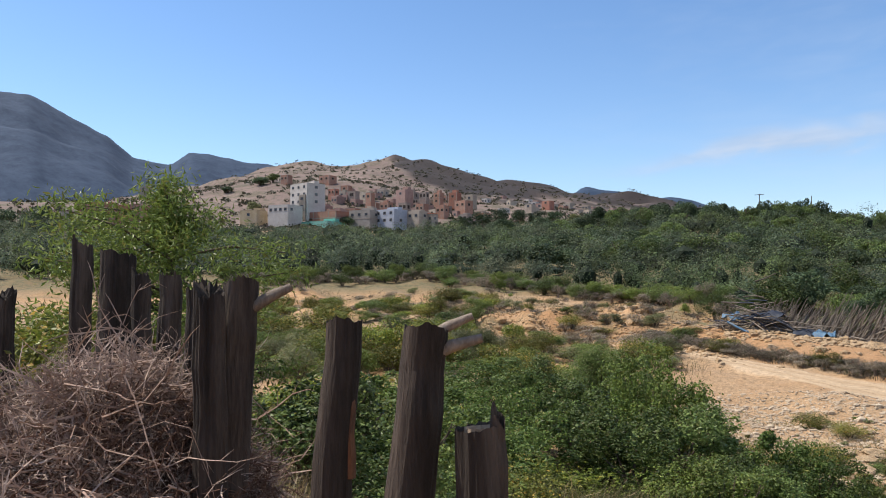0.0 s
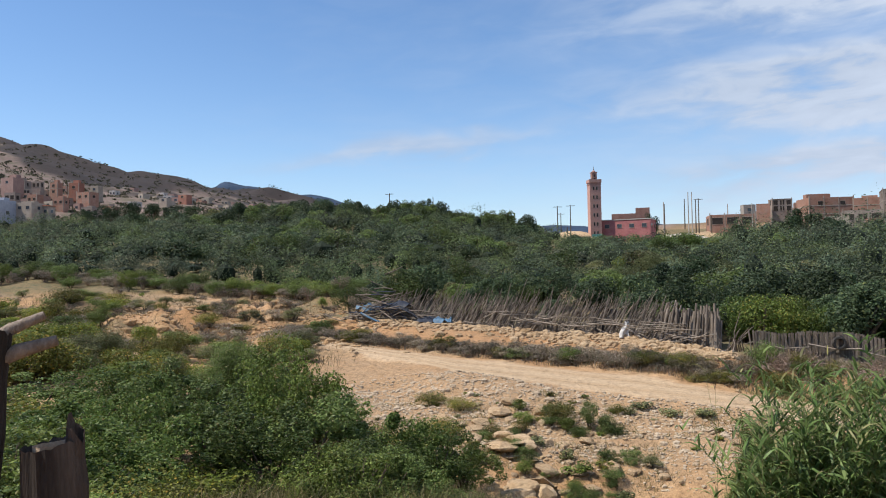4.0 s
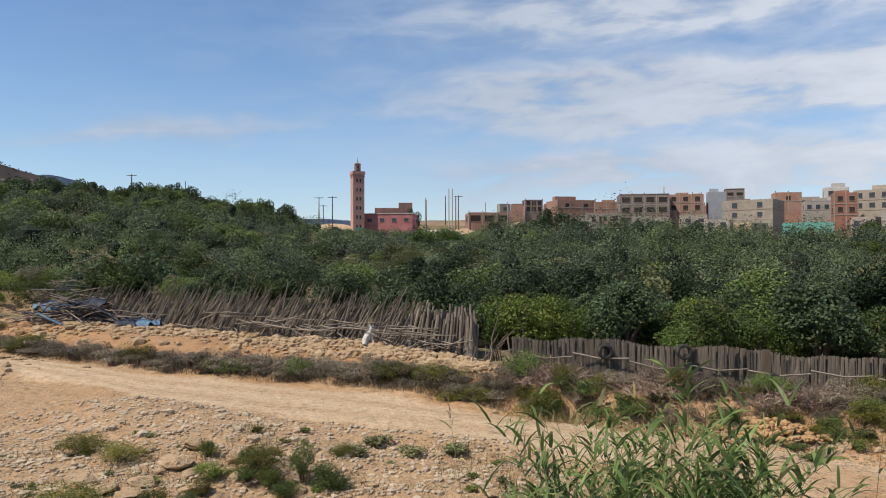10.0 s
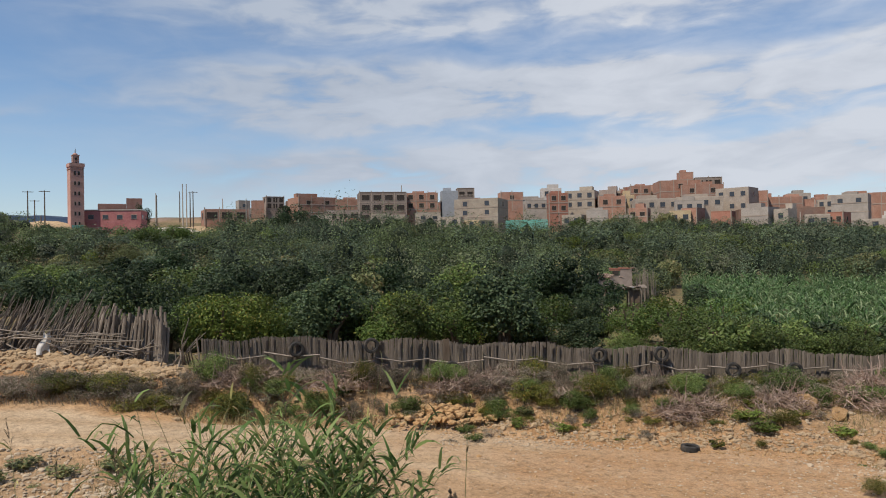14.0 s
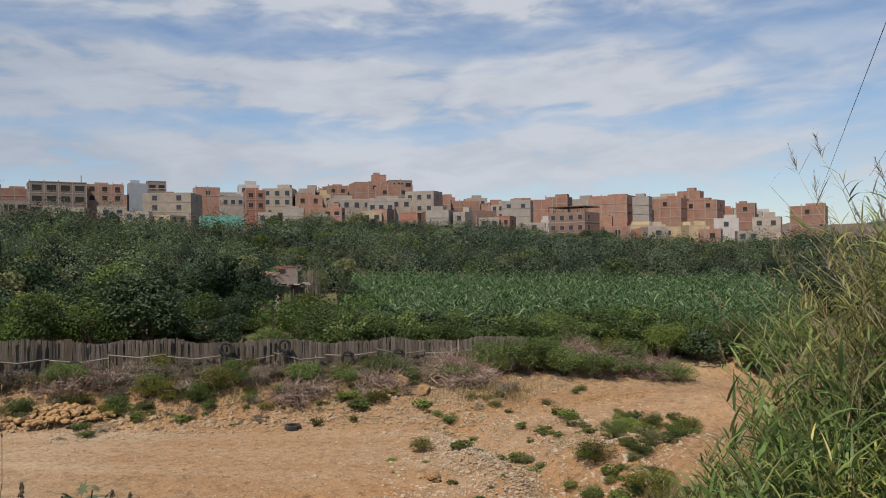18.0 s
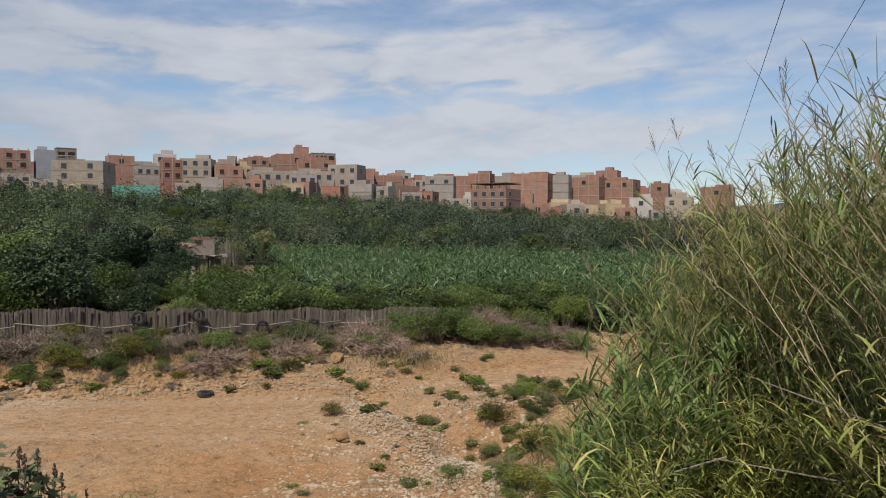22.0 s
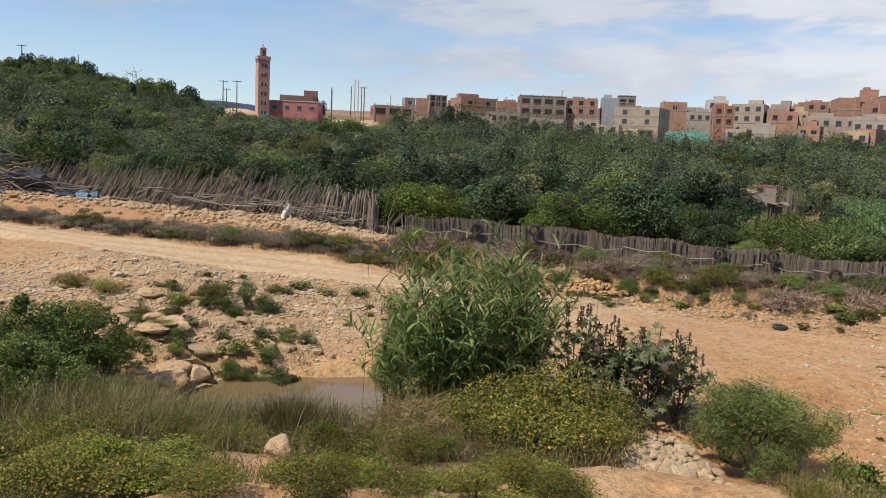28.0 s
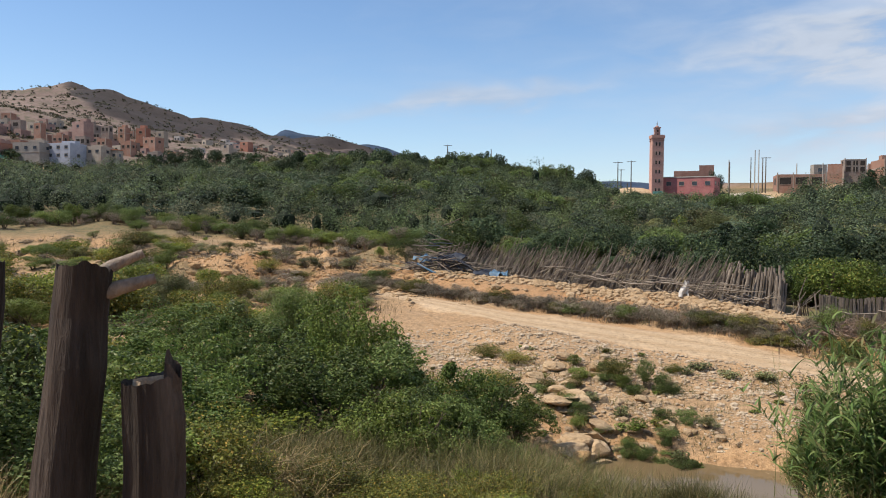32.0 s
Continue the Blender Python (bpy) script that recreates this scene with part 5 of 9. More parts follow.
fhgt = rng.uniform(2.2, 4.6, nf) * (1 + (grand - 1) * 0.8) * np.where(far_fig[:, 1] > 112, 1.12, 1) * np.where(rng.random(nf) < 0.06, 1.3, 1) * (1 + 0.25 * np.sin(fx * 0.09 + 1) * np.sin(fy * 0.11)) * np.where(far_fig[:, 0] > -6, np.interp(far_fig[:, 1], [150, 215], [1, 0.9]) * np.interp(far_fig[:, 0], [-3, -2, 7, 11, 14, 29, 33], [1, 0.62, 0.62, 1.2, 1.45, 1.4, 1]), 1)
per = np.where(far_fig[:, 1] < 130, 760, 430)
pick = np.repeat(np.arange(nf), per)
nl = len(pick)
d = unit(rng.normal(size=(nl, 3)) + np.array([0, 0, 0.35]))
d[:, 2] = np.where(rng.random(nl) < 0.34, -0.55, 1.0) * np.abs(d[:, 2])
lump = 1 + 0.22 * np.sin(d[:, 0] * 5 + pick) * np.cos(d[:, 1] * 6 + pick * 1.7)
pc = np.stack([fx[pick], fy[pick], fz[pick] + 0.35 * fhgt[pick]], 1) + d * (np.stack([frad, frad, fhgt * 0.62], 1)[pick]) * (lump * rng.uniform(0.76, 1.08, nl))[:, None]
far_me = (mesh_from("orchard_trees", *leaves(pc, rng.uniform(0.6, 1.3, nl) * np.where(far_fig[pick, 1] < 130, 0.23, 0.36), d * 1.2, 0.6, 0.7), M["fig_hazed"]))
own = far_me.attributes.new("tree", "FLOAT", "POINT")
own.data.foreach_set("value", np.repeat(rng.random(nf)[pick], 4).astype(np.float32))
orch = thing("orchard_trees", "dense dark green orchard trees covering the slope", "trees", kind="stuff", me=far_me)
# solid dark cores in the crowns, in place of deep shade between leaves
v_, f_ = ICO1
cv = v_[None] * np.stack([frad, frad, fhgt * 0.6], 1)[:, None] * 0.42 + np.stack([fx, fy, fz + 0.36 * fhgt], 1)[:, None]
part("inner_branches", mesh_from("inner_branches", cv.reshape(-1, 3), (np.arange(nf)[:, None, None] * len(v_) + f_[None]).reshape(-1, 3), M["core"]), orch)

# ------------------------------------------------------------------ log posts at the edge of the bank
def log_mesh(name, base, top, r0, r1, seed, jag=0.12, mat="log", sides=40, rings=14, flute=0.10):
    g = np.random.default_rng(seed)
    base, top = np.asarray(base, float), np.asarray(top, float)
    ang = np.arange(sides) * 2 * np.pi / sides
    prof = sum(g.normal() * flute * 0.55 / k ** 0.4 * np.cos(k * ang + g.uniform(0, 6.28)) for k in (2, 3, 5, 8, 11, 15, 19))
    tops = g.normal(size=sides) * jag * 0.35 + jag * np.sin(ang * 1 + g.uniform(0, 6.28)) + jag * 0.4 * np.sin(ang * 3 + g.uniform(0, 6.28))
    v = []
    axis = top - base
    length = np.linalg.norm(axis)
    for k in range(rings):
        s = k / (rings - 1)
        c = base + axis * s + np.array([g.normal(), g.normal(), 0]) * 0.006
        rad = (r0 * (1 - s) + r1 * s) * (1 + prof * (0.7 + 0.5 * math.sin(s * 5 + seed)) + g.normal(size=sides) * 0.012)
        z = c[2] + (tops if k == rings - 1 else tops * 0.6 * s ** 6)
        v.append(np.stack([c[0] + rad * np.cos(ang), c[1] + rad * np.sin(ang), np.broadcast_to(z, sides)], 1))
    inner = v[-1].copy()
    inner[:, :2] = top[:2] + (inner[:, :2] - top[:2]) * 0.72
    inner[:, 2] -= 0.03 + np.abs(g.normal(size=sides)) * jag * 0.4
    v.append(inner)
    pts = np.concatenate(v + [np.array([[top[0], top[1], inner[:, 2].mean() - 0.02]])])
    i = np.arange(sides)
    j = (i + 1) % sides
    f = np.concatenate([np.stack([k * sides + i, k * sides + j, (k + 1) * sides + j, (k + 1) * sides + i], 1) for k in range(rings)])
    fan = np.stack([rings * sides + i, rings * sides + j, np.full(sides, len(pts) - 1)], 1)
    return mesh_from(name, pts, [f, fan], M[mat], False)


def log_post(label, top, foot, r0, r1, seed, jag=0.06, knots=(), strip=None, twin=False):
    top, foot = Vector(top), Vector(foot)
    ob = thing("log_post", label, "post", Matrix.Translation(foot), "log posts along the bank")
    part("trunk", log_mesh("trunk", (0, 0, -0.4), top - foot, r0, r1, seed, jag), ob)
    for a, b, rad in knots:
        part("branch_stub", Pile().add(*tube([Vector(a) - foot, (Vector(a) + Vector(b)) / 2 - foot + Vector((0, 0, 0.012)), Vector(b) - foot], [rad, rad * 0.92, rad * 0.62], 9)).mesh("branch_stub", M["stub"], True), ob, "pale broken branch stub")
    if strip:
        x, y, z0, z1, w = strip
        me = log_mesh("split_strip", (x - foot.x, y - foot.y, z0 - foot.z), (x - foot.x + 0.01, y - foot.y, z1 - foot.z), w, w * 0.6, seed + 5, 0.06, "split", 12, 6)
        part("split_strip", me, ob, "fresh orange split in the wood")
    return ob


TXT = "weathered dark brown log post"
log_post(TXT + " with two pale branch stubs", (-2.555, 2.17, 6.70), (-2.76, 2.03, 4.6), 0.135, 0.100, 31, 0.02,
         [((-2.58, 2.16, 6.63), (-2.385, 2.29, 6.755), 0.027), ((-2.57, 2.16, 6.56), (-2.345, 2.31, 6.655), 0.033)])
log_post(TXT + " with an orange split", (-3.47, 2.55, 6.68), (-3.62, 2.44, 4.5), 0.135, 0.100, 32, 0.02, (), (-3.432, 2.548, 5.80, 6.42, 0.038))
stub = log_post("short broken log post with a pale cut end", (-2.30, 2.23, 6.27), (-2.30, 2.23, 4.5), 0.112, 0.105, 33, 0.012)
part("cut_end", log_mesh("cut_end", (0.0, 0.0, 1.70), (0.0, 0.0, 1.772), 0.074, 0.072, 55, 0.004, "log_end", 20, 3, 0.04), stub, "pale sawn end grain")
part("splinter", log_mesh("splinter", (0.070, 0.02, 1.3), (0.078, 0.02, 1.83), 0.05, 0.032, 56, 0.035, "log", 14, 6), stub)
log_post(TXT + " standing close beside another", (-5.29, 3.20, 6.88), (-5.36, 3.10, 4.7), 0.17, 0.135, 34, 0.05,
         [((-5.20, 3.26, 6.70), (-4.98, 3.46, 6.86), 0.05)])
log_post(TXT + " standing close beside another", (-5.26, 2.90, 6.84), (-5.20, 2.92, 4.7), 0.14, 0.115, 35, 0.05)
log_post(TXT + " half hidden in thorns", (-6.14, 3.39, 6.86), (-6.12, 3.36, 4.8), 0.105, 0.085, 36, 0.05)
log_post(TXT + " half hidden in thorns", (-6.76, 3.53, 6.93), (-6.78, 3.50, 4.8), 0.11, 0.10, 37, 0.04)
log_post(TXT + " half hidden in thorns", (-7.59, 3.72, 6.97), (-7.55, 3.72, 4.8), 0.105, 0.095, 38, 0.05)
log_post(TXT + " wide and flat-sided", (-8.22, 3.82, 7.19), (-8.35, 3.80, 4.8), 0.20, 0.18, 39, 0.04)
log_post(TXT + " half hidden in shrubs", (-8.92, 3.77, 7.29), (-8.92, 3.75, 4.8), 0.13, 0.115, 40, 0.07)
log_post(TXT + " low behind shrubs", (-9.61, 3.24, 6.75), (-9.6, 3.2, 4.8), 0.13, 0.11, 41, 0.05)


# thorny dry brush heaped against the posts
def twig_heap(name, label, centre, rx, ry, h, n, seed, mat="twig", thick=0.006, long=0.5, category="brush pile", steps=3, curl=0.45):
    g = np.random.default_rng(seed)
    a, s = g.uniform(0, 6.28, n), np.sqrt(g.random(n))
    x, y = np.cos(a) * s * rx, np.sin(a) * s * ry
    z = h * (1 - s ** 2.4) * (g.random(n) ** 0.45)
    p0 = np.stack([x, y, z], 1)
    d = unit(g.normal(size=(n, 3)) * np.array([1, 1, 0.55]))
    pile = Pile()
    p, rad = p0, thick * g.uniform(0.5, 1.8, n)
    for k in range(steps):
        q = p + d * (long * 3 / steps * g.uniform(0.2, 0.5, n))[:, None]
        q[:, 2] = np.maximum(q[:, 2], -0.05)
        pile.add(*rods(p, q, rad, rad * 0.7, 3))
        # side spurs
        e = unit(d + g.normal(size=(n, 3)) * 0.9)
        pile.add(*rods(q, q + e * (long * 0.25 * g.uniform(0.3, 1, n))[:, None], rad * 0.6, rad * 0.2, 3))
        p, rad = q, rad * (0.7 if steps == 3 else 0.85)
        d = unit(d + g.normal(size=(n, 3)) * curl)
    ob = thing(name, label, category, Matrix.Translation(centre), kind="stuff", me=pile.mesh(name, M[mat]))
    return ob


twig_heap("thorn_brush", "tangled heap of dry grey-brown thorn twigs", spot(-66.0, 7.0), 1.15, 1.25, 1.40, 4200, 3, thick=0.0045, long=0.42, steps=5, curl=0.75)
twig_heap("thorn_brush", "tangled heap of dry grey-brown thorn twigs", spot(-73, 7.4), 1.3, 1.5, 1.1, 2600, 4, thick=0.0045, long=0.42, steps=5, curl=0.75)
twig_heap("thorn_brush", "grey forked branches on the heap of thorn twigs", spot(-66.5, 6.8), 1.2, 1.2, 1.40, 170, 6, thick=0.008, long=0.8, steps=5, curl=0.5)
twig_heap("thorn_brush", "dark red-brown thorn twigs low in the heap", spot(-65.0, 6.7), 1.0, 1.1, 0.95, 1600, 8, "thorn", thick=0.006, long=0.5, steps=5, curl=0.7)

# ------------------------------------------------------------------ palisade of leaning stakes
def fence_point(az, off=0.0):
    r = float(np.interp(az, FENCE_AZ, FENCE_R)) + off
    a = math.radians(az)
    return np.array([r * math.sin(a), r * math.cos(a), float(land(az, r))])


palisade = thing("palisade", "long palisade of grey wooden stakes leaning over", "fence", Matrix.Identity(4))
stake_meshes = []
for i in range(7):
    g = np.random.default_rng(600 + i)
    pts = [(0, 0, -0.3)] + [(g.normal() * 0.03, g.normal() * 0.03, z) for z in (0.7, 1.5)] + [(g.normal() * 0.05, g.normal() * 0.05, 2.7 + g.normal() * 0.22)]
    p = Pile().add(*tube(pts, [0.045, 0.042, 0.036, 0.016], 5))
    stake_meshes.append(p.mesh("stake", M["stake"]))
log_meshes = []
for i in range(5):
    g = np.random.default_rng(640 + i)
    log_meshes.append(Pile().add(*tube([(0, 0, -0.3), (g.normal() * 0.03, g.normal() * 0.03, 1.0), (g.normal() * 0.04, g.normal() * 0.04, 1.95 + g.normal() * 0.16)], [0.085, 0.08, 0.066], 6)).mesh("stake", M["stake"]))
g = np.random.default_rng(61)
for az in np.linspace(-16.5, 8.2, 300):
    q = fence_point(az, g.normal() * 0.25)
    along = unit(fence_point(az + 0.3) - fence_point(az - 0.3))
    upright = np.interp(az, [-16, 3.2, 5.0, 8.2], [0, 0, 0.68, 0.88])
    tilt = (37 + g.normal() * 9) * (1 - upright) + g.normal() * 2.5
    back = 14 + g.normal() * 5
    dirn = np.array([along[0], along[1], 0]) * math.sin(math.radians(tilt)) + np.array([q[0], q[1], 0]) / np.linalg.norm(q[:2]) * math.sin(math.radians(back)) * (1 - upright * 0.5)
    dirn = Vector((dirn[0], dirn[1], 1.0)).normalized()
    rot = Vector((0, 0, 1)).rotation_difference(dirn)
    s = (1 + g.normal() * 0.12) * (0.74 if az > 3.8 else 0.94 - 0.3 * upright)
    if az > 3.8:
        part("stake", log_meshes[int(g.integers(5))], palisade, "", Matrix.LocRotScale(q, rot, (1, 1, s / 0.74)))
        continue
    part("stake", stake_meshes[int(g.integers(7))], palisade, "", Matrix.LocRotScale(q, rot, (1, 1, s)))
rows_az = np.linspace(-16.3, 8.3, 420) + g.normal(size=420) * 0.03
foot = np.stack([fence_point(a_, 0.22 + g.normal() * 0.12) for a_ in rows_az])
along = unit(np.stack([fence_point(a_ + 0.3) - fence_point(a_ - 0.3) for a_ in rows_az]) * np.array([1, 1, 0]))
stand = np.interp(rows_az, [-16, 3.2, 5.0, 8.2], [0, 0, 0.68, 0.88])
lean_ = np.radians((40 + g.normal(size=420) * 10) * (1 - stand) + g.normal(size=420) * 3)
ways = unit(along * np.tan(lean_)[:, None] + np.array([0, 0, 1.0]) + unit(foot * np.array([1, 1, 0])) * 0.16)
tips = foot + ways * (2.35 - 0.72 * stand + g.normal(size=420) * 0.2)[:, None]
tagged(part("stake_backing", Pile().add(*rods(foot, tips, 0.042 + 0.045 * stand, 0.018 + 0.055 * stand, 5)).mesh("stake_backing", M["stake"]), palisade), label="close rear row of leaning grey stakes", kind="stuff")
# loose poles lying along the front
for k in range(48):
    a0 = g.uniform(-16, 6.5)
    a1 = a0 + g.uniform(1.4, 3.6)
    z = g.uniform(0.15, 1.15)
    off = -0.5 - g.random() * 0.8
    p0, p1 = fence_point(a0, off), fence_point(a1, off + g.normal() * 0.3)
    p0[2] += z + g.normal() * 0.1
    p1[2] += max(0.1, z + g.normal() * 0.3)
    mid = (p0 + p1) / 2 + np.array([0, 0, g.normal() * 0.12 - 0.05])
    r_ = g.uniform(0.024, 0.045)
    part("pole", Pile().add(*tube([p0, p0 * 0.6 + mid * 0.4 + g.normal(size=3) * 0.05, mid, p1], [r_, r_, r_ * 0.9, r_ * 0.5], 6)).mesh("pole", M["rail" if k % 3 else "stake"], True), palisade, "grey bent pole")
for k in range(26):
    a0 = g.uniform(-14, 9.5)
    p0 = fence_point(a0, -0.9 + g.normal() * 0.3)
    p1 = fence_point(a0 + g.uniform(-2, 2), -0.4)
    p1[2] += g.uniform(0.2, 1.2)
    part("branch", Pile().add(*tube([p0, (p0 + p1) / 2 + g.normal(size=3) * 0.12, p1], [0.045, 0.035, 0.02], 5)).mesh("branch", M["stake" if k % 3 else "rail"], True), palisade)
q = fence_point(8.9)
for k in range(16):
    d = g.normal(size=3) * np.array([1.0, 0.4, 0.55])
    part("branch", Pile().add(*tube([q + np.array([d[0] * 0.7, 0, 0.0]), q + np.array([0, -0.3, 0.5]) + d * 0.5, q + d * 1.1 + np.array([0, -0.5, 0.9])], [0.04, 0.03, 0.015], 5)).mesh("branch", M["rail" if k % 3 == 0 else "stake"], True), palisade)


def tyre_mesh():
    prof = [(0.19, -0.075), (0.215, -0.1), (0.29, -0.1), (0.312, -0.07), (0.315, 0.0), (0.312, 0.07), (0.29, 0.1), (0.215, 0.1), (0.19, 0.075), (0.205, 0.0)]
    n, k = 36, len(prof)
    ang = np.arange(n) * 2 * np.pi / n
    v = []
    for i, a in enumerate(ang):
        for r, z in prof:
            rr = r * (1 + (0.02 if i % 2 and r > 0.3 else 0))
            v.append((rr * math.cos(a), rr * math.sin(a), z))
    f = [(i * k + j, ((i + 1) % n) * k + j, ((i + 1) % n) * k + (j + 1) % k, i * k + (j + 1) % k) for i in range(n) for j in range(k)]
    return mesh_from("tyre", np.array(v), np.array(f), M["rubber"], False)


TYRE = tyre_mesh()


def hung_tyre(az, el, r=None, lean=0):
    r = r or float(np.interp(az, FENCE_AZ, FENCE_R)) - 0.36
    a = math.radians(az)
    z = 6.9 + r * math.tan(math.radians(el))
    m = Matrix.LocRotScale((r * math.sin(a), r * math.cos(a), z), Euler((radians(90 + lean), 0, -a + 0.25)), None)
    return thing("tyre", "old black car tyre hung on the fence", "tyre", m, "tyres on the fence", me=TYRE)


for az, el in ((-0.1, -4.35), (15.85, -5.3), (20.2, -5.2), (24.9, -6.65), (33.5, -5.95), (37.05, -5.9), (41.0, -6.75), (44.25, -6.7)):
    hung_tyre(az, el, None if az > 8 else 50.6)
q = spot(37.88, 36.0, 0.10)
thing("tyre", "old black car tyre lying on the road", "tyre", Matrix.LocRotScale(q, Euler((0.06, 0.04, 0.3)), None), me=TYRE)

# white cloth on the palisade
g = np.random.default_rng(8)
U, V = np.meshgrid(np.linspace(0, 1, 9), np.linspace(0, 1, 12))
cx = (U - 0.5) * (0.30 + 0.35 * V) + 0.05 * np.sin(V * 7)
cz = -V * 1.05 + 0.04 * np.sin(U * 9)
cy = 0.10 * np.sin(U * 8 + V * 3) * (0.4 + V)
q = fence_point(1.86, -1.0)
I, J = np.meshgrid(np.arange(11), np.arange(8), indexing="ij")
cf = np.stack([I * 9 + J, I * 9 + J + 1, (I + 1) * 9 + J + 1, (I + 1) * 9 + J], -1).reshape(-1, 4)
cloth = mesh_from("white_cloth", np.stack([cx, cy, cz], -1).reshape(-1, 3), cf, M["cloth"], True)
thing("white_cloth", "crumpled white cloth hanging on the stakes", "cloth", Matrix.LocRotScale((q[0], q[1], 6.9 + 50.8 * math.tan(math.radians(-3.75))), Euler((0, 0.15, 0.1)), None), me=cloth)

# heap of pipes, sticks and blue plastic at the end of the palisade
heap_at = spot(-16.0, 60.5)
heap = thing("scrap_heap", "heap of old poles, pipes and blue plastic sheet", "scrap heap", Matrix.Translation(heap_at))
g = np.random.default_rng(17)
for k in range(110):
    c = g.normal(size=3) * np.array([1.5, 0.7, 0])
    c[2] = 0.3 + abs(g.normal()) * 1.15 * math.exp(-(c[0] / 1.8) ** 2)
    d = unit(np.array([1.0, -0.25 + g.normal() * 0.45, g.normal() * 0.28])) * g.uniform(0.7, 1.7)
    r_ = g.uniform(0.022, 0.05)
    part("pole", Pile().add(*tube([c - d, c + g.normal(size=3) * 0.05, c + d], [r_, r_, r_ * 0.7], 5)).mesh("pole", M[["stake", "rail", "stake", "stake", "tarp"][k % 5]], True), heap)
part("blue_pipe", Pile().add(*tube([(-1.7, -1.1, 0.75), (-1.0, -1.25, 0.42), (-0.3, -1.4, 0.12), (0.1, -1.45, 0.08)], 0.085, 10)).mesh("blue_pipe", M["blue"], True), heap, "pale blue plastic pipe")
for k, (x, y, z, w) in enumerate(((0.9, -0.2, 1.5, 1.1), (-1.5, 0.1, 1.3, 0.9), (3.9, -1.2, 0.35, 1.0), (5.0, -1.9, 0.3, 0.7))):
    U, V = np.meshgrid(np.linspace(-1, 1, 12), np.linspace(-1, 1, 8))
    zz = 0.16 * np.sin(U * 4 + k) * np.cos(V * 3) + 0.10 * np.sin(U * 9 + V * 7) - 0.35 * V ** 2 * w
    I, J = np.meshgrid(np.arange(7), np.arange(11), indexing="ij")
    sf = np.stack([I * 12 + J, I * 12 + J + 1, (I + 1) * 12 + J + 1, (I + 1) * 12 + J], -1).reshape(-1, 4)
    part("plastic_sheet", mesh_from("plastic_sheet", np.stack([x + U * w, y + V * 0.5 * w, z + zz], -1).reshape(-1, 3), sf, M["tarp" if k % 2 == 0 else "blue"], True), heap, "crumpled blue plastic sheet")

# ------------------------------------------------------------------ reed and slat fence with tyres
slat_fence = thing("slat_fence", "wavering fence of weathered grey slats and poles", "fence", Matrix.Identity(4))
slat_meshes = []
for i in range(5):
    g = np.random.default_rng(640 + i)
    xs = np.linspace(-0.056, 0.056, 11)
    ridge = np.where(np.arange(11) % 2, -0.016, -0.003)
    zs = (-0.06, 0.5, 1.0)
    v = []
    for k, z in enumerate(zs):
        shift = g.normal() * 0.005
        top = g.normal(size=11) * 0.010 if k == 2 else np.zeros(11)
        v += [(x + shift, y + shift, z + t) for x, y, t in zip(xs, ridge, top)] + [(x + shift, 0.012 + shift, z + t) for x, t in zip(xs[::-1], top[::-1])]
    f = [(k * 22 + a, k * 22 + (a + 1) % 22, k * 22 + 22 + (a + 1) % 22, k * 22 + 22 + a) for k in range(2) for a in range(22)]
    f += [(44 + a, 44 + a + 1, 44 + 20 - a, 44 + 21 - a) for a in range(10)]
    slat_meshes.append(mesh_from("slat", np.array(v), np.array(f), M["slat"]))
g = np.random.default_rng(65)


def fence_height(az):
    return np.interp(az, [10.4, 13, 20, 26, 33, 42, 52.5], [1.5, 1.66, 1.9, 1.78, 1.62, 1.4, 1.25]) + 0.09 * np.sin(az * 0.9) + 0.04 * np.sin(az * 2.3 + 1)


fa = np.linspace(10.4, 52.6, 300)
for az in fa:
    q = fence_point(az, 0.10 * math.sin(az * 1.9) + g.normal() * 0.015)
    along = fence_point(az + 0.2) - fence_point(az - 0.2)
    rz = math.atan2(along[1], along[0])
    h = float(fence_height(az)) * (1 + g.normal() * 0.006)
    part("slat", slat_meshes[int(g.integers(5))], slat_fence, "", Matrix.LocRotScale(q, Euler((g.normal() * 0.03 + 0.05, g.normal() * 0.014, rz)), (1.0, 1, h)))
for a0 in np.arange(10.8, 52, 3.2):
    a1 = min(a0 + 3.2, 52.4)
    h0, h1 = 0.62 * fence_height(a0) + g.normal() * 0.07, 0.62 * fence_height(a1) + g.normal() * 0.07
    p0, p1 = fence_point(a0, -0.26) + np.array([0, 0, h0]), fence_point(a1, -0.26) + np.array([0, 0, h1])
    mid = (p0 + p1) / 2 - np.array([0, 0, 0.10 + 0.12 * g.random()])
    part("rail", Pile().add(*tube([p0, mid, p1], [0.04, 0.036, 0.03], 6)).mesh("rail", M["rail"], True), slat_fence, "pale bent rail pole")
    if g.random() < 0.6:
        p0, p1 = fence_point(a0, -0.14) + np.array([0, 0, 0.18]), fence_point(a1, -0.14) + np.array([0, 0, 0.26])
        part("rail", Pile().add(*tube([p0, (p0 + p1) / 2, p1], [0.03, 0.03, 0.025], 6)).mesh("rail", M["rail"], True), slat_fence, "pale bent rail pole")
    q = fence_point(a0, 0.12)
    part("post", Pile().add(*rods([q - np.array([0, 0, 0.3])], [q + np.array([0, 0, float(fence_height(a0)) - 0.04])], 0.06, 0.05, 7)).mesh("post", M["stake"]), slat_fence)
q = fence_point(24.6, -0.12)
part("board", Pile().add(*box(-0.14, 0.14, -0.03, 0.03, 0.1, 1.9)).mesh("board", M["bark"]), slat_fence, "dark upright board", Matrix.LocRotScale(q, Euler((0, 0, -0.42)), None))
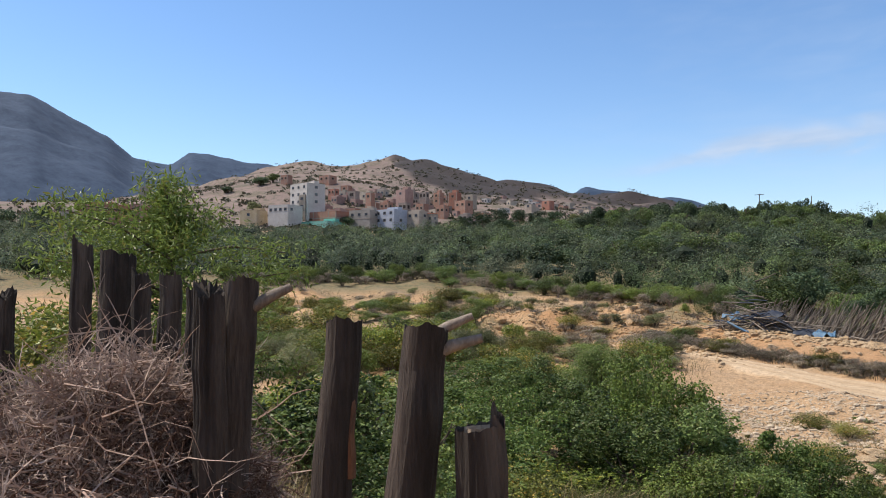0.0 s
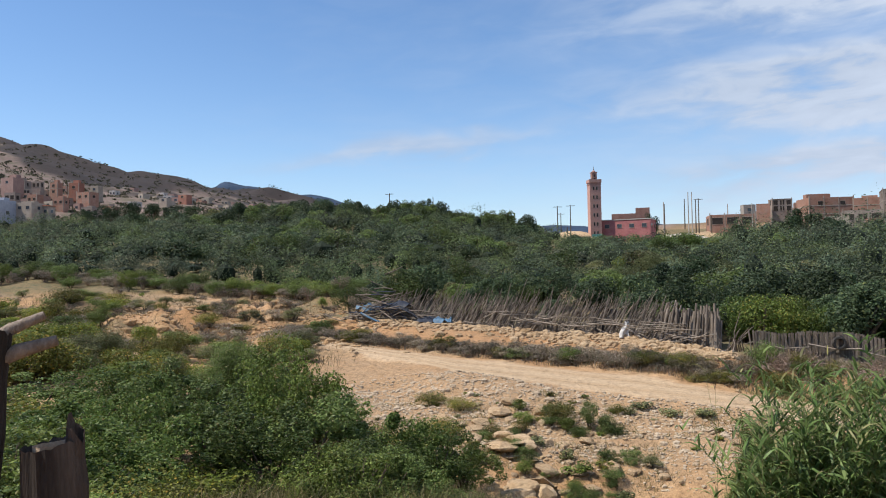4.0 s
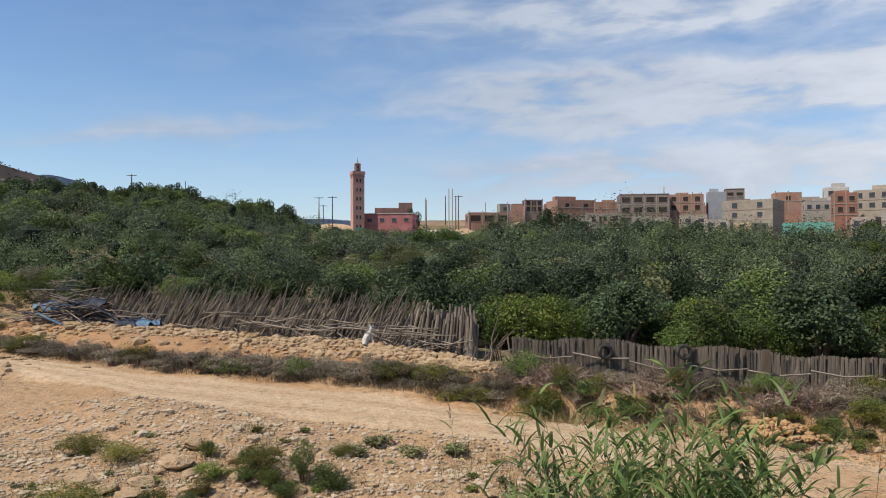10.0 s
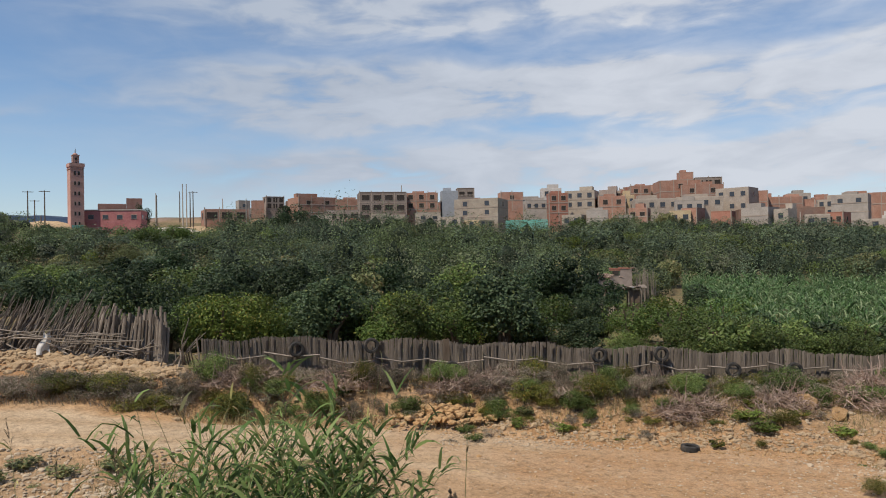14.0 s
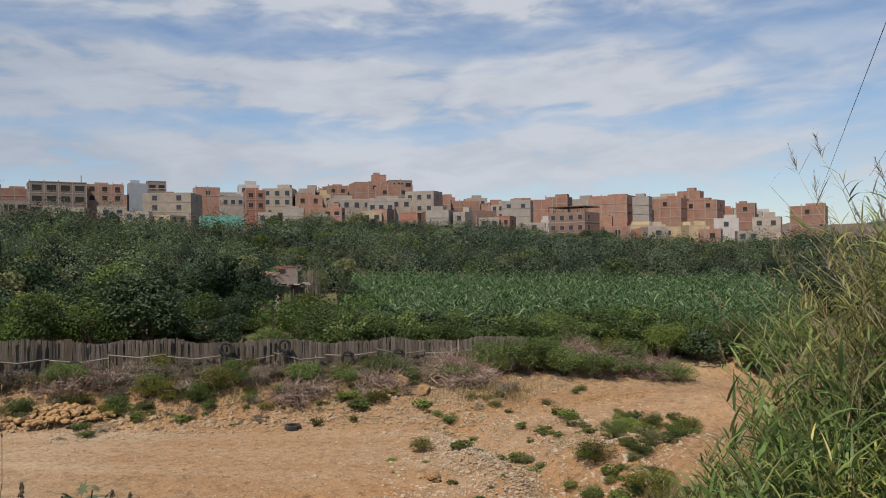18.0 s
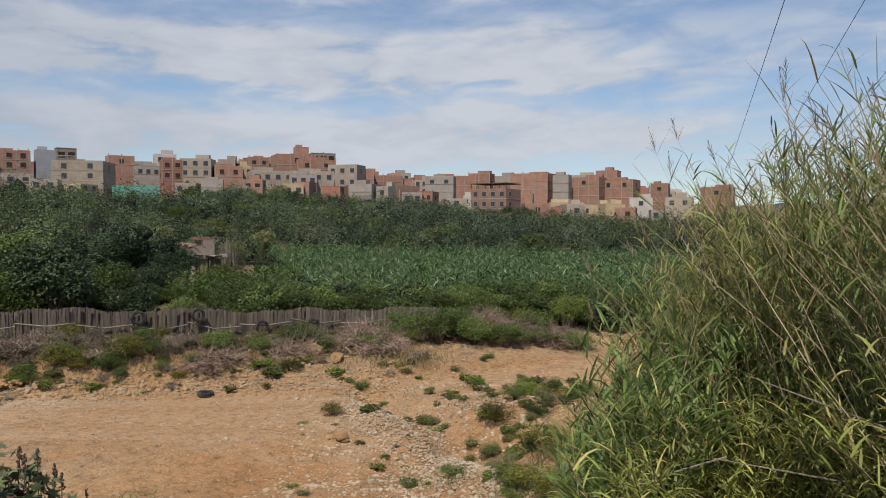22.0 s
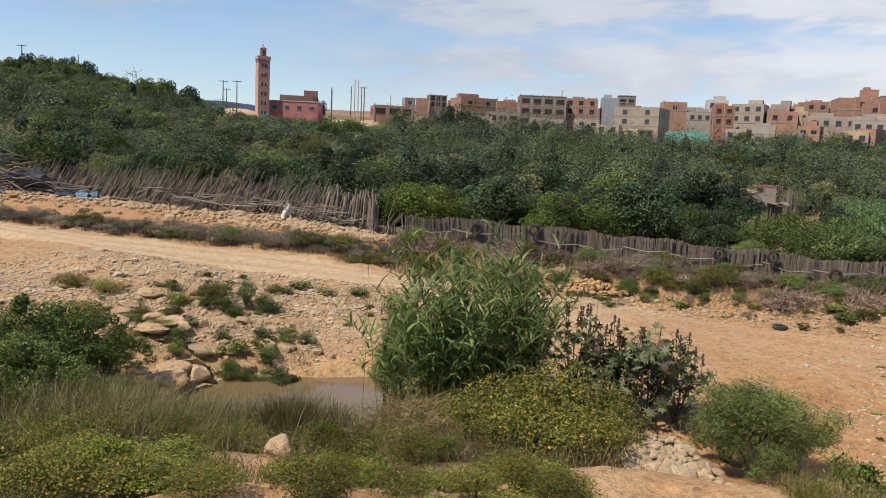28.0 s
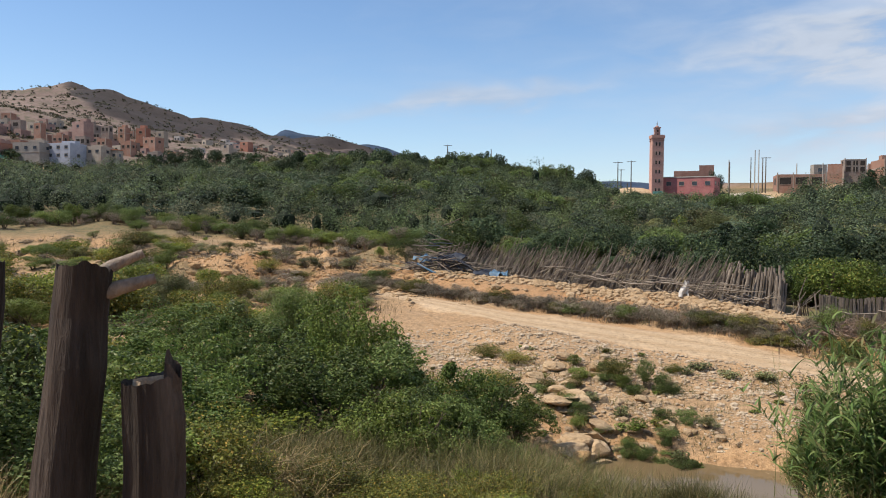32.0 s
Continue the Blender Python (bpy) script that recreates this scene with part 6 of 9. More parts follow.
for az, s in ((27.3, 0.35), (37.9, -0.3), (39.2, -0.25), (13.1, 0.12), (33.5, 0.2)):
    p0, p1 = fence_point(az, -0.75), fence_point(az + s, -0.1) + np.array([0, 0, 0.85])
    part("prop", Pile().add(*rods([p0 - np.array([0, 0, 0.1])], [p1], 0.045, 0.035, 6)).mesh("prop", M["rail"]), slat_fence, "pale leaning prop")

# ------------------------------------------------------------------ shed of boards and sheets among the trees
shed_at = Vector((74 * math.sin(radians(36.0)), 74 * math.cos(radians(36.0)), 6.9 + 74 * math.tan(radians(-3.4))))
shed = thing("shed", "ramshackle shed of boards, sheets and brick", "shed", Matrix.LocRotScale(shed_at, Euler((0, 0, radians(-36 + 8))), None))
gs = np.random.default_rng(66)
part("wall", box_mesh("wall", M["concrete"], (0.35, 1.35, 0.40, 0.58, -1.2, 3.05), (-2.3, -0.5, 0.42, 0.56, -1.2, 2.2), (-0.5, 0.35, 0.42, 0.56, -1.2, 2.55), (1.2, 1.35, 0.58, 2.4, -1.2, 2.5)), shed, "peeling plastered wall")
# dark panel on the wall, coloured like the shade inside a hole
part("doorway", box_mesh("doorway", M["opening"], (-0.28, 0.22, 0.36, 0.42, 2.58, 2.92)), shed, "small dark panel painted as a shaded hole")
for x in np.arange(-0.55, 1.3, 0.26):
    part("brick", box_mesh("brick", M["redbrick"], (x, x + 0.24, 0.36, 0.60, 3.06 + gs.normal() * 0.02, 3.20 + gs.normal() * 0.03)), shed)
part("lintel", box_mesh("lintel", M["redbrick"], (-0.5, 0.36, 0.38, 0.60, 2.94, 3.05)), shed)
# thatch of sticks on the lower roof, boards and sheets over the lean-to
tp0 = np.stack([gs.uniform(-2.5, -0.4, 160), gs.uniform(-0.3, 1.6, 160), 2.35 + gs.random(160) * 0.3], 1)
part("thatch", Pile().add(*rods(tp0, tp0 + np.stack([gs.normal(size=160) * 0.5, gs.normal(size=160) * 0.4, gs.normal(size=160) * 0.08], 1), 0.04, 0.02, 4)).mesh("thatch", M["twig"]), shed, "loose thatch of sticks")
for k in range(13):
    x, z = -1.7 + 3.9 * k / 13 + gs.normal() * 0.1, 1.42 + gs.random() * 0.26
    w, l = gs.uniform(0.35, 0.75), gs.uniform(1.1, 1.7)
    part("roof_board", box_mesh("roof_board", M[["stake", "slab", "woodpole", "concrete"][k % 4]], (-w / 2, w / 2, -l / 2, l / 2, -0.02, 0.02)), shed, "", Matrix.LocRotScale((x, -0.45 + gs.normal() * 0.15, z), Euler((gs.normal() * 0.10 - 0.06, gs.normal() * 0.10, gs.normal() * 0.3)), None))
part("tarpaulin", box_mesh("tarpaulin", M["cloth"], (0.25, 1.3, -1.25, -0.75, 1.58, 1.63)), shed, "white folded tarpaulin")
part("side_wall", box_mesh("side_wall", M["woodpole"], (-0.9, 1.7, -0.85, 0.38, -1.0, 1.32)), shed)
part("side_panel", box_mesh("side_panel", M["beige"], (-0.95, -0.45, -0.92, -0.86, -1.0, 1.25)), shed, "pale plank panel")
for x, w, m_ in ((0.25, 0.75, "grey_green"), (-0.25, 0.35, "woodpole"), (0.95, 0.5, "woodpole")):
    U, V = np.meshgrid(np.linspace(-1, 1, 9), np.linspace(0, 1, 7))
    I, J = np.meshgrid(np.arange(6), np.arange(8), indexing="ij")
    sf = np.stack([I * 9 + J, I * 9 + J + 1, (I + 1) * 9 + J + 1, (I + 1) * 9 + J], -1).reshape(-1, 4)
    part("hanging_sheet", mesh_from("hanging_sheet", np.stack([x + U * w * 0.5, -0.99 + 0.05 * np.sin(U * 7 + x) * (0.4 + V), 1.35 - V * 1.3 + 0 * U], -1).reshape(-1, 3), sf, M[m_], True), shed, "hanging cloth sheet")
for x in (-1.3, -0.4, 0.7, 1.75, 2.1):
    part("post", Pile().add(*rods([(x, -1.15, -1.2)], [(x + gs.normal() * 0.08, -1.1, 1.45)], 0.06, 0.05, 6)).mesh("post", M["stake"]), shed)
tr0 = np.array([math.cos(k * 0.5236) for k in range(13)]), np.array([math.sin(k * 0.5236) for k in range(13)])
part("hoop", Pile().add(*tube([(1.45 + 0.22 * c_, 0.3, 3.0 + 0.22 * s_) for c_, s_ in zip(*tr0)], 0.035, 5)).mesh("hoop", M["rail"], True), shed, "pale round hoop")
sp0 = np.stack([gs.uniform(1.6, 3.4, 46), gs.uniform(0.2, 1.2, 46), np.full(46, -1.0)], 1)
tagged(part("cane_screen", Pile().add(*rods(sp0, sp0 + np.stack([gs.normal(size=46) * 0.12, gs.normal(size=46) * 0.1, gs.uniform(2.6, 4.2, 46)], 1), 0.03, 0.015, 4)).mesh("cane_screen", M["rail"]), shed, "screen of dry canes"), label="screen of dry canes", kind="stuff")

# ------------------------------------------------------------------ reeds
def reed_bed(name, label, canes, seed, leaf_mat="reed", plume_share=0.0, lean=0.12, leaf_len=0.62, leaf_w=0.045, per=13, droop=(0.9, 2.4), cane_mat="cane"):
    """canes: array of x, y, z, height. One object of canes with leaves and plumes as parts."""
    global rng
    keep, rng = rng, np.random.default_rng(seed)
    n = len(canes)
    base = canes[:, :3] - np.array([0, 0, 0.1])
    h = canes[:, 3]
    way = unit(np.concatenate([rng.normal(size=(n, 2)) * lean, np.ones((n, 1))], 1) + (canes[:, 4:7] if canes.shape[1] > 4 else 0))
    mid = base + way * h[:, None] * 0.55
    sag = way + rng.normal(size=(n, 3)) * np.array([0.3, 0.3, 0.1]) - np.array([0, 0, 0.12])
    tip = mid + unit(sag) * h[:, None] * 0.45
    ob = thing(name, label, "reeds")
    thick = 0.008 if cane_mat == "dry_cane" else 0.010
    cane = Pile().add(*rods(base, mid, thick, thick * 0.75, 4)).add(*rods(mid, tip, thick * 0.75, thick * 0.3, 4))
    tagged(part("cane_thicket", cane.mesh("cane_thicket", M[cane_mat]), ob), kind="stuff")
    pick = np.repeat(np.arange(n), per)
    s = np.tile(np.linspace(0.18, 0.99, per), n) + rng.normal(size=n * per) * 0.03
    s = np.clip(s, 0.08, 1)[:, None]
    p = np.where(s < 0.55, base[pick] + (mid - base)[pick] * s / 0.55, mid[pick] + (tip - mid)[pick] * (s - 0.55) / 0.45)
    a = rng.uniform(0, 6.28, n * per)
    out = np.stack([np.cos(a), np.sin(a), np.full(n * per, 0.9) + rng.normal(size=n * per) * 0.3], 1)
    ln = leaf_len * rng.uniform(0.6, 1.25, n * per) * (1.1 - 0.4 * s[:, 0])
    part("foliage", mesh_from("foliage", *blades(p, unit(out + way[pick] * 0.5), ln, leaf_w * rng.uniform(0.7, 1.2, n * per), rng.uniform(*droop, n * per), 4), M[leaf_mat]), ob)
    if plume_share:
        k = np.where(rng.random(n) < plume_share)[0]
        m = len(k) * 26
        pk = np.repeat(k, 26)
        t = rng.random(m)[:, None]
        pp = tip[pk] + way[pk] * t * 0.45
        tagged(part("plume_haze", mesh_from("plume_haze", *blades(pp, unit(way[pk] + rng.normal(size=(m, 3)) * 0.28), 0.22 * (1.1 - t[:, 0]), 0.012, 0.5, 2), M["plume"]), ob, "feathery dry plumes"), label="feathery dry plumes", kind="stuff")
    rng = keep
    return ob


def scatter(az0, az1, r0, r1, n, seed):
    g = np.random.default_rng(seed)
    a, r = g.uniform(az0, az1, n) + g.normal(size=n) * min(2.5, (az1 - az0) * 0.12), g.uniform(r0, r1, n) + g.normal(size=n) * (r1 - r0) * 0.06
    return a, r, np.stack([r * np.sin(np.radians(a)), r * np.cos(np.radians(a)), ground_at(a, r)], 1)


# clump beside the pond
g = np.random.default_rng(70)
n = 250
cx, cy = 21.6 * math.sin(radians(15.5)), 21.6 * math.cos(radians(15.5))
a, s = g.uniform(0, 6.28, n), np.sqrt(g.random(n))
x, y = cx + np.cos(a) * s * 2.0, cy + np.sin(a) * s * 1.25
hh = (5.35 - 1.5 * s ** 2) * g.uniform(0.55, 1.10, n)
az_, r_ = np.degrees(np.arctan2(x, y)), np.hypot(x, y)
lean_out = np.stack([np.cos(a) * s * 0.22, np.sin(a) * s * 0.22, 0 * a], 1)
reed_bed("reed_clump", "tall green giant reeds in a dense clump by the pond", np.concatenate([np.stack([x, y, ground_at(az_, r_), hh], 1), lean_out], 1), 71, "reed_pond", per=24, leaf_len=0.88, leaf_w=0.080, droop=(0.8, 2.3))
x, y = cx + g.normal(size=14) * 1.6 - 0.6, cy + g.normal(size=14) * 0.7
az_, r_ = np.degrees(np.arctan2(x, y)), np.hypot(x, y)
reed_bed("reed_clump", "few tall dry reed stalks with thin plumes", np.stack([x, y, ground_at(az_, r_), g.uniform(4.6, 5.6, 14)], 1), 72, "reed_dry", plume_share=0.5, per=9)

# great stand on the bank by the path
def stand_edge(a):
    """Near edge of the stand: it draws back behind a mound of bare earth."""
    return np.interp(a, [61, 65, 66.5, 73.0, 75.5, 86], [14.6, 14.0, 16.0, 16.0, 12.4, 11.4])


n = 980
a = 61.5 + 24 * g.random(n) ** 0.9
r = stand_edge(a) + g.random(n) * (20.0 - stand_edge(a))
top = np.interp(a, [61, 64, 66, 69.5, 72, 76, 86], [3.0, 3.7, 4.5, 6.2, 7.5, 8.0, 8.1]) + g.normal(size=n) * 0.45
z = ground_at(a, r)
k = g.random(n)
lean = np.stack([-0.34 * np.cos(np.radians(a)) * k, 0.34 * np.sin(np.radians(a)) * k, np.zeros(n)], 1)
reed_bed("reed_stand", "great stand of tall green and yellow reeds", np.concatenate([np.stack([a * 0 + r * np.sin(np.radians(a)), r * np.cos(np.radians(a)), z, np.maximum(top - z, 1.2)], 1), lean], 1), 73, "reed", plume_share=0.04, per=32, leaf_len=0.50, leaf_w=0.031, droop=(0.6, 2.0))
n = 230
a = 66.5 + 19 * g.random(n)
r = stand_edge(a) + g.uniform(-0.3, 2.2, n)
top = np.interp(a, [61, 64, 66, 69.5, 72, 76, 86], [3.0, 3.9, 4.9, 6.6, 7.7, 8.2, 8.3]) + g.normal(size=n) * 0.5
z = ground_at(a, r)
k = g.random(n) ** 1.5
lean = np.stack([-0.55 * np.cos(np.radians(a)) * k, 0.55 * np.sin(np.radians(a)) * k, np.zeros(n)], 1)
reed_bed("reed_stand", "dry straw-coloured reeds leaning out of the stand", np.concatenate([np.stack([r * np.sin(np.radians(a)), r * np.cos(np.radians(a)), z, np.maximum(top - z, 1.5)], 1), lean], 1), 74, "reed_dry", plume_share=0.25, per=9, leaf_len=0.6, leaf_w=0.018, droop=(0.2, 1.2), cane_mat="dry_cane")
# broad-leaved green reeds at the near end of the stand
n = 430
a = 60.6 + 9.6 * g.random(n)
r = stand_edge(a) + g.uniform(0.2, 4.2, n)
reed_bed("reed_stand", "dark green broad-leaved reeds at the end of the stand", np.stack([r * np.sin(np.radians(a)), r * np.cos(np.radians(a)), ground_at(a, r), np.interp(a, [60, 64, 70], [1.3, 2.7, 3.9]) * g.uniform(0.6, 1.15, n)], 1), 76, "reed_pond", per=15, leaf_len=0.72, leaf_w=0.058, droop=(0.5, 1.7))
# low drooping apron along the front of the stand
n = 380
a = 62.5 + 24 * g.random(n)
r = stand_edge(a) + g.uniform(-0.9, 1.2, n)
k = g.random(n)
lean = np.stack([-0.5 * np.cos(np.radians(a)) * k - 0.35 * np.sin(np.radians(a)), 0.5 * np.sin(np.radians(a)) * k - 0.35 * np.cos(np.radians(a)), np.zeros(n)], 1)
reed_bed("reed_stand", "short drooping reeds along the foot of the stand", np.concatenate([np.stack([r * np.sin(np.radians(a)), r * np.cos(np.radians(a)), ground_at(a, r), g.uniform(0.9, 2.7, n)], 1), lean], 1), 75, "reed_low", per=20, leaf_len=0.52, leaf_w=0.034, droop=(0.8, 2.4))
# leaning bare canes at the foot
n = 13
a, r = g.uniform(64, 82, n), g.uniform(13.2, 15.0, n)
p0 = np.stack([r * np.sin(np.radians(a)), r * np.cos(np.radians(a)), ground_at(a, r) + g.uniform(0.1, 2.2, n)], 1)
d = np.stack([-np.cos(np.radians(a)), np.sin(np.radians(a)), g.normal(size=n) * 0.25], 1) + g.normal(size=(n, 3)) * 0.2
p1 = p0 + d * g.uniform(0.7, 1.9, n)[:, None]
thing("fallen_canes", "pale fallen canes across the foot of the reeds", "canes", kind="stuff", me=Pile().add(*rods(p0, p1, 0.012, 0.005, 5)).mesh("fallen_canes", M["rail"]))
# low leafy fringe of the stand
for az, r, rad, h in ((61.5, 16.5, 0.6, 0.9), (62.5, 14.6, 0.6, 0.7), (66.5, 13.4, 0.6, 0.7), (75, 13.4, 0.9, 1.0)):
    plant(TAMARISK if rng.random() < 0.6 else OLIVE, az, r, rad, h, label="leafy shrub at the foot of the reeds", name="fringe_shrub")

# ------------------------------------------------------------------ plants by the path and pond
for az, r, rad, h, v in ((18.8, 16.8, 1.5, 2.5, 0), (22.8, 17.0, 1.7, 2.9, 1), (26.2, 17.2, 1.1, 2.3, 0), (15.6, 17.4, 1.0, 1.6, 1), (20.5, 15.2, 1.4, 1.7, 0), (24.2, 15.4, 1.2, 1.6, 1), (16.8, 14.6, 1.0, 1.2, 1), (12.5, 14.5, 0.9, 1.1, 0), (9.5, 15.6, 0.8, 1.0, 1)):
    plant(OLIVE, az, r, rad, h, v, "olive-green shrub with yellowing leaves by the wall")
for az, r, rad, h, v in ((34.7, 18.8, 1.15, 2.6, 0), (38.6, 19.0, 1.25, 2.6, 0), (36.8, 18.0, 1.2, 2.1, 0)):
    plant(TAMARISK, az, r, rad * 1.3, h * 1.15, v)
for az, r, rad, h, v in ((43.2, 17.2, 0.65, 1.7, 0), (44.6, 16.8, 0.75, 1.3, 1), (41.9, 16.8, 0.55, 1.0, 0)):
    plant(LEAFY, az, r, rad, h, v)


plant(TAMARISK, 9.9, 23.4, 0.75, 5.2, 1, "tall slender feathery shrub beside the reeds")
plant(TAMARISK, 9.2, 23.0, 0.6, 3.4, 2, "tall slender feathery shrub beside the reeds")


def castor_leaf_mesh(c, nrm, size, g):
    """Seven-lobed leaves, flat and slightly cupped."""
    n = len(c)
    nrm = unit(nrm)
    a = unit(np.cross(nrm, g.normal(size=(n, 3))))
    b = np.cross(nrm, a)
    ang = np.arange(14) * 2 * np.pi / 14
    rad = np.where(np.arange(14) % 2 == 0, 1.0, 0.42)
    v = c[:, None] + (np.cos(ang) * rad)[None, :, None] * a[:, None] * size[:, None, None] + (np.sin(ang) * rad)[None, :, None] * b[:, None] * size[:, None, None] - nrm[:, None] * (rad * 0.14)[None, :, None] * size[:, None, None]
    v = np.concatenate([v, c[:, None]], 1)
    k = np.arange(14)
    f = np.stack([k, (k + 1) % 14, np.full(14, 14)], 1)
    return v.reshape(-1, 3), (np.arange(n)[:, None, None] * 15 + f[None]).reshape(-1, 3)


def castor(az, r, rad, h, seed, n=330):
    g = np.random.default_rng(seed)
    ob = thing("castor_bush", "castor oil bush with dark lobed leaves and seed heads", "bush", Matrix.Translation(spot(az, r)))
    c = unit(g.normal(size=(n, 3)) + np.array([0, 0, 0.5])) * np.array([rad, rad, h * 0.52]) * g.uniform(0.45, 1.12, (n, 1)) * (1 + 0.25 * np.sin(np.arange(n)[:, None] * 2.4)) + np.array([0, 0, h * 0.5])
    part("foliage", mesh_from("foliage", *castor_leaf_mesh(c, g.normal(size=(n, 3)) * 0.6 + np.array([0, 0, 0.8]), g.uniform(0.11, 0.24, n), g), M["castor"]), ob)
    st = Pile()
    for k in range(9):
        e = c[k] * np.array([0.8, 0.8, 1.0])
        st.add(*tube([(0, 0, -0.2), e * 0.5 + np.array([0, 0, 0.15]), e], [0.035, 0.025, 0.012], 5))
    part("woody_base", st.mesh("woody_base", M["bark"], True), ob)
    for k in range(7):
        e = np.array([g.uniform(-0.6, 0.6) * rad, g.uniform(-0.6, 0.6) * rad, h * g.uniform(0.95, 1.10)])
        sp = Pile().add(*rods([e - np.array([0, 0, 0.4])], [e + np.array([0, 0, 0.2])], 0.012, 0.008, 4))
        m = 26
        t = g.random(m)[:, None]
        off = unit(g.normal(size=(m, 3))) * 0.05 * (1.2 - t)
        for q in e + np.array([0, 0, -0.08]) + t * np.array([0, 0, 0.3]) + off:
            sp.add(ICO1[0] * 0.024 + q, ICO1[1])
        part("seed_head", sp.mesh("seed_head", M["bark"]), ob, "reddish brown seed head")


castor(26.0, 20.8, 1.15, 2.5, 80)
castor(29.2, 20.6, 1.2, 2.3, 81)
castor(31.2, 20.9, 0.85, 1.8, 82, 120)
castor(23.6, 21.4, 0.9, 2.7, 83, 110)

# river bank shrubs, near to far
BANK = [(ROUND, -52, 11, 1.3, 2.1), (DARKB, -48.5, 12.5, 1.4, 2.3), (ROUND, -45, 12, 1.2, 1.7), (YELLOW, -50, 16, 1.7, 2.5), (ROUND, -46, 16.5, 1.8, 2.6), (DARKB, -42.5, 15, 1.5, 2.2),
        (ROUND, -41, 19, 1.8, 2.8), (ROUND, -38, 17, 1.4, 1.9), (DARKB, -36.5, 21, 1.6, 2.8), (YELLOW, -38.8, 25, 2.0, 3.0), (ROUND, -34, 24, 1.8, 2.7), (DARKB, -32.4, 25.5, 1.3, 3.6),
        (ROUND, -31.5, 20, 1.6, 2.0), (ROUND, -28.5, 24, 2.0, 2.7), (TAMARISK, -27.6, 33, 1.7, 3.4), (TAMARISK, -26.4, 34.5, 1.3, 2.5), (LUMPY, -24.0, 31.5, 1.3, 2.6), (DARKB, -24.0, 28, 1.7, 3.6), (ROUND, -25.5, 22, 1.7, 2.1), (ROUND, -22, 25, 1.9, 2.7),
        (DARKB, -21.5, 20.5, 1.4, 1.8), (ROUND, -19.5, 27, 1.6, 2.2), (ROUND, -18.5, 22.5, 1.5, 2.1), (DARKB, -16.8, 21, 1.4, 2.7), (DARKB, -18.8, 19.4, 1.3, 2.7), (OLIVE, -15.0, 22.5, 1.2, 2.0), (OLIVE, -16.0, 27, 1.3, 1.7), (ROUND, -13.5, 26.5, 1.1, 1.3),
        (OLIVE, -12.5, 29.5, 1.1, 1.2), (YELLOW, -44, 26, 2.2, 3.0), (ROUND, -48, 24, 2.2, 3.2), (YELLOW, -41.0, 42, 2.2, 3.4), (YELLOW, -45.5, 46, 2.2, 3.0), (ROUND, -33, 30, 1.9, 2.6), (ROUND, -29.5, 30, 1.8, 2.3), (DARKB, -46, 10.5, 1.0, 1.5), (ROUND, -43, 10.8, 1.0, 1.3), (ROUND, -39.5, 12, 1.1, 1.5), (OLIVE, -36, 12.5, 1.0, 1.2), (ROUND, -50, 20, 1.8, 2.4), (ROUND, -44, 21, 1.9, 2.6), (ROUND, -37, 27, 1.8, 2.5), (YELLOW, -34.5, 36, 1.8, 2.2), (ROUND, -21, 30, 1.4, 1.8), (FEATHER, -37.5, 46, 1.8, 2.2), (FEATHER, -31, 52, 1.6, 1.8),
        (YELLOW, -53, 24, 2.0, 2.8), (ROUND, -57, 20, 1.7, 2.3), (OLIVE, -64.5, 12.5, 1.5, 2.9), (YELLOW, -67.8, 12, 1.6, 2.7), (OLIVE, -70.5, 11, 1.5, 2.5), (ROUND, -61, 13, 1.2, 2.4), (ROUND, -59.5, 10.2, 0.9, 1.6),
        (DARKB, -36, 31, 1.8, 2.4), (ROUND, -40, 31, 2.0, 2.8), (FEATHER, -49.5, 35, 1.8, 2.6), (YELLOW, -47.5, 58, 2.6, 3.0), (YELLOW, -39.5, 60, 2.2, 2.6), (OLIVE, -52, 52, 2.4, 3.0), (DARKB, -56, 40, 2.2, 3.2), (ROUND, -60, 34, 2.2, 3.4), (ROUND, -64, 28, 2.2, 3.4)]
for k, (kind, az, r, rad, h) in enumerate(BANK):
    if kind is ROUND and k % 3 == 0:
        kind = (DARKB, YELLOW, DARKB)[(k // 3) % 3]
    if kind in (ROUND, DARKB) and r > 14:
        kind, rad = BUSHY, rad * 1.12
    plant(kind, az, r, rad * 1.15, h * 1.18 * rng.uniform(0.75, 1.2), group="shrubs on the bank")
for kind, az, r, rad, h in ((TAMARISK, -27.8, 33, 1.5, 4.5), (BUSHY, -24.2, 30, 1.5, 3.7), (BUSHY, -26.2, 27, 1.7, 3.0), (DARKB, -33.0, 25, 1.3, 3.4), (BUSHY, -16.9, 20.5, 1.5, 2.9), (BUSHY, -14.4, 21.5, 1.2, 2.2), (BUSHY, -19.5, 19.5, 1.5, 2.6), (BUSHY, -15.2, 23.4, 1.9, 3.5), (BUSHY, -12.8, 23.8, 1.6, 2.7), (BUSHY, -10.8, 24.2, 1.3, 1.9), (BUSHY, -12.2, 21.4, 1.4, 1.7), (DARKB, -13.8, 20.2, 1.4, 1.8)):
    plant(kind, az, r, rad, h, group="shrubs on the bank")
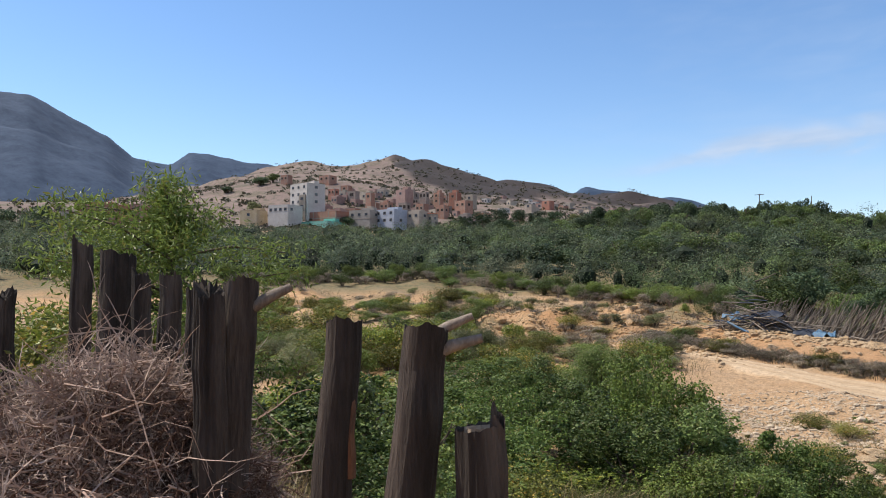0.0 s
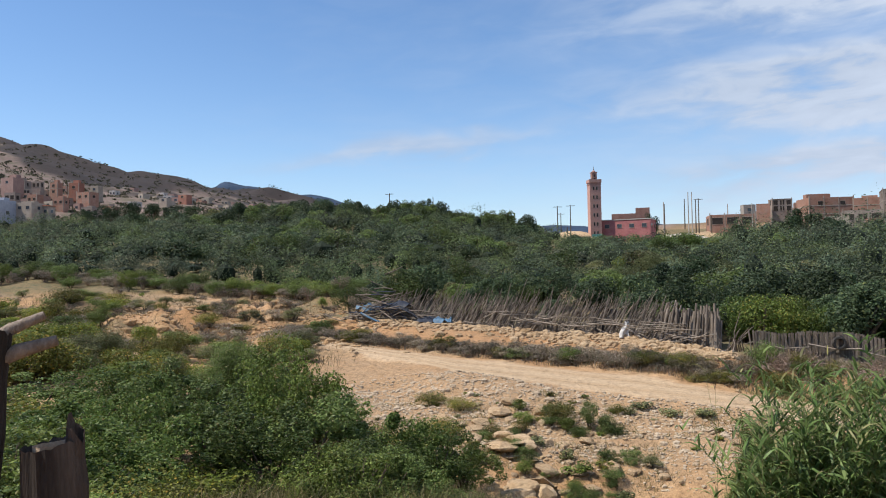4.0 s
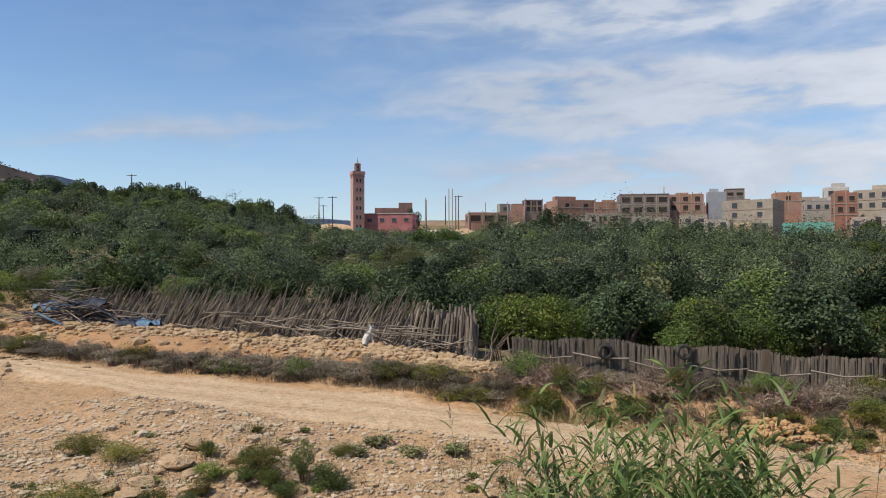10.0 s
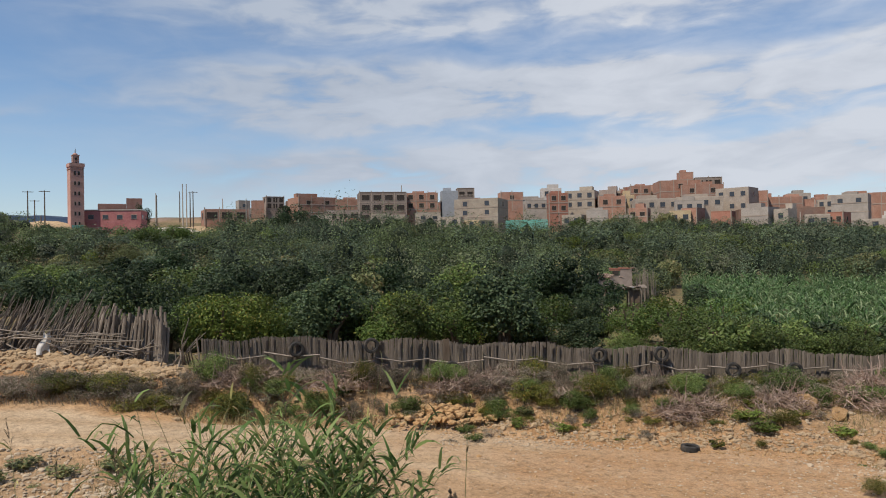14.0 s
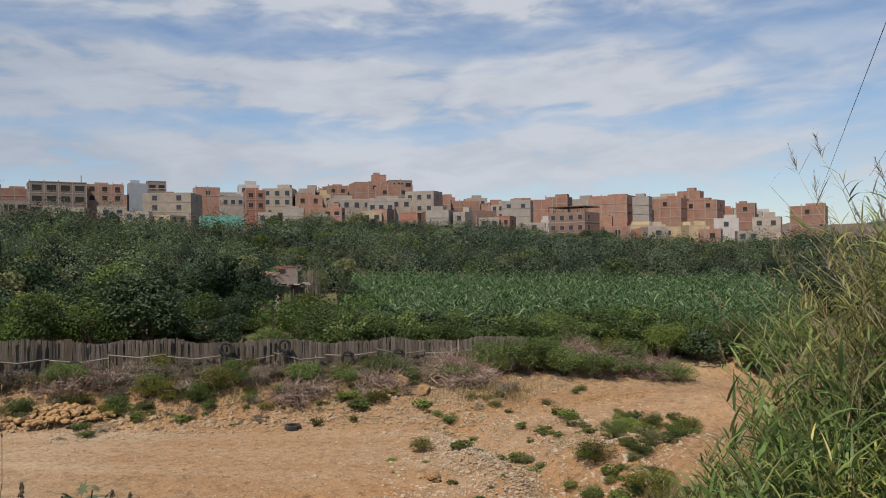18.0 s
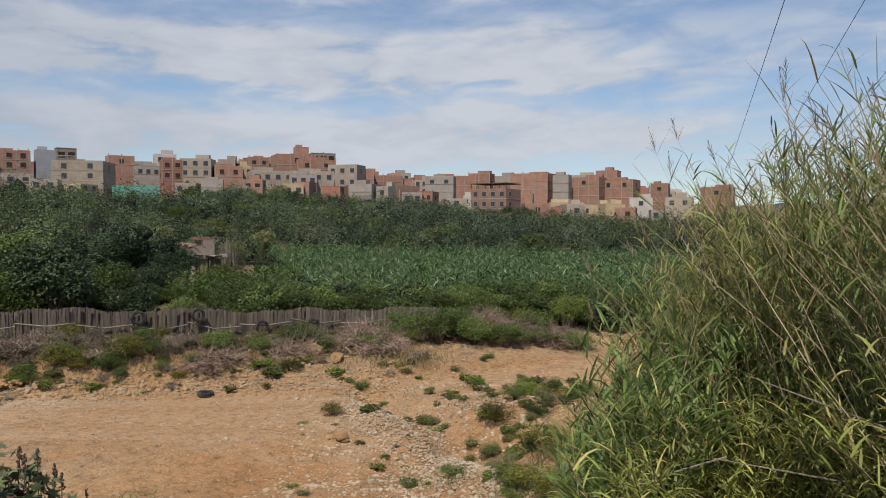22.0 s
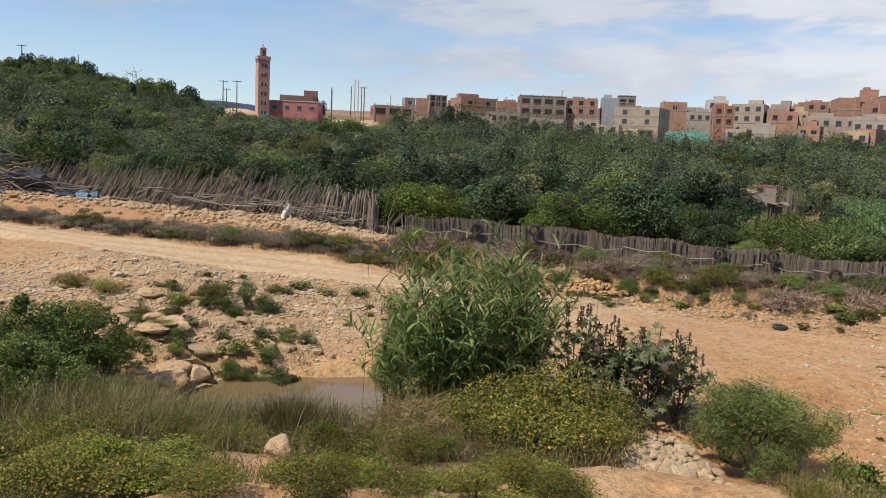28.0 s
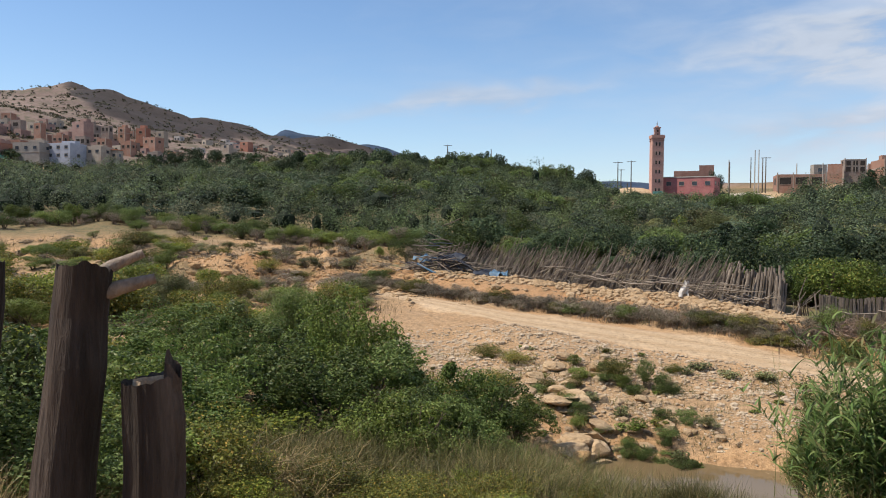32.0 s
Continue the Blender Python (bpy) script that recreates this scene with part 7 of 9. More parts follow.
# low yellow-green bushes on the near slope
for k in range(110):
    az, r = rng.uniform(-36, 12), rng.uniform(10.8, 18.2)
    if r > 16.5 and az > -8:
        continue
    if -6 < az < 4 and r < 12.8:
        continue
    plant((YELLOW, OLIVE, OLIVE, YELLOW)[k % 4], az, r, rng.uniform(0.45, 0.95), rng.uniform(0.6, 1.25), label="low yellow-green bush on the near slope", group="low bushes on the slope", name="low_bush")
for k in range(46):
    az, r = rng.uniform(-22, 34), rng.uniform(8.6, 12.4)
    if az > 24:
        continue
    plant((OLIVE, YELLOW, YELLOW)[k % 3], az, r, rng.uniform(0.35, 0.75), rng.uniform(0.4, 0.85), label="low yellow-green bush on the near slope", group="low bushes on the slope", name="low_bush")
# sparse tall acacia by the posts
ac_at = spot(-60.3, 13.5)
acacia = thing("acacia", "feathery bright green young acacia tree", "tree", Matrix.Translation(ac_at))
g = np.random.default_rng(90)
tr, lf = Pile(), []
tr.add(*tube([(0, 0, -0.3), (0.1, 0, 1.2), (0.0, 0.1, 2.4), (-0.3, 0, 4.5)], [0.09, 0.07, 0.05, 0.012], 7))
for k in range(40):
    z0 = g.uniform(1.0, 3.9)
    a = g.uniform(0, 6.28)
    l = (2.5 if z0 < 3.7 else 0.5) * g.uniform(0.4, 1)
    e = np.array([math.cos(a) * l, math.sin(a) * l, z0 + g.uniform(-0.1, 0.7)])
    s = np.array([0, 0, z0])
    part("branch", Pile().add(*tube([s, (s + e) / 2 + np.array([0, 0, 0.15]), e], [0.03, 0.018, 0.006], 4)).mesh("branch", M["bark"], True), acacia)
    m = 620
    t = g.uniform(0.25, 1.05, m)[:, None]
    lf.append(s + (e - s) * t + np.clip(g.normal(size=(m, 3)), -1.8, 1.8) * np.array([0.22, 0.22, 0.16]))
t = g.random(1100)[:, None]
lf.append(np.array([-0.05, 0.07, 2.6]) * (1 - t) + np.array([-0.3, 0, 4.5]) * t + np.clip(g.normal(size=(1100, 3)), -1.6, 1.6) * np.array([0.16, 0.16, 0.1]) * (1.25 - t))
lf = np.concatenate(lf)
part("trunk", tr.mesh("trunk", M["bark"], True), acacia)
part("crown", mesh_from("crown", *leaves(lf, g.uniform(0.07, 0.15, len(lf)), None, 0.8, 0.28), M["bright"]), acacia)


# ------------------------------------------------------------------ grasses
def grass(name, label, az0, az1, r0, r1, n, mat, length, width, seed, droop=1.0, tufts=0, spread=0.35, category="grass", cut=None):
    global rng
    keep, rng = rng, np.random.default_rng(seed)
    if tufts:
        ta, tr_ = rng.uniform(az0, az1, tufts), rng.uniform(r0, r1, tufts)
        tx, ty = tr_ * np.sin(np.radians(ta)), tr_ * np.cos(np.radians(ta))
        k = rng.integers(0, tufts, n)
        x, y = tx[k] + rng.normal(size=n) * spread, ty[k] + rng.normal(size=n) * spread
        a, r = np.degrees(np.arctan2(x, y)), np.hypot(x, y)
    else:
        a, r = rng.uniform(az0, az1, n), np.sqrt(rng.uniform(r0 ** 2, r1 ** 2, n))
    if cut is not None:
        ok = cut(a, r)
        a, r = a[ok], r[ok]
    n = len(a)
    p = np.stack([r * np.sin(np.radians(a)), r * np.cos(np.radians(a)), ground_at(a, r) - 0.03], 1)
    w = np.concatenate([rng.normal(size=(n, 2)) * 0.4, np.ones((n, 1))], 1)
    me = mesh_from(name, *blades(p, w, length * rng.uniform(0.5, 1.25, n), width, droop * rng.uniform(0.4, 1.6, n), 3), M[mat])
    rng = keep
    return thing(name, label, category, kind="stuff", me=me)


grass("rushes", "dark green rushes at the edge of the pond", -3.5, 6.5, 18.6, 20.4, 8500, "rush", 1.15, 0.016, 300, 0.6, 17, 0.30, "rushes")
grass("slope_grass", "long grey-green grass hanging down the slope", -33, -5, 14.5, 20, 11000, "rush", 1.2, 0.016, 301, 1.7, 90, 0.5)
grass("slope_grass", "long grey-green grass beside the pond", -16, -2, 16.5, 21.5, 11000, "rush", 1.35, 0.017, 331, 1.3, 46, 0.38)
grass("slope_grass", "dry straw grass on the slope", -36, 8, 11, 21, 7000, "straw", 0.75, 0.013, 302, 1.3, 110, 0.5)
grass("slope_grass", "green grass around the pond and shrubs", -40, -8, 18, 30, 9000, "rush", 0.6, 0.013, 303, 1.0, 110, 0.6)
grass("slope_grass", "dry grass beside the path", 40, 47, 15.2, 17.2, 1600, "straw", 0.8, 0.012, 304, 1.0, 8, 0.35)
grass("slope_grass", "grass under the olive-green shrubs", 8, 26, 13, 17.6, 5000, "straw", 0.6, 0.014, 305, 1.1, 60, 0.5)
grass("slope_grass", "green weeds at the foot of the reeds", 57, 72, 13.5, 27, 7000, "rush", 0.5, 0.02, 306, 1.2, 70, 0.5)
grass("slope_grass", "dry grass at the foot of the fence", 10, 53, 38.3, 41, 9000, "straw", 0.55, 0.02, 307, 1.0, 150, 0.6)
grass("slope_grass", "dry grass on the sandy ground", -55, -20, 44, 98, 12000, "straw", 0.7, 0.03, 308, 1.0, 260, 1.0)
grass("slope_grass", "dry grass behind the posts", -72, -40, 7.5, 13, 7000, "straw", 0.7, 0.012, 309, 1.2, 90, 0.4)

def maize(az0, az1, r0, r1, n, seed):
    """A field of maize: upright stalks with broad arching leaves on either side, in loose rows."""
    global rng
    keep, rng = rng, np.random.default_rng(seed)
    a, r = rng.uniform(az0, az1, n), np.sqrt(rng.uniform(r0 ** 2, r1 ** 2, n))
    foot = np.stack([r * np.sin(np.radians(a)), r * np.cos(np.radians(a)), ground_at(a, r)], 1)
    tall = rng.uniform(1.5, 2.6, n)
    tip = foot + np.stack([rng.normal(size=n) * 0.08, rng.normal(size=n) * 0.08, tall], 1)
    ob = thing("maize_field", "dense field of tall green maize", "maize", kind="stuff", me=Pile().add(*rods(foot, tip, 0.018, 0.008, 4)).mesh("maize_field", M["corn"]))
    per = 8
    pick = np.repeat(np.arange(n), per)
    h = np.tile(np.linspace(0.35, 0.97, per), n) + rng.normal(size=n * per) * 0.03
    turn = np.repeat(rng.uniform(0, 6.28, n), per) + np.tile(np.arange(per) * np.pi, n) + rng.normal(size=n * per) * 0.4
    p = foot[pick] + (tip - foot)[pick] * h[:, None]
    way = np.stack([np.cos(turn), np.sin(turn), rng.uniform(1.0, 2.2, n * per)], 1)
    part("foliage", mesh_from("foliage", *blades(p, way, rng.uniform(0.42, 0.78, n * per), 0.10 * rng.uniform(0.8, 1.25, n * per), rng.uniform(1.2, 2.8, n * per), 3), M["corn"]), ob)
    rng = keep


maize(40.5, 70, 48.5, 94, 5000, 310)

def by_road(a, r, lo, hi):
    d = r - np.interp(a, ROAD_AZ, ROAD_FAR)
    return (d > lo) & (d < hi)


grass("berm_grass", "dry grey-brown grass along the roadside", -24, 10, 39, 64, 60000, "scrub", 0.55, 0.025, 320, 0.9, 0, 0.5, "grass", lambda a, r: by_road(a, r, 0.4, 3.3))
grass("berm_grass", "dry grass along the foot of the fence", 10, 54, 37, 46, 30000, "scrub", 0.5, 0.022, 321, 0.9, 0, 0.5, "grass", lambda a, r: (r < np.interp(a, FENCE_AZ, FENCE_R) - 0.1) & (r > np.interp(a, FENCE_AZ, FENCE_R) - 2.3))
grass("slope_grass", "sparse green weeds on the gravel", 46, 62, 18, 36, 5500, "rush", 0.17, 0.02, 322, 1.2, 130, 0.3)
grass("slope_grass", "sparse green weeds on the gravel", -26, 12, 26.5, 36, 9000, "rush", 0.28, 0.02, 323, 1.2, 140, 0.35, "grass", lambda a, r: r < np.interp(a, ROAD_AZ, ROAD_NEAR) - 0.5)

# ------------------------------------------------------------------ dry bushes, weeds
g = np.random.default_rng(110)
for az in np.arange(-23.5, 10.5, 0.26):
    r = float(np.interp(az, ROAD_AZ, ROAD_FAR)) + g.uniform(1.0, 2.6)
    k = SCRUB if g.random() < 0.86 else (OLIVE if g.random() < 0.6 else DARKB)
    plant(k, az + g.normal() * 0.2, r, g.uniform(0.7, 1.3), g.uniform(0.9, 1.7), group="bushes along the road", label="dry low bush along the dirt road", name="roadside_bush")
for az in np.arange(10.5, 55, 0.42):
    r = float(np.interp(az, FENCE_AZ, FENCE_R)) - g.uniform(0.7, 2.4)
    k = SCRUB if g.random() < 0.6 else (OLIVE if g.random() < 0.6 else DARKB)
    plant(k, az + g.normal() * 0.3, r, g.uniform(0.6, 1.1), g.uniform(0.7, 1.7), group="bushes along the fence", label="low bush along the foot of the fence", name="fence_bush")
for az, off, rad, h, k in ((28.5, -0.6, 0.9, 2.0, SCRUB), (29.8, -0.5, 0.9, 1.9, OLIVE), (31.2, -0.5, 0.9, 2.0, SCRUB), (30.5, -1.3, 1.0, 1.3, SCRUB), (3.0, -5.2, 1.0, 1.0, DARKB), (6.2, -4.6, 1.4, 1.25, OLIVE), (5.2, -5.0, 0.8, 1.1, DARKB), (11.2, -1.2, 1.0, 1.9, DARKB), (12.2, -2.2, 1.0, 1.5, OLIVE),
                           (42.8, -2.2, 0.8, 1.3, DARKB), (41.9, -1.7, 0.6, 1.0, OLIVE), (49.5, -2.2, 0.8, 1.5, DARKB), (50.8, -2.6, 0.7, 1.2, ROUND), (53.3, -1.6, 1.2, 2.0, ROUND), (54.5, -1.2, 1.3, 2.4, DARKB), (56.3, 0.5, 1.2, 1.8, ROUND), (58.2, 1.0, 1.3, 1.6, OLIVE), (59.8, 0.5, 1.4, 2.0, ROUND), (62, 0, 1.6, 2.2, ROUND)):
    plant(k, az, float(np.interp(az, FENCE_AZ, FENCE_R)) + off, rad, h, label="shrub growing against the fence")
twig_heap("brush_pile", "heap of dead roots and branches by the track", spot(47.6, 41.2), 1.5, 0.8, 0.95, 700, 12, thick=0.018, long=0.9)
twig_heap("brush_pile", "heap of dead roots and branches by the track", spot(56.0, 43.5), 1.0, 0.7, 0.9, 350, 13, thick=0.018, long=0.8)
twig_heap("brush_pile", "dry brush along the foot of the fence", spot(26.5, 39.6), 2.6, 0.6, 0.45, 500, 14, thick=0.012, long=0.7)
# weeds on the stony ground and the gravel
for az, r, rad, h, k in ((-3.3, 31.5, 1.0, 1.3, OLIVE), (-1.2, 31.2, 0.5, 1.7, DARKB), (0.2, 30.8, 0.7, 1.3, DARKB), (-6.0, 27.2, 0.5, 1.0, DARKB), (-8.5, 29, 0.4, 0.6, TUFT), (3.2, 27.8, 0.5, 0.7, FEATHER), (-2.6, 25.9, 0.5, 1.1, DARKB), (-10.6, 33.5, 0.9, 0.9, OLIVE), (-12.8, 35, 1.1, 1.0, OLIVE),
                         (4.8, 33.0, 0.7, 0.6, TUFT), (7.0, 33.4, 0.8, 0.6, TUFT), (2.5, 34.2, 0.8, 0.6, TUFT), (46.0, 31.8, 0.55, 0.75, OLIVE), (48.6, 31.2, 0.6, 0.5, TUFT), (49.0, 26.6, 0.4, 0.35, TUFT), (52.5, 30, 0.5, 0.4, TUFT), (56.3, 29.5, 0.8, 1.1, OLIVE), (57.6, 31.5, 0.6, 0.9, DARKB),
                         (55.0, 36, 0.6, 0.8, TUFT), (58.5, 34, 0.8, 1.0, ROUND), (59.4, 27, 0.9, 1.3, OLIVE), (57.0, 24, 0.8, 0.9, FEATHER), (58.8, 21, 0.9, 1.0, OLIVE), (39.0, 39.2, 0.5, 0.7, DARKB), (44.0, 38.8, 0.6, 0.5, TUFT), (42.4, 38.5, 0.7, 0.5, TUFT), (40.8, 38.4, 0.5, 0.4, TUFT), (35.3, 39.0, 0.4, 0.35, TUFT), (31.0, 39.2, 0.4, 0.4, TUFT)):
    plant(k, az, r, rad, h, label="weedy green plant on stony ground")
for k in range(70):
    az, r = g.uniform(-24, 10), g.uniform(28, 36)
    if r > float(np.interp(az, ROAD_AZ, ROAD_NEAR)) - 0.7:
        continue
    plant(TUFT, az, r, g.uniform(0.14, 0.34), g.uniform(0.15, 0.45), group="small weeds on gravel")
for k in range(46):
    az, r = g.uniform(44, 60), g.uniform(19, 37)
    plant(TUFT, az, r, g.uniform(0.12, 0.3), g.uniform(0.12, 0.35), group="small weeds on gravel")
for k in range(60):
    az, r = g.uniform(-54, -20), g.uniform(50, 100)
    plant(SCRUB if g.random() < 0.55 else FEATHER, az, r, g.uniform(0.5, 1.4), g.uniform(0.5, 1.3), group="bushes on sandy ground")
for k in range(64):
    az = -54 + 46 * k / 63
    r = float(orchard_edge(az)) - g.uniform(1.5, 4)
    plant([SCRUB, DARKB, SCRUB, SCRUB][k % 4], az, r, g.uniform(1.4, 2.6), g.uniform(1.6, 2.9), label="bush in the hedge before the orchard", group="hedge before the orchard", name="hedge_bush")
# agave by the sand heap
ag = thing("agave", "grey-green agave by the sand heap", "agave", Matrix.Translation(spot(-33.2, 57)))
aa = g.uniform(0, 6.28, 26)
part("leaves", mesh_from("leaves", *blades(np.zeros((26, 3)), np.stack([np.cos(aa), np.sin(aa), g.uniform(0.5, 2, 26)], 1), 1.1, 0.14, 0.5, 3), M["grey_green"]), ag)

# ------------------------------------------------------------------ stones
STONES = [mesh_from("stone", *stone(400 + i, 0.2, 0.8, ICO3, (0.38, 0.74)), M["rock"]) for i in range(8)]
STONES_O = [mesh_from("stone", *stone(430 + i, 0.2, 0.8, ICO3, (0.42, 0.78)), M["rock_orange"]) for i in range(6)]


def boulder(az, r, size, label="pale sandstone boulder", orange=False, flat=1.0, sink=0.3, turn=None, i=None):
    me = (STONES_O if orange else STONES)[int(g.integers(6)) if i is None else i]
    q = spot(az, r)
    q.z += size * flat * (0.35 - sink * 0.5)
    return thing("boulder", label, "rock", Matrix.LocRotScale(q, Euler((g.normal() * 0.15, g.normal() * 0.15, g.uniform(0, 6.28) if turn is None else turn)), (size, size * g.uniform(0.7, 0.95), size * flat)), "boulders", me=me)


for az, r, s, o, fl in ((44.4, 39.9, 1.0, True, 1.1), (45.9, 39.4, 0.8, True, 0.9), (43.1, 38.6, 0.9, False, 0.7), (39.4, 39.4, 0.95, False, 0.6), (38.6, 39.6, 0.5, False, 0.6), (46.7, 28.8, 0.62, True, 0.9), (47.0, 28.6, 0.4, True, 0.6), (49.5, 39, 0.5, False, 0.7), (37.3, 40.0, 0.5, True, 0.8), (36.6, 40.2, 0.6, False, 0.7),
                        (-6.9, 24.9, 1.7, False, 0.42), (-6.0, 24.6, 1.3, True, 0.5), (-5.5, 25.2, 1.2, False, 0.4), (-6.4, 25.7, 1.4, False, 0.5), (-5.0, 25.6, 1.1, False, 0.8), (-4.6, 26.9, 1.0, False, 0.6), (-6.3, 28.4, 1.5, False, 0.42), (-7.7, 28.0, 1.6, False, 0.4), (-2.0, 27.0, 0.8, False, 0.7), (-1.2, 26.4, 0.6, False, 0.7), (2.6, 25.4, 0.6, False, 0.5), (-7.6, 29.2, 1.2, False, 0.55), (-8.0, 32.5, 1.3, False, 0.5), (-9.2, 31, 0.9, False, 0.5), (-12.1, 31.4, 0.75, False, 0.9), (-11.6, 31.0, 0.55, False, 0.8), (-4.9, 32.6, 0.7, False, 0.9), (-1.4, 29.6, 0.7, False, 0.7),
                        (-0.1, 28.4, 0.6, False, 0.7), (-3.9, 22.2, 1.0, False, 0.5), (1.1, 12.9, 0.75, False, 0.75), (-9.9, 29.4, 0.6, False, 0.7), (-10.6, 28.2, 0.6, False, 0.7), (-6.5, 30.5, 1.0, False, 0.5), (-9.0, 27.9, 0.8, False, 0.6), (-5.6, 30.0, 0.6, False, 0.7), (-7.0, 33.8, 0.9, False, 0.5), (-4.3, 28.7, 0.6, False, 0.7),
                        (55.5, 23.0, 0.5, False, 0.7), (57.0, 20.2, 0.55, False, 0.7), (59.5, 17.6, 0.45, False, 0.7), (66.4, 13.3, 0.5, True, 1.1), (28.5, 19.4, 0.4, False, 0.8), (27.0, 18.6, 0.35, False, 0.8), (-17.6, 58, 0.9, False, 0.7), (-20.6, 57.5, 0.9, False, 0.7), (-22.5, 58, 0.8, False, 0.7), (-31.6, 58, 1.0, False, 0.8), (-31, 57, 0.8, False, 0.8), (5.2, 26.9, 0.35, False, 0.7), (9.0, 30, 0.4, False, 0.7)):
    boulder(az, r, s, ("orange sandstone boulder half sunk in the earth" if o else "pale weathered sandstone boulder on the ground"), o, fl)


for k in range(20):
    u = k / 19
    boulder(-10.5 + 6.5 * u + g.normal() * 0.9, 31.0 - 5.6 * u + g.normal() * 0.8, g.uniform(0.5, 1.25), "flat pale sandstone slab on the ground", False, g.uniform(0.26, 0.42), 0.3)


def rubble(name, label, pts, size, seed, mat, base=ICO1, flat=0.7):
    g2 = np.random.default_rng(seed)
    kinds = [stone(500 + i, base=base, flat=flat) for i in range(6)]
    p = Pile()
    which = g2.integers(0, 6, len(pts))
    sz = size * np.exp(g2.normal(size=len(pts)) * 0.45)
    for k in range(6):
        idx = np.where(which == k)[0]
        if not len(idx):
            continue
        a = g2.uniform(0, 6.28, len(idx))
        v = kinds[k][0]
        rot = np.stack([np.stack([np.cos(a), -np.sin(a), 0 * a], 1), np.stack([np.sin(a), np.cos(a), 0 * a], 1), np.stack([0 * a, 0 * a, 1 + 0 * a], 1)], 1)
        vv = np.einsum("nij,vj->nvi", rot, v) * sz[idx][:, None, None] + pts[idx][:, None]
        p.add(vv.reshape(-1, 3), (np.arange(len(idx))[:, None, None] * len(v) + kinds[k][1][None]).reshape(-1, 3))
    return thing(name, label, "stones", kind="stuff", me=p.mesh(name, M[mat]))


_, _, pts = scatter(-24, 12, 27.5, 40, 13000, 120)
aa, rr = np.degrees(np.arctan2(pts[:, 0], pts[:, 1])), np.hypot(pts[:, 0], pts[:, 1])
rubble("gravel", "loose gravel and stones beside the road", pts[rr < np.interp(aa, ROAD_AZ, ROAD_NEAR) + 0.2], 0.115, 121, "pebble")
_, _, pts = scatter(44, 62, 17, 38, 6400, 122)
rubble("gravel", "grey gravel spread over the track", pts, 0.085, 123, "pebble")
az_ = g.uniform(-18, 9.5, 2400)
r_ = np.interp(az_, FENCE_AZ, FENCE_R) - np.abs(g.normal(size=2400)) * 1.7 - 0.5
pts = np.stack([r_ * np.sin(np.radians(az_)), r_ * np.cos(np.radians(az_)), ground_at(az_, r_) + 0.03], 1)
rubble("rubble", "pale orange blocks along the foot of the palisade", pts, 0.30, 124, "berm")
az_ = g.uniform(14, 50, 1500)
r_ = np.interp(az_, ROAD_AZ, ROAD_FAR) + np.abs(g.normal(size=1500)) * 1.0 + 0.1
pts = np.stack([r_ * np.sin(np.radians(az_)), r_ * np.cos(np.radians(az_)), ground_at(az_, r_) + 0.02], 1)
rubble("rubble", "pale rubble along the far edge of the road", pts, 0.15, 125, "rock")
t = g.random((420, 2))
px, py = g.normal(size=420) * 1.25, g.normal(size=420) * 0.5
hp = 0.55 * np.exp(-(px / 1.4) ** 2 - (py / 0.6) ** 2) * g.random(420) ** 0.5
c = spot(24.3, 38.6)
ca_, sa2 = math.cos(radians(-24)), math.sin(radians(-24))
pts = np.stack([c.x + px * ca_ - py * sa2, c.y + px * sa2 + py * ca_, c.z + hp + 0.05], 1)
rubble("stone_heap", "heap of orange broken stones by the fence", pts, 0.24, 126, "rock_orange", ICO1)
_, _, pts = scatter(14, 48, 24, 38, 2600, 127)
rubble("gravel", "scattered small stones on the dirt road", pts, 0.05, 128, "pebble")
_, _, pts = scatter(-50, -17, 48, 95, 2200, 129)
rubble("rubble", "scattered stones on sandy ground", pts, 0.24, 130, "rock")
_, _, pts = scatter(-37, -17, 54, 74, 1500, 137)
rubble("rubble", "broken orange blocks on the dug bank", pts, 0.34, 138, "rock_orange")
_, _, pts = scatter(-9, 3, 24.5, 33, 260, 131)
rubble("rubble", "broken sandstone by the pond", pts[pts[:, 2] > -0.8], 0.28, 132, "rock")
_, _, pts = scatter(62, 80, 10, 14.5, 300, 133)
rubble("rubble", "clods of orange earth on the bank", pts, 0.10, 134, "rock_orange")
_, _, pts = scatter(-16, 12, 10, 13, 500, 135)
rubble("rubble", "clods of orange earth on the bank", pts, 0.06, 136, "rock_orange")

# stone-faced ramp beside the path
ramp = thing("stone_ramp", "low ramp faced with pale fitted stones", "stone ramp", Matrix.Identity(4))
corner = [np.array([r * math.sin(radians(a)), r * math.cos(radians(a)), z]) for a, r, z in ((27.7, 17.7, 0.62), (31.4, 18.1, 0.55), (36.6, 14.9, 0.6), (27.2, 14.6, 0.75))]
rows_, cols_ = 12, 11
PAVERS = [mesh_from("paver", *stone(460 + i, 0.15, 0.75, ICO2, (0.45, 0.8)), M["paver"]) for i in range(6)]
for i in range(rows_):
    for j in range(cols_):
        u_, v_ = (j + 0.5 + g.normal() * 0.12 + 0.25 * (i % 2)) / cols_, (i + 0.5 + g.normal() * 0.12) / rows_
        q = (corner[0] * (1 - u_) + corner[1] * u_) * (1 - v_) + (corner[3] * (1 - u_) + corner[2] * u_) * v_
        w = 0.24 + 0.12 * v_
        part("stone", PAVERS[int(g.integers(6))], ramp, "", Matrix.LocRotScale((q[0], q[1], q[2] - 0.01 + g.normal() * 0.025), Euler((g.normal() * 0.1, g.normal() * 0.1, g.uniform(0, 6.28))), (w * g.uniform(1.0, 1.5), w * g.uniform(0.95, 1.25), w)))
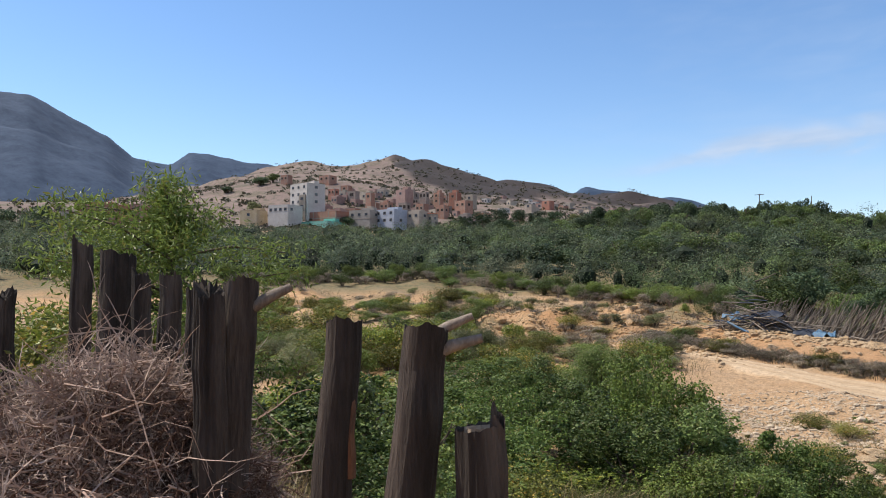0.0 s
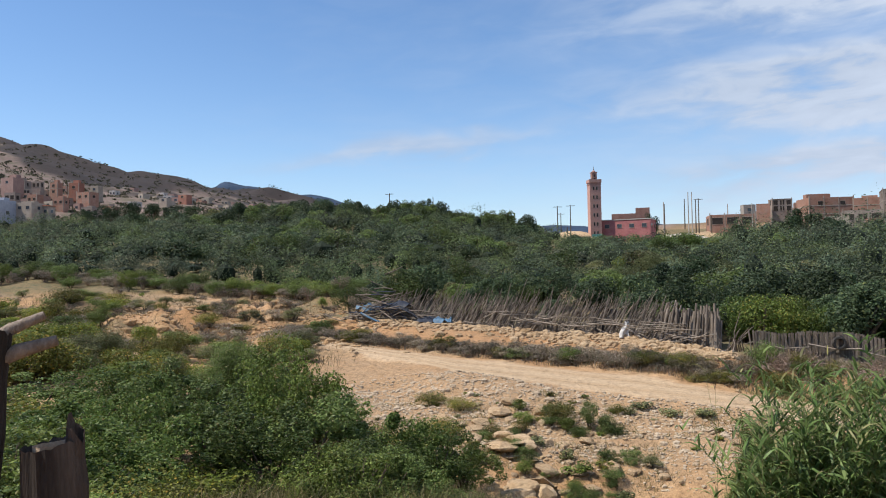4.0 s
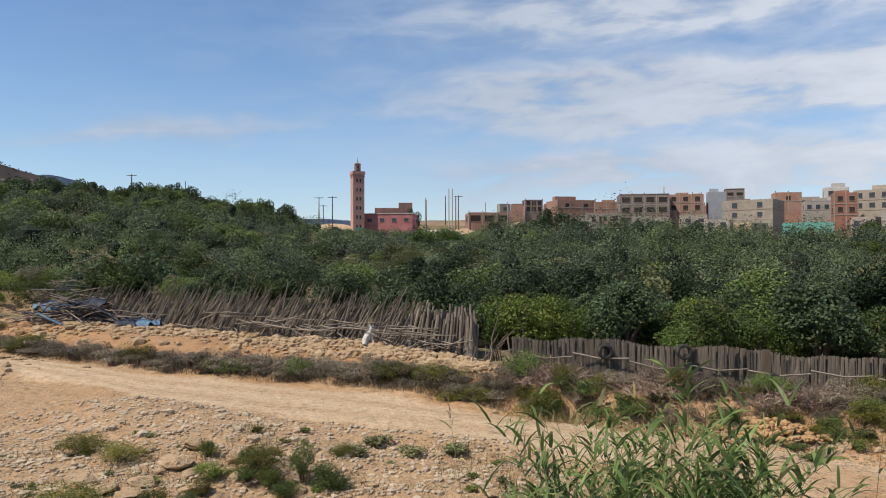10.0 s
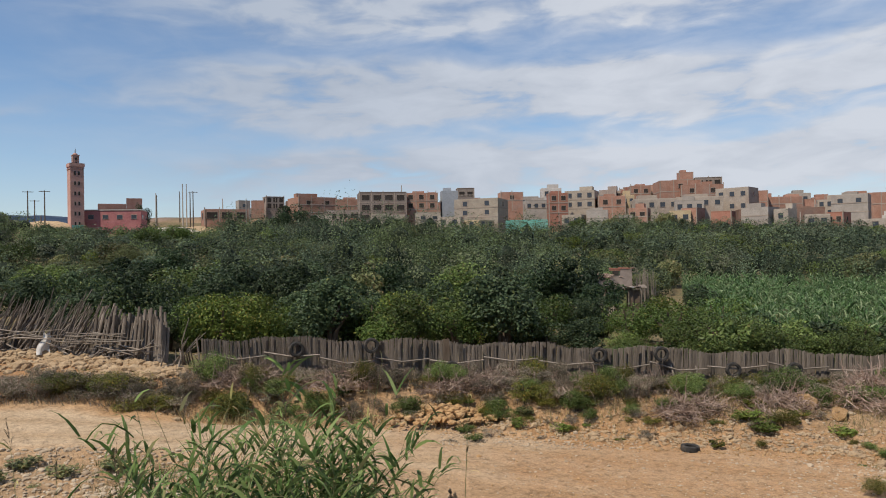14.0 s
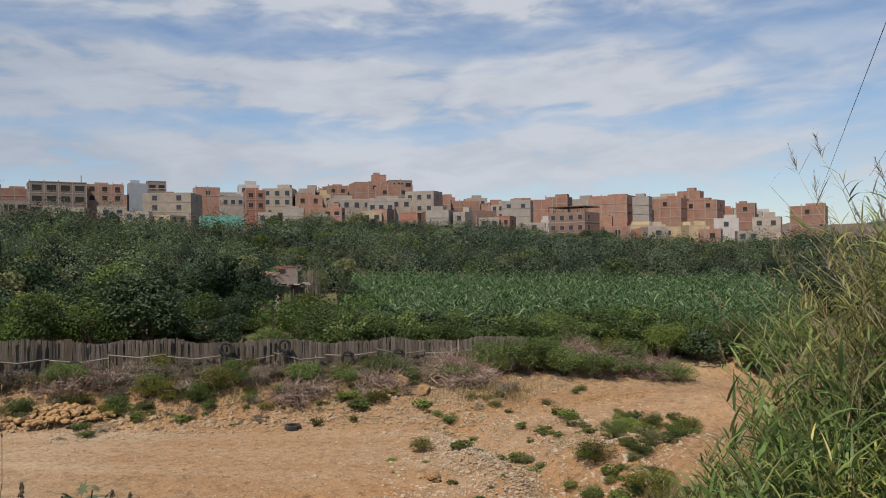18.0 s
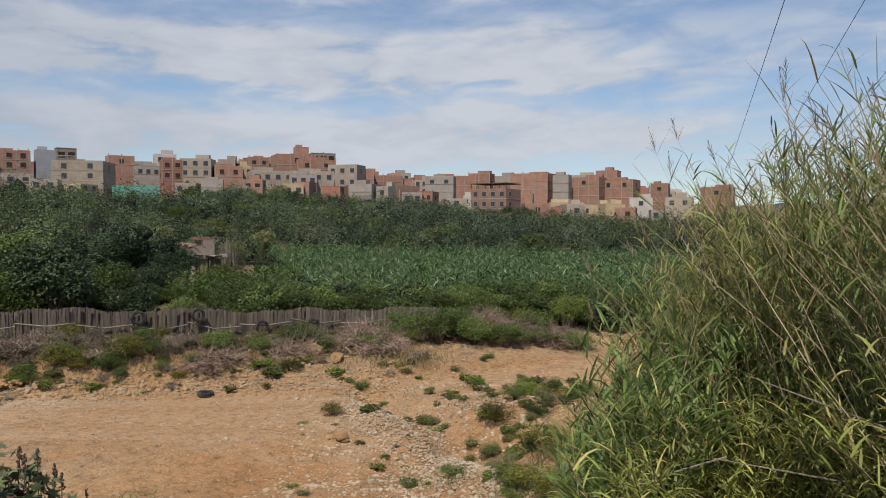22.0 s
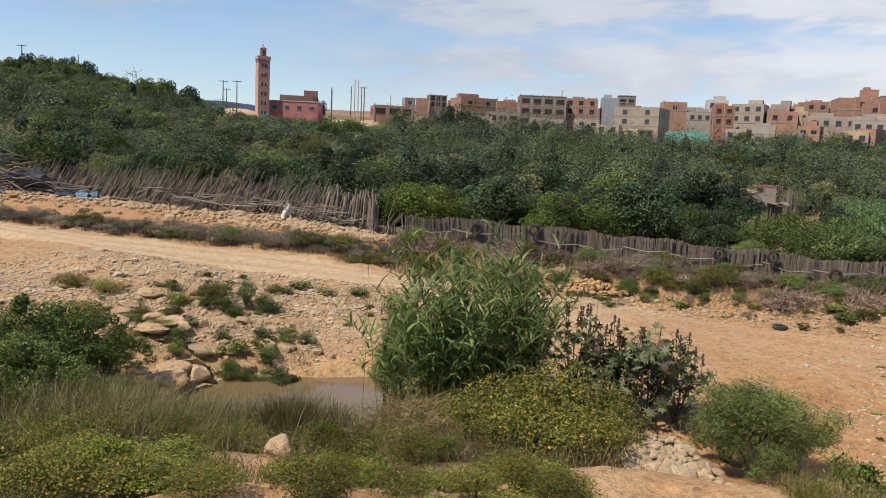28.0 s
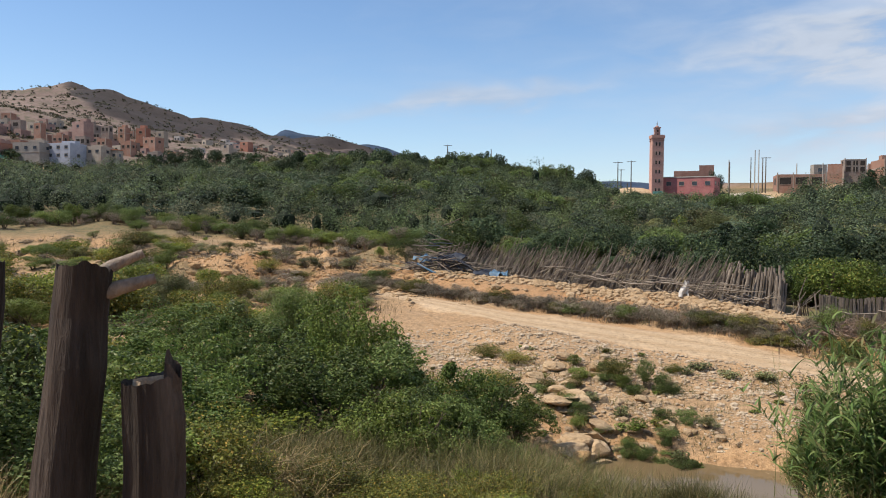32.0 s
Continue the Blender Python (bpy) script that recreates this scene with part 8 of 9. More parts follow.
for j in range(30):
    for k in range(3):
        s = (j + 0.5) / 30
        q = corner[0] * (1 - s) + corner[3] * s
        part("stone", PAVERS[int(g.integers(6))], ramp, "", Matrix.LocRotScale((q[0] - 0.05, q[1], q[2] - 0.2 - k * 0.2), Euler((0, 0, g.uniform(0, 6.28))), (0.3, 0.26, 0.26)))
core_v = [c - np.array([0, 0, 0.08]) for c in corner] + [np.array([c[0], c[1], -0.8]) for c in corner]
part("core", mesh_from("core", np.array(core_v), np.array([(3, 2, 1, 0), (0, 1, 5, 4), (1, 2, 6, 5), (2, 3, 7, 6), (3, 0, 4, 7), (4, 5, 6, 7)]), M["joint"]), ramp)

# ------------------------------------------------------------------ trees that stand out of the orchard
BIG = bush_kind("tree", "broad dark green tree above the orchard", "tree", ["dark", "fig"], 3600, 0.11, 4, 771, trunk=True, lobes=18, ragged=0.08)
DEEP = bush_kind("tree", "dense very dark green tree above the orchard", "tree", ["deep"], 5200, 0.075, 3, 790, trunk=True, lobes=26, spread=0.66, ball=(0.14, 0.36), ragged=0.08, squash=0.95)
WILLOW = bush_kind("tree", "pale olive-green tree among the figs", "tree", ["willow"], 6000, 0.075, 2, 795, trunk=True, lobes=24, slim=0.3, ragged=0.15)
PALE = bush_kind("tree", "pale grey-green tree above the orchard", "tree", ["grey_green"], 3200, 0.11, 2, 720, trunk=True, lobes=16, ragged=0.1)
YTREE = bush_kind("tree", "green leafy tree behind the fence", "tree", ["garden", "garden", "lime", "fig"], 4200, 0.070, 4, 740, trunk=True, lobes=16, ragged=0.1)
for k, az, r, rad, h in ((DEEP, 14.3, 205, 5.6, 11.5), (DEEP, -36.4, 300, 4.5, 7.5), (DEEP, -35.0, 298, 5, 9), (DEEP, -33.6, 299, 5, 9.5), (DEEP, -32.2, 300, 4.5, 8), (DEEP, -31.0, 302, 4.5, 7), (DEEP, -29.6, 304, 4, 6), (DEEP, 13.2, 208, 3.5, 8.5), (DEEP, 16, 212, 4, 8.5), (WILLOW, 15.7, 118, 5.5, 6.8), (WILLOW, 17.4, 124, 4, 5.6), (WILLOW, 4.0, 116, 3.6, 5.4), (DEEP, 17.4, 96, 3, 5.6), (DEEP, 5.7, 70, 3.6, 5.4), (DEEP, 4.4, 73, 2.6, 4.4), (DEEP, 21.5, 212, 6, 7.5), (DEEP, 19.0, 214, 5, 7.5), (DEEP, 23.8, 214, 4.6, 6.6), (DEEP, 26.0, 206, 4, 5.6), (YTREE, 10.6, 50, 2.4, 4.6), (YTREE, 12.6, 51, 2.2, 4.2), (YTREE, 14.2, 50, 1.9, 3.4), (YTREE, 18.4, 53, 2.2, 3.8), (YTREE, 8.2, 55, 1.6, 3.4),
                         (DEEP, 33.0, 66, 3.4, 6.4), (DEEP, 31.2, 67, 3.0, 5.2), (DEEP, 34.4, 62, 2.4, 4.2), (DEEP, 29.0, 64, 2.8, 4.6), (YTREE, 27.5, 56, 2.4, 4.4), (YTREE, 23, 60, 2.6, 4.6), (YTREE, 29.6, 52, 2.2, 4.2), (YTREE, 38.6, 52, 2.2, 3.6), (BIG, 42.5, 52, 2.4, 3.4), (YTREE, 21, 49, 2.0, 3.4), (YTREE, 25.2, 49.5, 2.2, 3.6),
                         (YTREE, -23, 135, 4, 7), (YTREE, 47, 130, 5, 6), (YTREE, 36, 120, 4, 5.0), (PALE, 3.2, 120, 4, 6), (PALE, 27, 212, 3.5, 7), (BIG, 34.6, 222, 3.6, 8), (PALE, 36.8, 226, 3, 7), (PALE, 40.6, 226, 4, 7.5), (BIG, 58.4, 226, 4.5, 7), (BIG, 61.5, 228, 3, 5), (BIG, 64, 234, 4, 7), (BIG, 67, 234, 3, 5.5),
                         (DEEP, -12.7, 232, 4, 9.5), (DEEP, -14, 236, 3, 6.5), (DEEP, -10.5, 236, 4, 7), (DEEP, -9.6, 238, 4, 6.5), (BIG, -17.5, 238, 3, 6), (BIG, -21, 245, 4, 6), (BIG, -15.6, 240, 3, 6), (BIG, -33.5, 262, 6, 8), (BIG, -30.5, 262, 5, 7), (PALE, -28, 258, 4, 6),
                         (BIG, -66, 300, 7, 12), (BIG, -62.6, 302, 6, 10), (BIG, -68, 318, 6, 9), (BIG, -45.2, 322, 5, 7), (PALE, -52, 360, 4, 6), (BIG, -51.5, 425, 5, 7), (BIG, -50.6, 430, 5, 7), (BIG, -53.8, 418, 4, 5), (BIG, -57, 330, 5, 6), (BIG, -56, 300, 5, 6), (DEEP, 4.2, 246, 2.2, 8.5), (DEEP, 3.9, 248, 1.6, 10), (BIG, 1.7, 250, 3, 6), (BIG, -5.3, 330, 5, 8), (BIG, -6.3, 330, 4, 6)):
    plant(k, az, r, rad, h)
plant(YTREE, 11.4, 48.6, 2.3, 4.6, 2, "bright yellow-green tree behind the fence")
plant(YTREE, 13.4, 49.2, 1.9, 3.6, 2, "bright yellow-green tree behind the fence")

# scrub dotted over the hill slopes
g = np.random.default_rng(140)
n = 4600
az_ = g.uniform(-72, -18, n)
r_ = 300 + 900 * g.random(n) ** 1.6
p0 = np.stack([r_ * np.sin(np.radians(az_)), r_ * np.cos(np.radians(az_)), ground_at(az_, r_)], 1)
m = 26
pk = np.repeat(np.arange(n), m)
sz = g.uniform(0.7, 2.4, n)
pp = p0[pk] + unit(g.normal(size=(n * m, 3))) * np.array([1, 1, 0.6]) * (sz[pk] * g.uniform(0.6, 1, n * m))[:, None] + np.array([0, 0, 0.4])
thing("hill_scrub", "dark scrub dotted over the dry hillside", "scrub", kind="stuff", me=mesh_from("hill_scrub", *leaves(pp, 0.9, None, 1.0, 0.8), M["hill_scrub"]))

# utility poles, lamps and cables
for az, r, el, k, arms in ((-2.7, 226, 4.75, "wood", 1), (-1.75, 228, 4.8, "wood", 1), (-2.45, 262, 4.2, "wood", 1), (-2.0, 236, 3.2, "wood", 0), (4.95, 236, 4.75, "stone", 0), (5.0, 236, 4.6, "wood", 0), (6.65, 246, 5.4, "stone", 0), (6.9, 246, 5.4, "stone", 0), (7.35, 238, 4.9, "wood", 1), (7.15, 240, 4.85, "wood", 0), (6.4, 270, 4.9, "wood", 0),
                          (9.3, 244, 4.4, "stone", 0), (10.9, 238, 4.4, "stone", 0), (21.9, 250, 5.3, "stone", 0), (8.2, 238, 3.6, "wood", 0), (49.2, 250, 2.6, "stone", 0), (47.4, 250, 2.7, "stone", 0), (45.7, 250, 3.0, "stone", 0), (-15.3, 238, 6.0, "wood", 1), (-12.0, 300, 5.7, "wood", 0)):
    utility_pole(az, r, el, k, arms)


def sky_point(az, el, r):
    return np.array([r * math.sin(radians(az)), r * math.cos(radians(az)), 6.9 + r * math.tan(radians(el))])


for a, b in (((72.8, 6.4, 95), (74.8, 15.6, 44)), ((76.2, 7.2, 95), (79.8, 15.0, 50)), ((79.6, 7.5, 95), (84.0, 14.0, 52))):
    p, q = sky_point(*a), sky_point(*b)
    ext = q + (q - p) * 1.2
    far_end = p - (q - p) * 1.0
    s = np.linspace(0, 1, 24)[:, None]
    line = far_end + (ext - far_end) * s
    thing("power_cable", "thin black overhead power cable", "cable", me=Pile().add(*tube(line, 0.022, 5)).mesh("power_cable", M["wire"], True))
# pale slope and sand heaps by the mosque
for az, r, w, d_, z, mat, nm in ((6.1, 244, 11, 18, 0.5, "paving", "pale gravel slope beside the mosque"), (7.8, 243, 10, 10, 0.9, "rock", "tan earth bank beside the low brick building"), (-1.6, 240, 9, 8, 2.4, "rock", "tan earth bank beside the minaret"), (49.8, 250, 3, 2, 1.2, "rock", "heap of pale sand by a wall"), (60.5, 258, 7, 4, 3.0, "rock", "pale heap of spoil among houses")):
    v, f = ICO3
    vv = v * np.array([w, d_, 1.0])
    vv[:, 2] = np.maximum(v[:, 2], -0.2) * (z + 3.2)
    vv += g.normal(size=vv.shape) * 0.12
    zb = 6.9 + r * math.tan(radians(2.3 if az < 20 else (1.5 if az < 55 else 0.9))) - 3.2
    thing("earth_bank", nm, "earth bank", Matrix.LocRotScale((r * math.sin(radians(az)), r * math.cos(radians(az)), zb), Euler((0, 0, -radians(az))), None), me=mesh_from("earth_bank", vv, f, M[mat], True))
lean_to = thing("lean_to", "low shelter with a flat roof and dark openings", "shed", Matrix.LocRotScale((232 * math.sin(radians(-2.4)), 232 * math.cos(radians(-2.4)), 6.9 + 232 * math.tan(radians(1.5))), Euler((0, 0, 0.1)), None))
part("roof", box_mesh("roof", M["slab"], (-4.2, 3.2, -2, 2, 2.3, 2.6)), lean_to)
part("back_wall", box_mesh("back_wall", M["darkbrick"], (-4, 3, 1.2, 1.5, -1, 2.3)), lean_to)
for x in (-4, -1.5, 0.8, 3):
    part("pillar", box_mesh("pillar", M["cream"], (x - 0.25, x + 0.25, -1.9, -1.5, -1, 2.3)), lean_to)
# low green bushes between the fence and the maize
for k in range(52):
    az = 39 + 24 * k / 51
    plant(DARKB if k % 4 else BIG, az, float(np.interp(az, FENCE_AZ, FENCE_R)) + g.uniform(1.8, 5), g.uniform(1.5, 2.3), g.uniform(2.4, 3.6), label="leafy green bush behind the fence", group="bushes behind the fence", name="garden_bush")
for k in range(16):
    az = 33.8 + 4 * g.random()
    plant(DARKB, az, g.uniform(45, 60), g.uniform(1.0, 1.6), g.uniform(1.0, 1.6), label="leafy green bush behind the fence", group="bushes behind the fence", name="garden_bush")

# shrubs and dry growth over the sandy flat beyond the posts
g = np.random.default_rng(170)
for az, r, rad, h in ((-47.5, 44, 1.9, 3.0), (-45.6, 43, 2.0, 3.5), (-43.8, 45, 2.0, 3.2), (-42.2, 43.5, 2.2, 3.9), (-40.4, 44, 2.3, 4.1), (-38.8, 43, 1.9, 3.5), (-37.4, 45, 1.6, 2.6), (-49.5, 46, 1.8, 2.8), (-44.5, 51, 1.8, 2.4), (-41.3, 52, 1.8, 2.6), (-35.4, 47, 1.2, 1.7), (-29.4, 38, 1.2, 2.2), (-33.0, 34, 1.6, 2.6)):
    plant((YELLOW, FEATHER)[int(g.random() < 0.4)], az, r, rad, h, label="pale yellow-green shrub on the sandy flat", group="shrubs on the sandy flat", name="flat_shrub")
for k in range(46):
    az, r = g.uniform(-53, -24), g.uniform(36, 52)
    kind = (FEATHER, YELLOW, FEATHER, OLIVE)[k % 4]
    plant(kind, az, r, g.uniform(1.2, 2.2), g.uniform(1.4, 2.9), label="pale yellow-green shrub on the sandy flat", group="shrubs on the sandy flat", name="flat_shrub")
for k in range(110):
    az, r = g.uniform(-54, -17), g.uniform(50, 98)
    if abs(az + 33) < 3.2 and abs(r - 63) < 5:
        continue
    kind = (SCRUB, FEATHER, SCRUB, OLIVE, SCRUB)[k % 5]
    plant(kind, az, r, g.uniform(0.8, 2.0), g.uniform(0.7, 1.9), group="bushes on sandy ground")
# weeds and young shrubs beside the track and the reeds
for k in range(58):
    az = g.uniform(51, 61.5)
    r = g.uniform(17.5, 37)
    if g.random() < 0.6:
        az = 57 + abs(az - 57)
    kind = (OLIVE, BUSHY, FEATHER, DARKB, TUFT)[k % 5]
    s = g.uniform(0.25, 0.6)
    plant(kind, az, r, s, s * g.uniform(0.9, 1.6), label="green weed on the earth beside the track", group="weeds beside the track", name="track_weed")
# twigs and dead stalks in the hedges
for az, off, rx, h in ((13, -1.2, 1.6, 0.6), (19, -1.4, 1.8, 0.6), (33, -1.5, 2.0, 0.7), (36.5, -1.3, 1.6, 0.6), (51.5, -1.6, 1.5, 0.9)):
    twig_heap("brush_pile", "dry brush along the foot of the fence", spot(az, float(np.interp(az, FENCE_AZ, FENCE_R)) + off), rx, 0.7, h, 420, int(az * 7), thick=0.011, long=0.7)
# foreground growth on the lip of the bank
for k in range(44):
    az, r = g.uniform(6, 40), g.uniform(9.2, 14.2)
    if 24 < az < 38.5:
        continue
    plant((OLIVE, YELLOW, OLIVE, ROUND)[k % 4], az, r, g.uniform(0.4, 0.8), g.uniform(0.4, 1.0), label="low yellow-green bush on the near slope", group="low bushes on the slope", name="low_bush")

# darker round trees over the hill and lighter ones among the figs
g = np.random.default_rng(180)
for k in range(75):
    az = g.uniform(-32, -4)
    r = g.uniform(130, 246)
    s = g.uniform(0.75, 1.3)
    plant(BIG, az, r, 3.4 * s, 5.6 * s, label="dark round tree on the wooded hillside", group="trees on the hill")
for k in range(104):
    az = g.uniform(-16, 62)
    r = g.uniform(70, 215)
    if 40 < az < 63 and r < 96 or 33 < az < 39 and r < 90:
        continue
    s = g.uniform(0.7, 1.4)
    if 29 < az < 33.5:
        continue
    plant((PALE, YTREE, BIG, BIG, YTREE)[k % 5], az, r, 2.6 * s, 4.4 * s, label="tree of another green among the figs", group="mixed trees among the figs", name="orchard_tree")
_, _, pts = scatter(28, 60, 17, 37, 4200, 194)
rubble("rubble", "orange clods scattered over the open ground", pts, 0.055, 195, "rock_orange")
for k in range(22):
    az, r = g.uniform(50, 60), g.uniform(20, 34)
    s = g.uniform(0.2, 0.42)
    plant((BUSHY, OLIVE, FEATHER, DARKB)[k % 4], az, r, s, s * g.uniform(0.8, 1.4), label="green weed on the earth beside the track", group="weeds beside the track", name="track_weed")
# weeds among the slabs by the pond
for k in range(26):
    az, r = g.uniform(-10, 2), g.uniform(25.5, 33)
    s = g.uniform(0.25, 0.6)
    plant((DARKB, OLIVE, TUFT, ROUND)[k % 4], az, r, s, s * g.uniform(1.0, 1.9), label="weedy green plant on stony ground", group="weeds by the pond")

# loose stones and clods over the road and its verges
_, _, pts = scatter(-22, 52, 26, 41, 5200, 190)
rubble("gravel", "scattered small stones on the dirt road", pts, 0.038, 191, "pebble")
az_ = g.uniform(14, 60, 2600)
r_ = np.interp(az_, ROAD_AZ, ROAD_FAR) + np.abs(g.normal(size=2600)) * 2.0 - 0.6
pts = np.stack([r_ * np.sin(np.radians(az_)), r_ * np.cos(np.radians(az_)), ground_at(az_, r_) + 0.01], 1)
rubble("rubble", "orange clods along the verge of the road", pts, 0.085, 192, "rock_orange")
for k in range(60):
    az = g.uniform(14, 56)
    r = float(np.interp(az, ROAD_AZ, ROAD_FAR)) + g.uniform(0.2, 3.0)
    s = g.uniform(0.18, 0.5)
    plant((TUFT, OLIVE, SCRUB, DARKB)[k % 4], az, r, s, s * g.uniform(0.9, 1.6), label="weedy green plant on stony ground", group="weeds on the verge")
# dry tangle and dead grass over the near slope
for az, r, rx, h in ((-27, 15.5, 1.6, 0.7), (-21, 16.5, 1.6, 0.6), (-14, 17, 1.5, 0.6), (-9, 16.2, 1.3, 0.5), (-31, 13.5, 1.4, 0.6), (6.5, 16.8, 1.2, 0.5), (11.5, 18.4, 1.2, 0.6)):
    twig_heap("dead_tangle", "grey tangle of dead stalks on the slope", spot(az, r), rx, 1.0, h, 800, int(r * 10 + az), "straw", thick=0.006, long=0.7, category="dead plants")

# single trees along the brow of the hill
g = np.random.default_rng(200)
for k in range(34):
    az = -30 + 25 * k / 33 + g.normal() * 0.4
    s = g.uniform(0.6, 1.25)
    plant(BIG, az, g.uniform(232, 248), 3.2 * s, 6.2 * s, label="dark round tree on the wooded hillside", group="trees on the hill")
# low teal-walled building at the edge of the town
house(30.9, 226, 11.5, 7, 6.9 + 226 * math.tan(radians(1.75)), 6.9 + 226 * math.tan(radians(2.62)), 6, "teal", 0, 0)

# low houses and walls along the lower edge of the town
g = np.random.default_rng(209)
for k in range(30):
    az = 15.5 + 53 * (k + 0.2 + 0.6 * g.random()) / 30
    if 28.0 < az < 34.0 or 54.5 < az < 58.5:
        continue
    foot = float(np.interp(az, [15, 30, 45, 63], [16.0, 14.8, 14.6, 7.8]))
    w, tall = g.uniform(3.2, 7.5), g.uniform(2.2, 4.4)
    mat = ("cream", "brick", "yellow", "grey", "brick", "redbrick", "beige")[int(g.integers(7))]
    house(az, 230 + g.uniform(0, 3), w, g.uniform(4, 6), foot + 0.3, foot + tall, float(g.normal() * 14), mat, int(g.integers(0, 3)), 1)
# smaller houses stepping up behind the first row
for k in range(34):
    az = 16 + 54 * (k + g.random()) / 34
    ridge = float(np.interp(az, [15, 22, 30, 42, 50, 60, 72], [24.0, 24.5, 24.5, 26.5, 21.0, 19.0, 15.0]))
    w, tall = g.uniform(3.5, 8.0), g.uniform(2.5, 5.0)
    mat = ("brick", "redbrick", "concrete", "brick", "cream", "grey", "brick", "white")[int(g.integers(8))]
    house(az, 302 + g.uniform(0, 12), w, g.uniform(4, 7), ridge - 2.0, ridge - 2.0 + tall, float(g.normal() * 16), mat, int(g.integers(0, 4)), 1)

# trees that break the line between the orchard and the town
g = np.random.default_rng(210)
for k in range(44):
    az = 9 + 60 * (k + g.random()) / 44
    if 28.8 < az < 33.2:
        continue
    s = g.uniform(0.5, 1.2)
    plant((BIG, PALE, BIG, YTREE)[k % 4], az, g.uniform(212, 236), 3.0 * s, 5.4 * s, label="tree at the upper edge of the orchard", group="trees below the town", name="edge_tree")
# brown brush and pale shrubs thickening the sandy flat
for k in range(60):
    az, r = g.uniform(-52, -22), g.uniform(46, 86)
    if abs(az + 33) < 3.0 and abs(r - 63) < 4.5:
        continue
    plant((SCRUB, SCRUB, FEATHER, YELLOW, SCRUB)[k % 5], az, r, g.uniform(0.9, 2.1), g.uniform(0.9, 2.3), group="bushes on sandy ground")
for k in range(40):
    az, r = g.uniform(-56, -33), g.uniform(44, 84)
    if abs(az + 33) < 3.0 and abs(r - 63) < 4.5:
        continue
    plant((YELLOW, FEATHER, OLIVE, YELLOW, DARKB)[k % 5], az, r, g.uniform(1.2, 2.4), g.uniform(1.5, 3.0), label="pale yellow-green bush on the sandy flat", group="bushes on sandy ground")
# tufts and dry stalks on the lip of the bank
for k in range(36):
    az, r = g.uniform(50, 72), g.uniform(9.5, 14)
    plant((SCRUB, TUFT, OLIVE)[k % 3], az, r, g.uniform(0.12, 0.32), g.uniform(0.15, 0.45), label="small dry tuft on bare orange soil", group="tufts on the bank", name="tuft")

# single trees of other greens that stand out of the figs
g = np.random.default_rng(216)
for k in range(34):
    az, r = 1.5 + 40 * (k + g.random()) / 34, (50 + 6 * g.random()) if k % 2 else g.uniform(58, 110)
    s = g.uniform(0.75, 1.15) * (0.8 if k % 2 else 1.0)
    plant((WILLOW, YTREE, PALE, YTREE, DEEP, YTREE)[k % 6], az, r, 2.7 * s, 5.2 * s, label="tree of another green among the figs", group="mixed trees among the figs", name="orchard_tree")

# hedge of dark shrubs and brown brush before the upper orchard
g = np.random.default_rng(220)
for k in range(84):
    az = -54 + 37 * k / 83 + g.normal() * 0.3
    r = float(orchard_edge(az)) - g.uniform(2, 11)
    kind = (LUMPY, SCRUB, DARKB, SCRUB)[k % 4]
    plant(kind, az, r, g.uniform(1.5, 2.6), g.uniform(2.0, 3.4), label="bush in the hedge before the orchard", group="hedge before the orchard", name="hedge_bush")

# dark green bushes growing against the front of the slat fence
g = np.random.default_rng(241)
for az, off, rad, h in ((17.5, 1.2, 0.8, 1.3), (24.2, 1.0, 0.7, 1.5), (29.5, 1.3, 0.8, 1.1), (34.0, 1.0, 0.9, 1.6), (38.2, 1.6, 1.0, 1.3), (43.6, 1.4, 1.2, 1.9), (45.2, 2.2, 0.9, 1.2),
                        (50.4, 1.0, 1.3, 2.3), (52.6, 1.6, 1.6, 2.8), (54.8, 2.0, 1.5, 2.2), (57.0, 2.6, 1.3, 1.9), (48.6, 2.8, 0.9, 1.3)):
    r = float(np.interp(az, FENCE_AZ, FENCE_R)) - off - 0.4 - rad * 0.4
    plant(DARKB, az, r, rad, h, label="dark green bush against the slat fence", group="bushes before the fence", name="fence_bush")

# stony verge between the track and the slat fence
for k in range(70):
    az = g.uniform(24, 53)
    r = float(np.interp(az, FENCE_AZ, FENCE_R)) - g.uniform(1.0, 5.2)
    s = g.uniform(0.25, 0.75)
    plant((OLIVE, SCRUB, DARKB, TUFT, SCRUB)[k % 5], az, r, s, s * g.uniform(0.9, 1.5), label="weedy green plant on stony ground", group="weeds on the verge")
n = 2600
az_ = g.uniform(24, 56, n)
r_ = np.interp(az_, FENCE_AZ, FENCE_R) - 1.2 - 4.6 * g.random(n) ** 0.8
pts = np.stack([r_ * np.sin(np.radians(az_)), r_ * np.cos(np.radians(az_)), ground_at(az_, r_) + 0.015], 1)
rubble("verge_rubble", "broken stone scattered along the verge", pts, 0.075, 246, "pebble")
for az, off, rx, h in ((55.5, 1.5, 1.9, 1.1), (58.0, 2.4, 1.7, 0.9), (60.5, 3.0, 1.5, 0.8), (49.0, 3.4, 1.5, 0.9), (43.5, 3.2, 1.7, 0.6), (38.5, 3.4, 1.6, 0.55)):
    twig_heap("brush_pile", "heap of dead roots and branches by the track", spot(az, float(np.interp(az, FENCE_AZ, FENCE_R)) - off), rx, 0.8, h, 520, int(az * 9), thick=0.014, long=0.8)
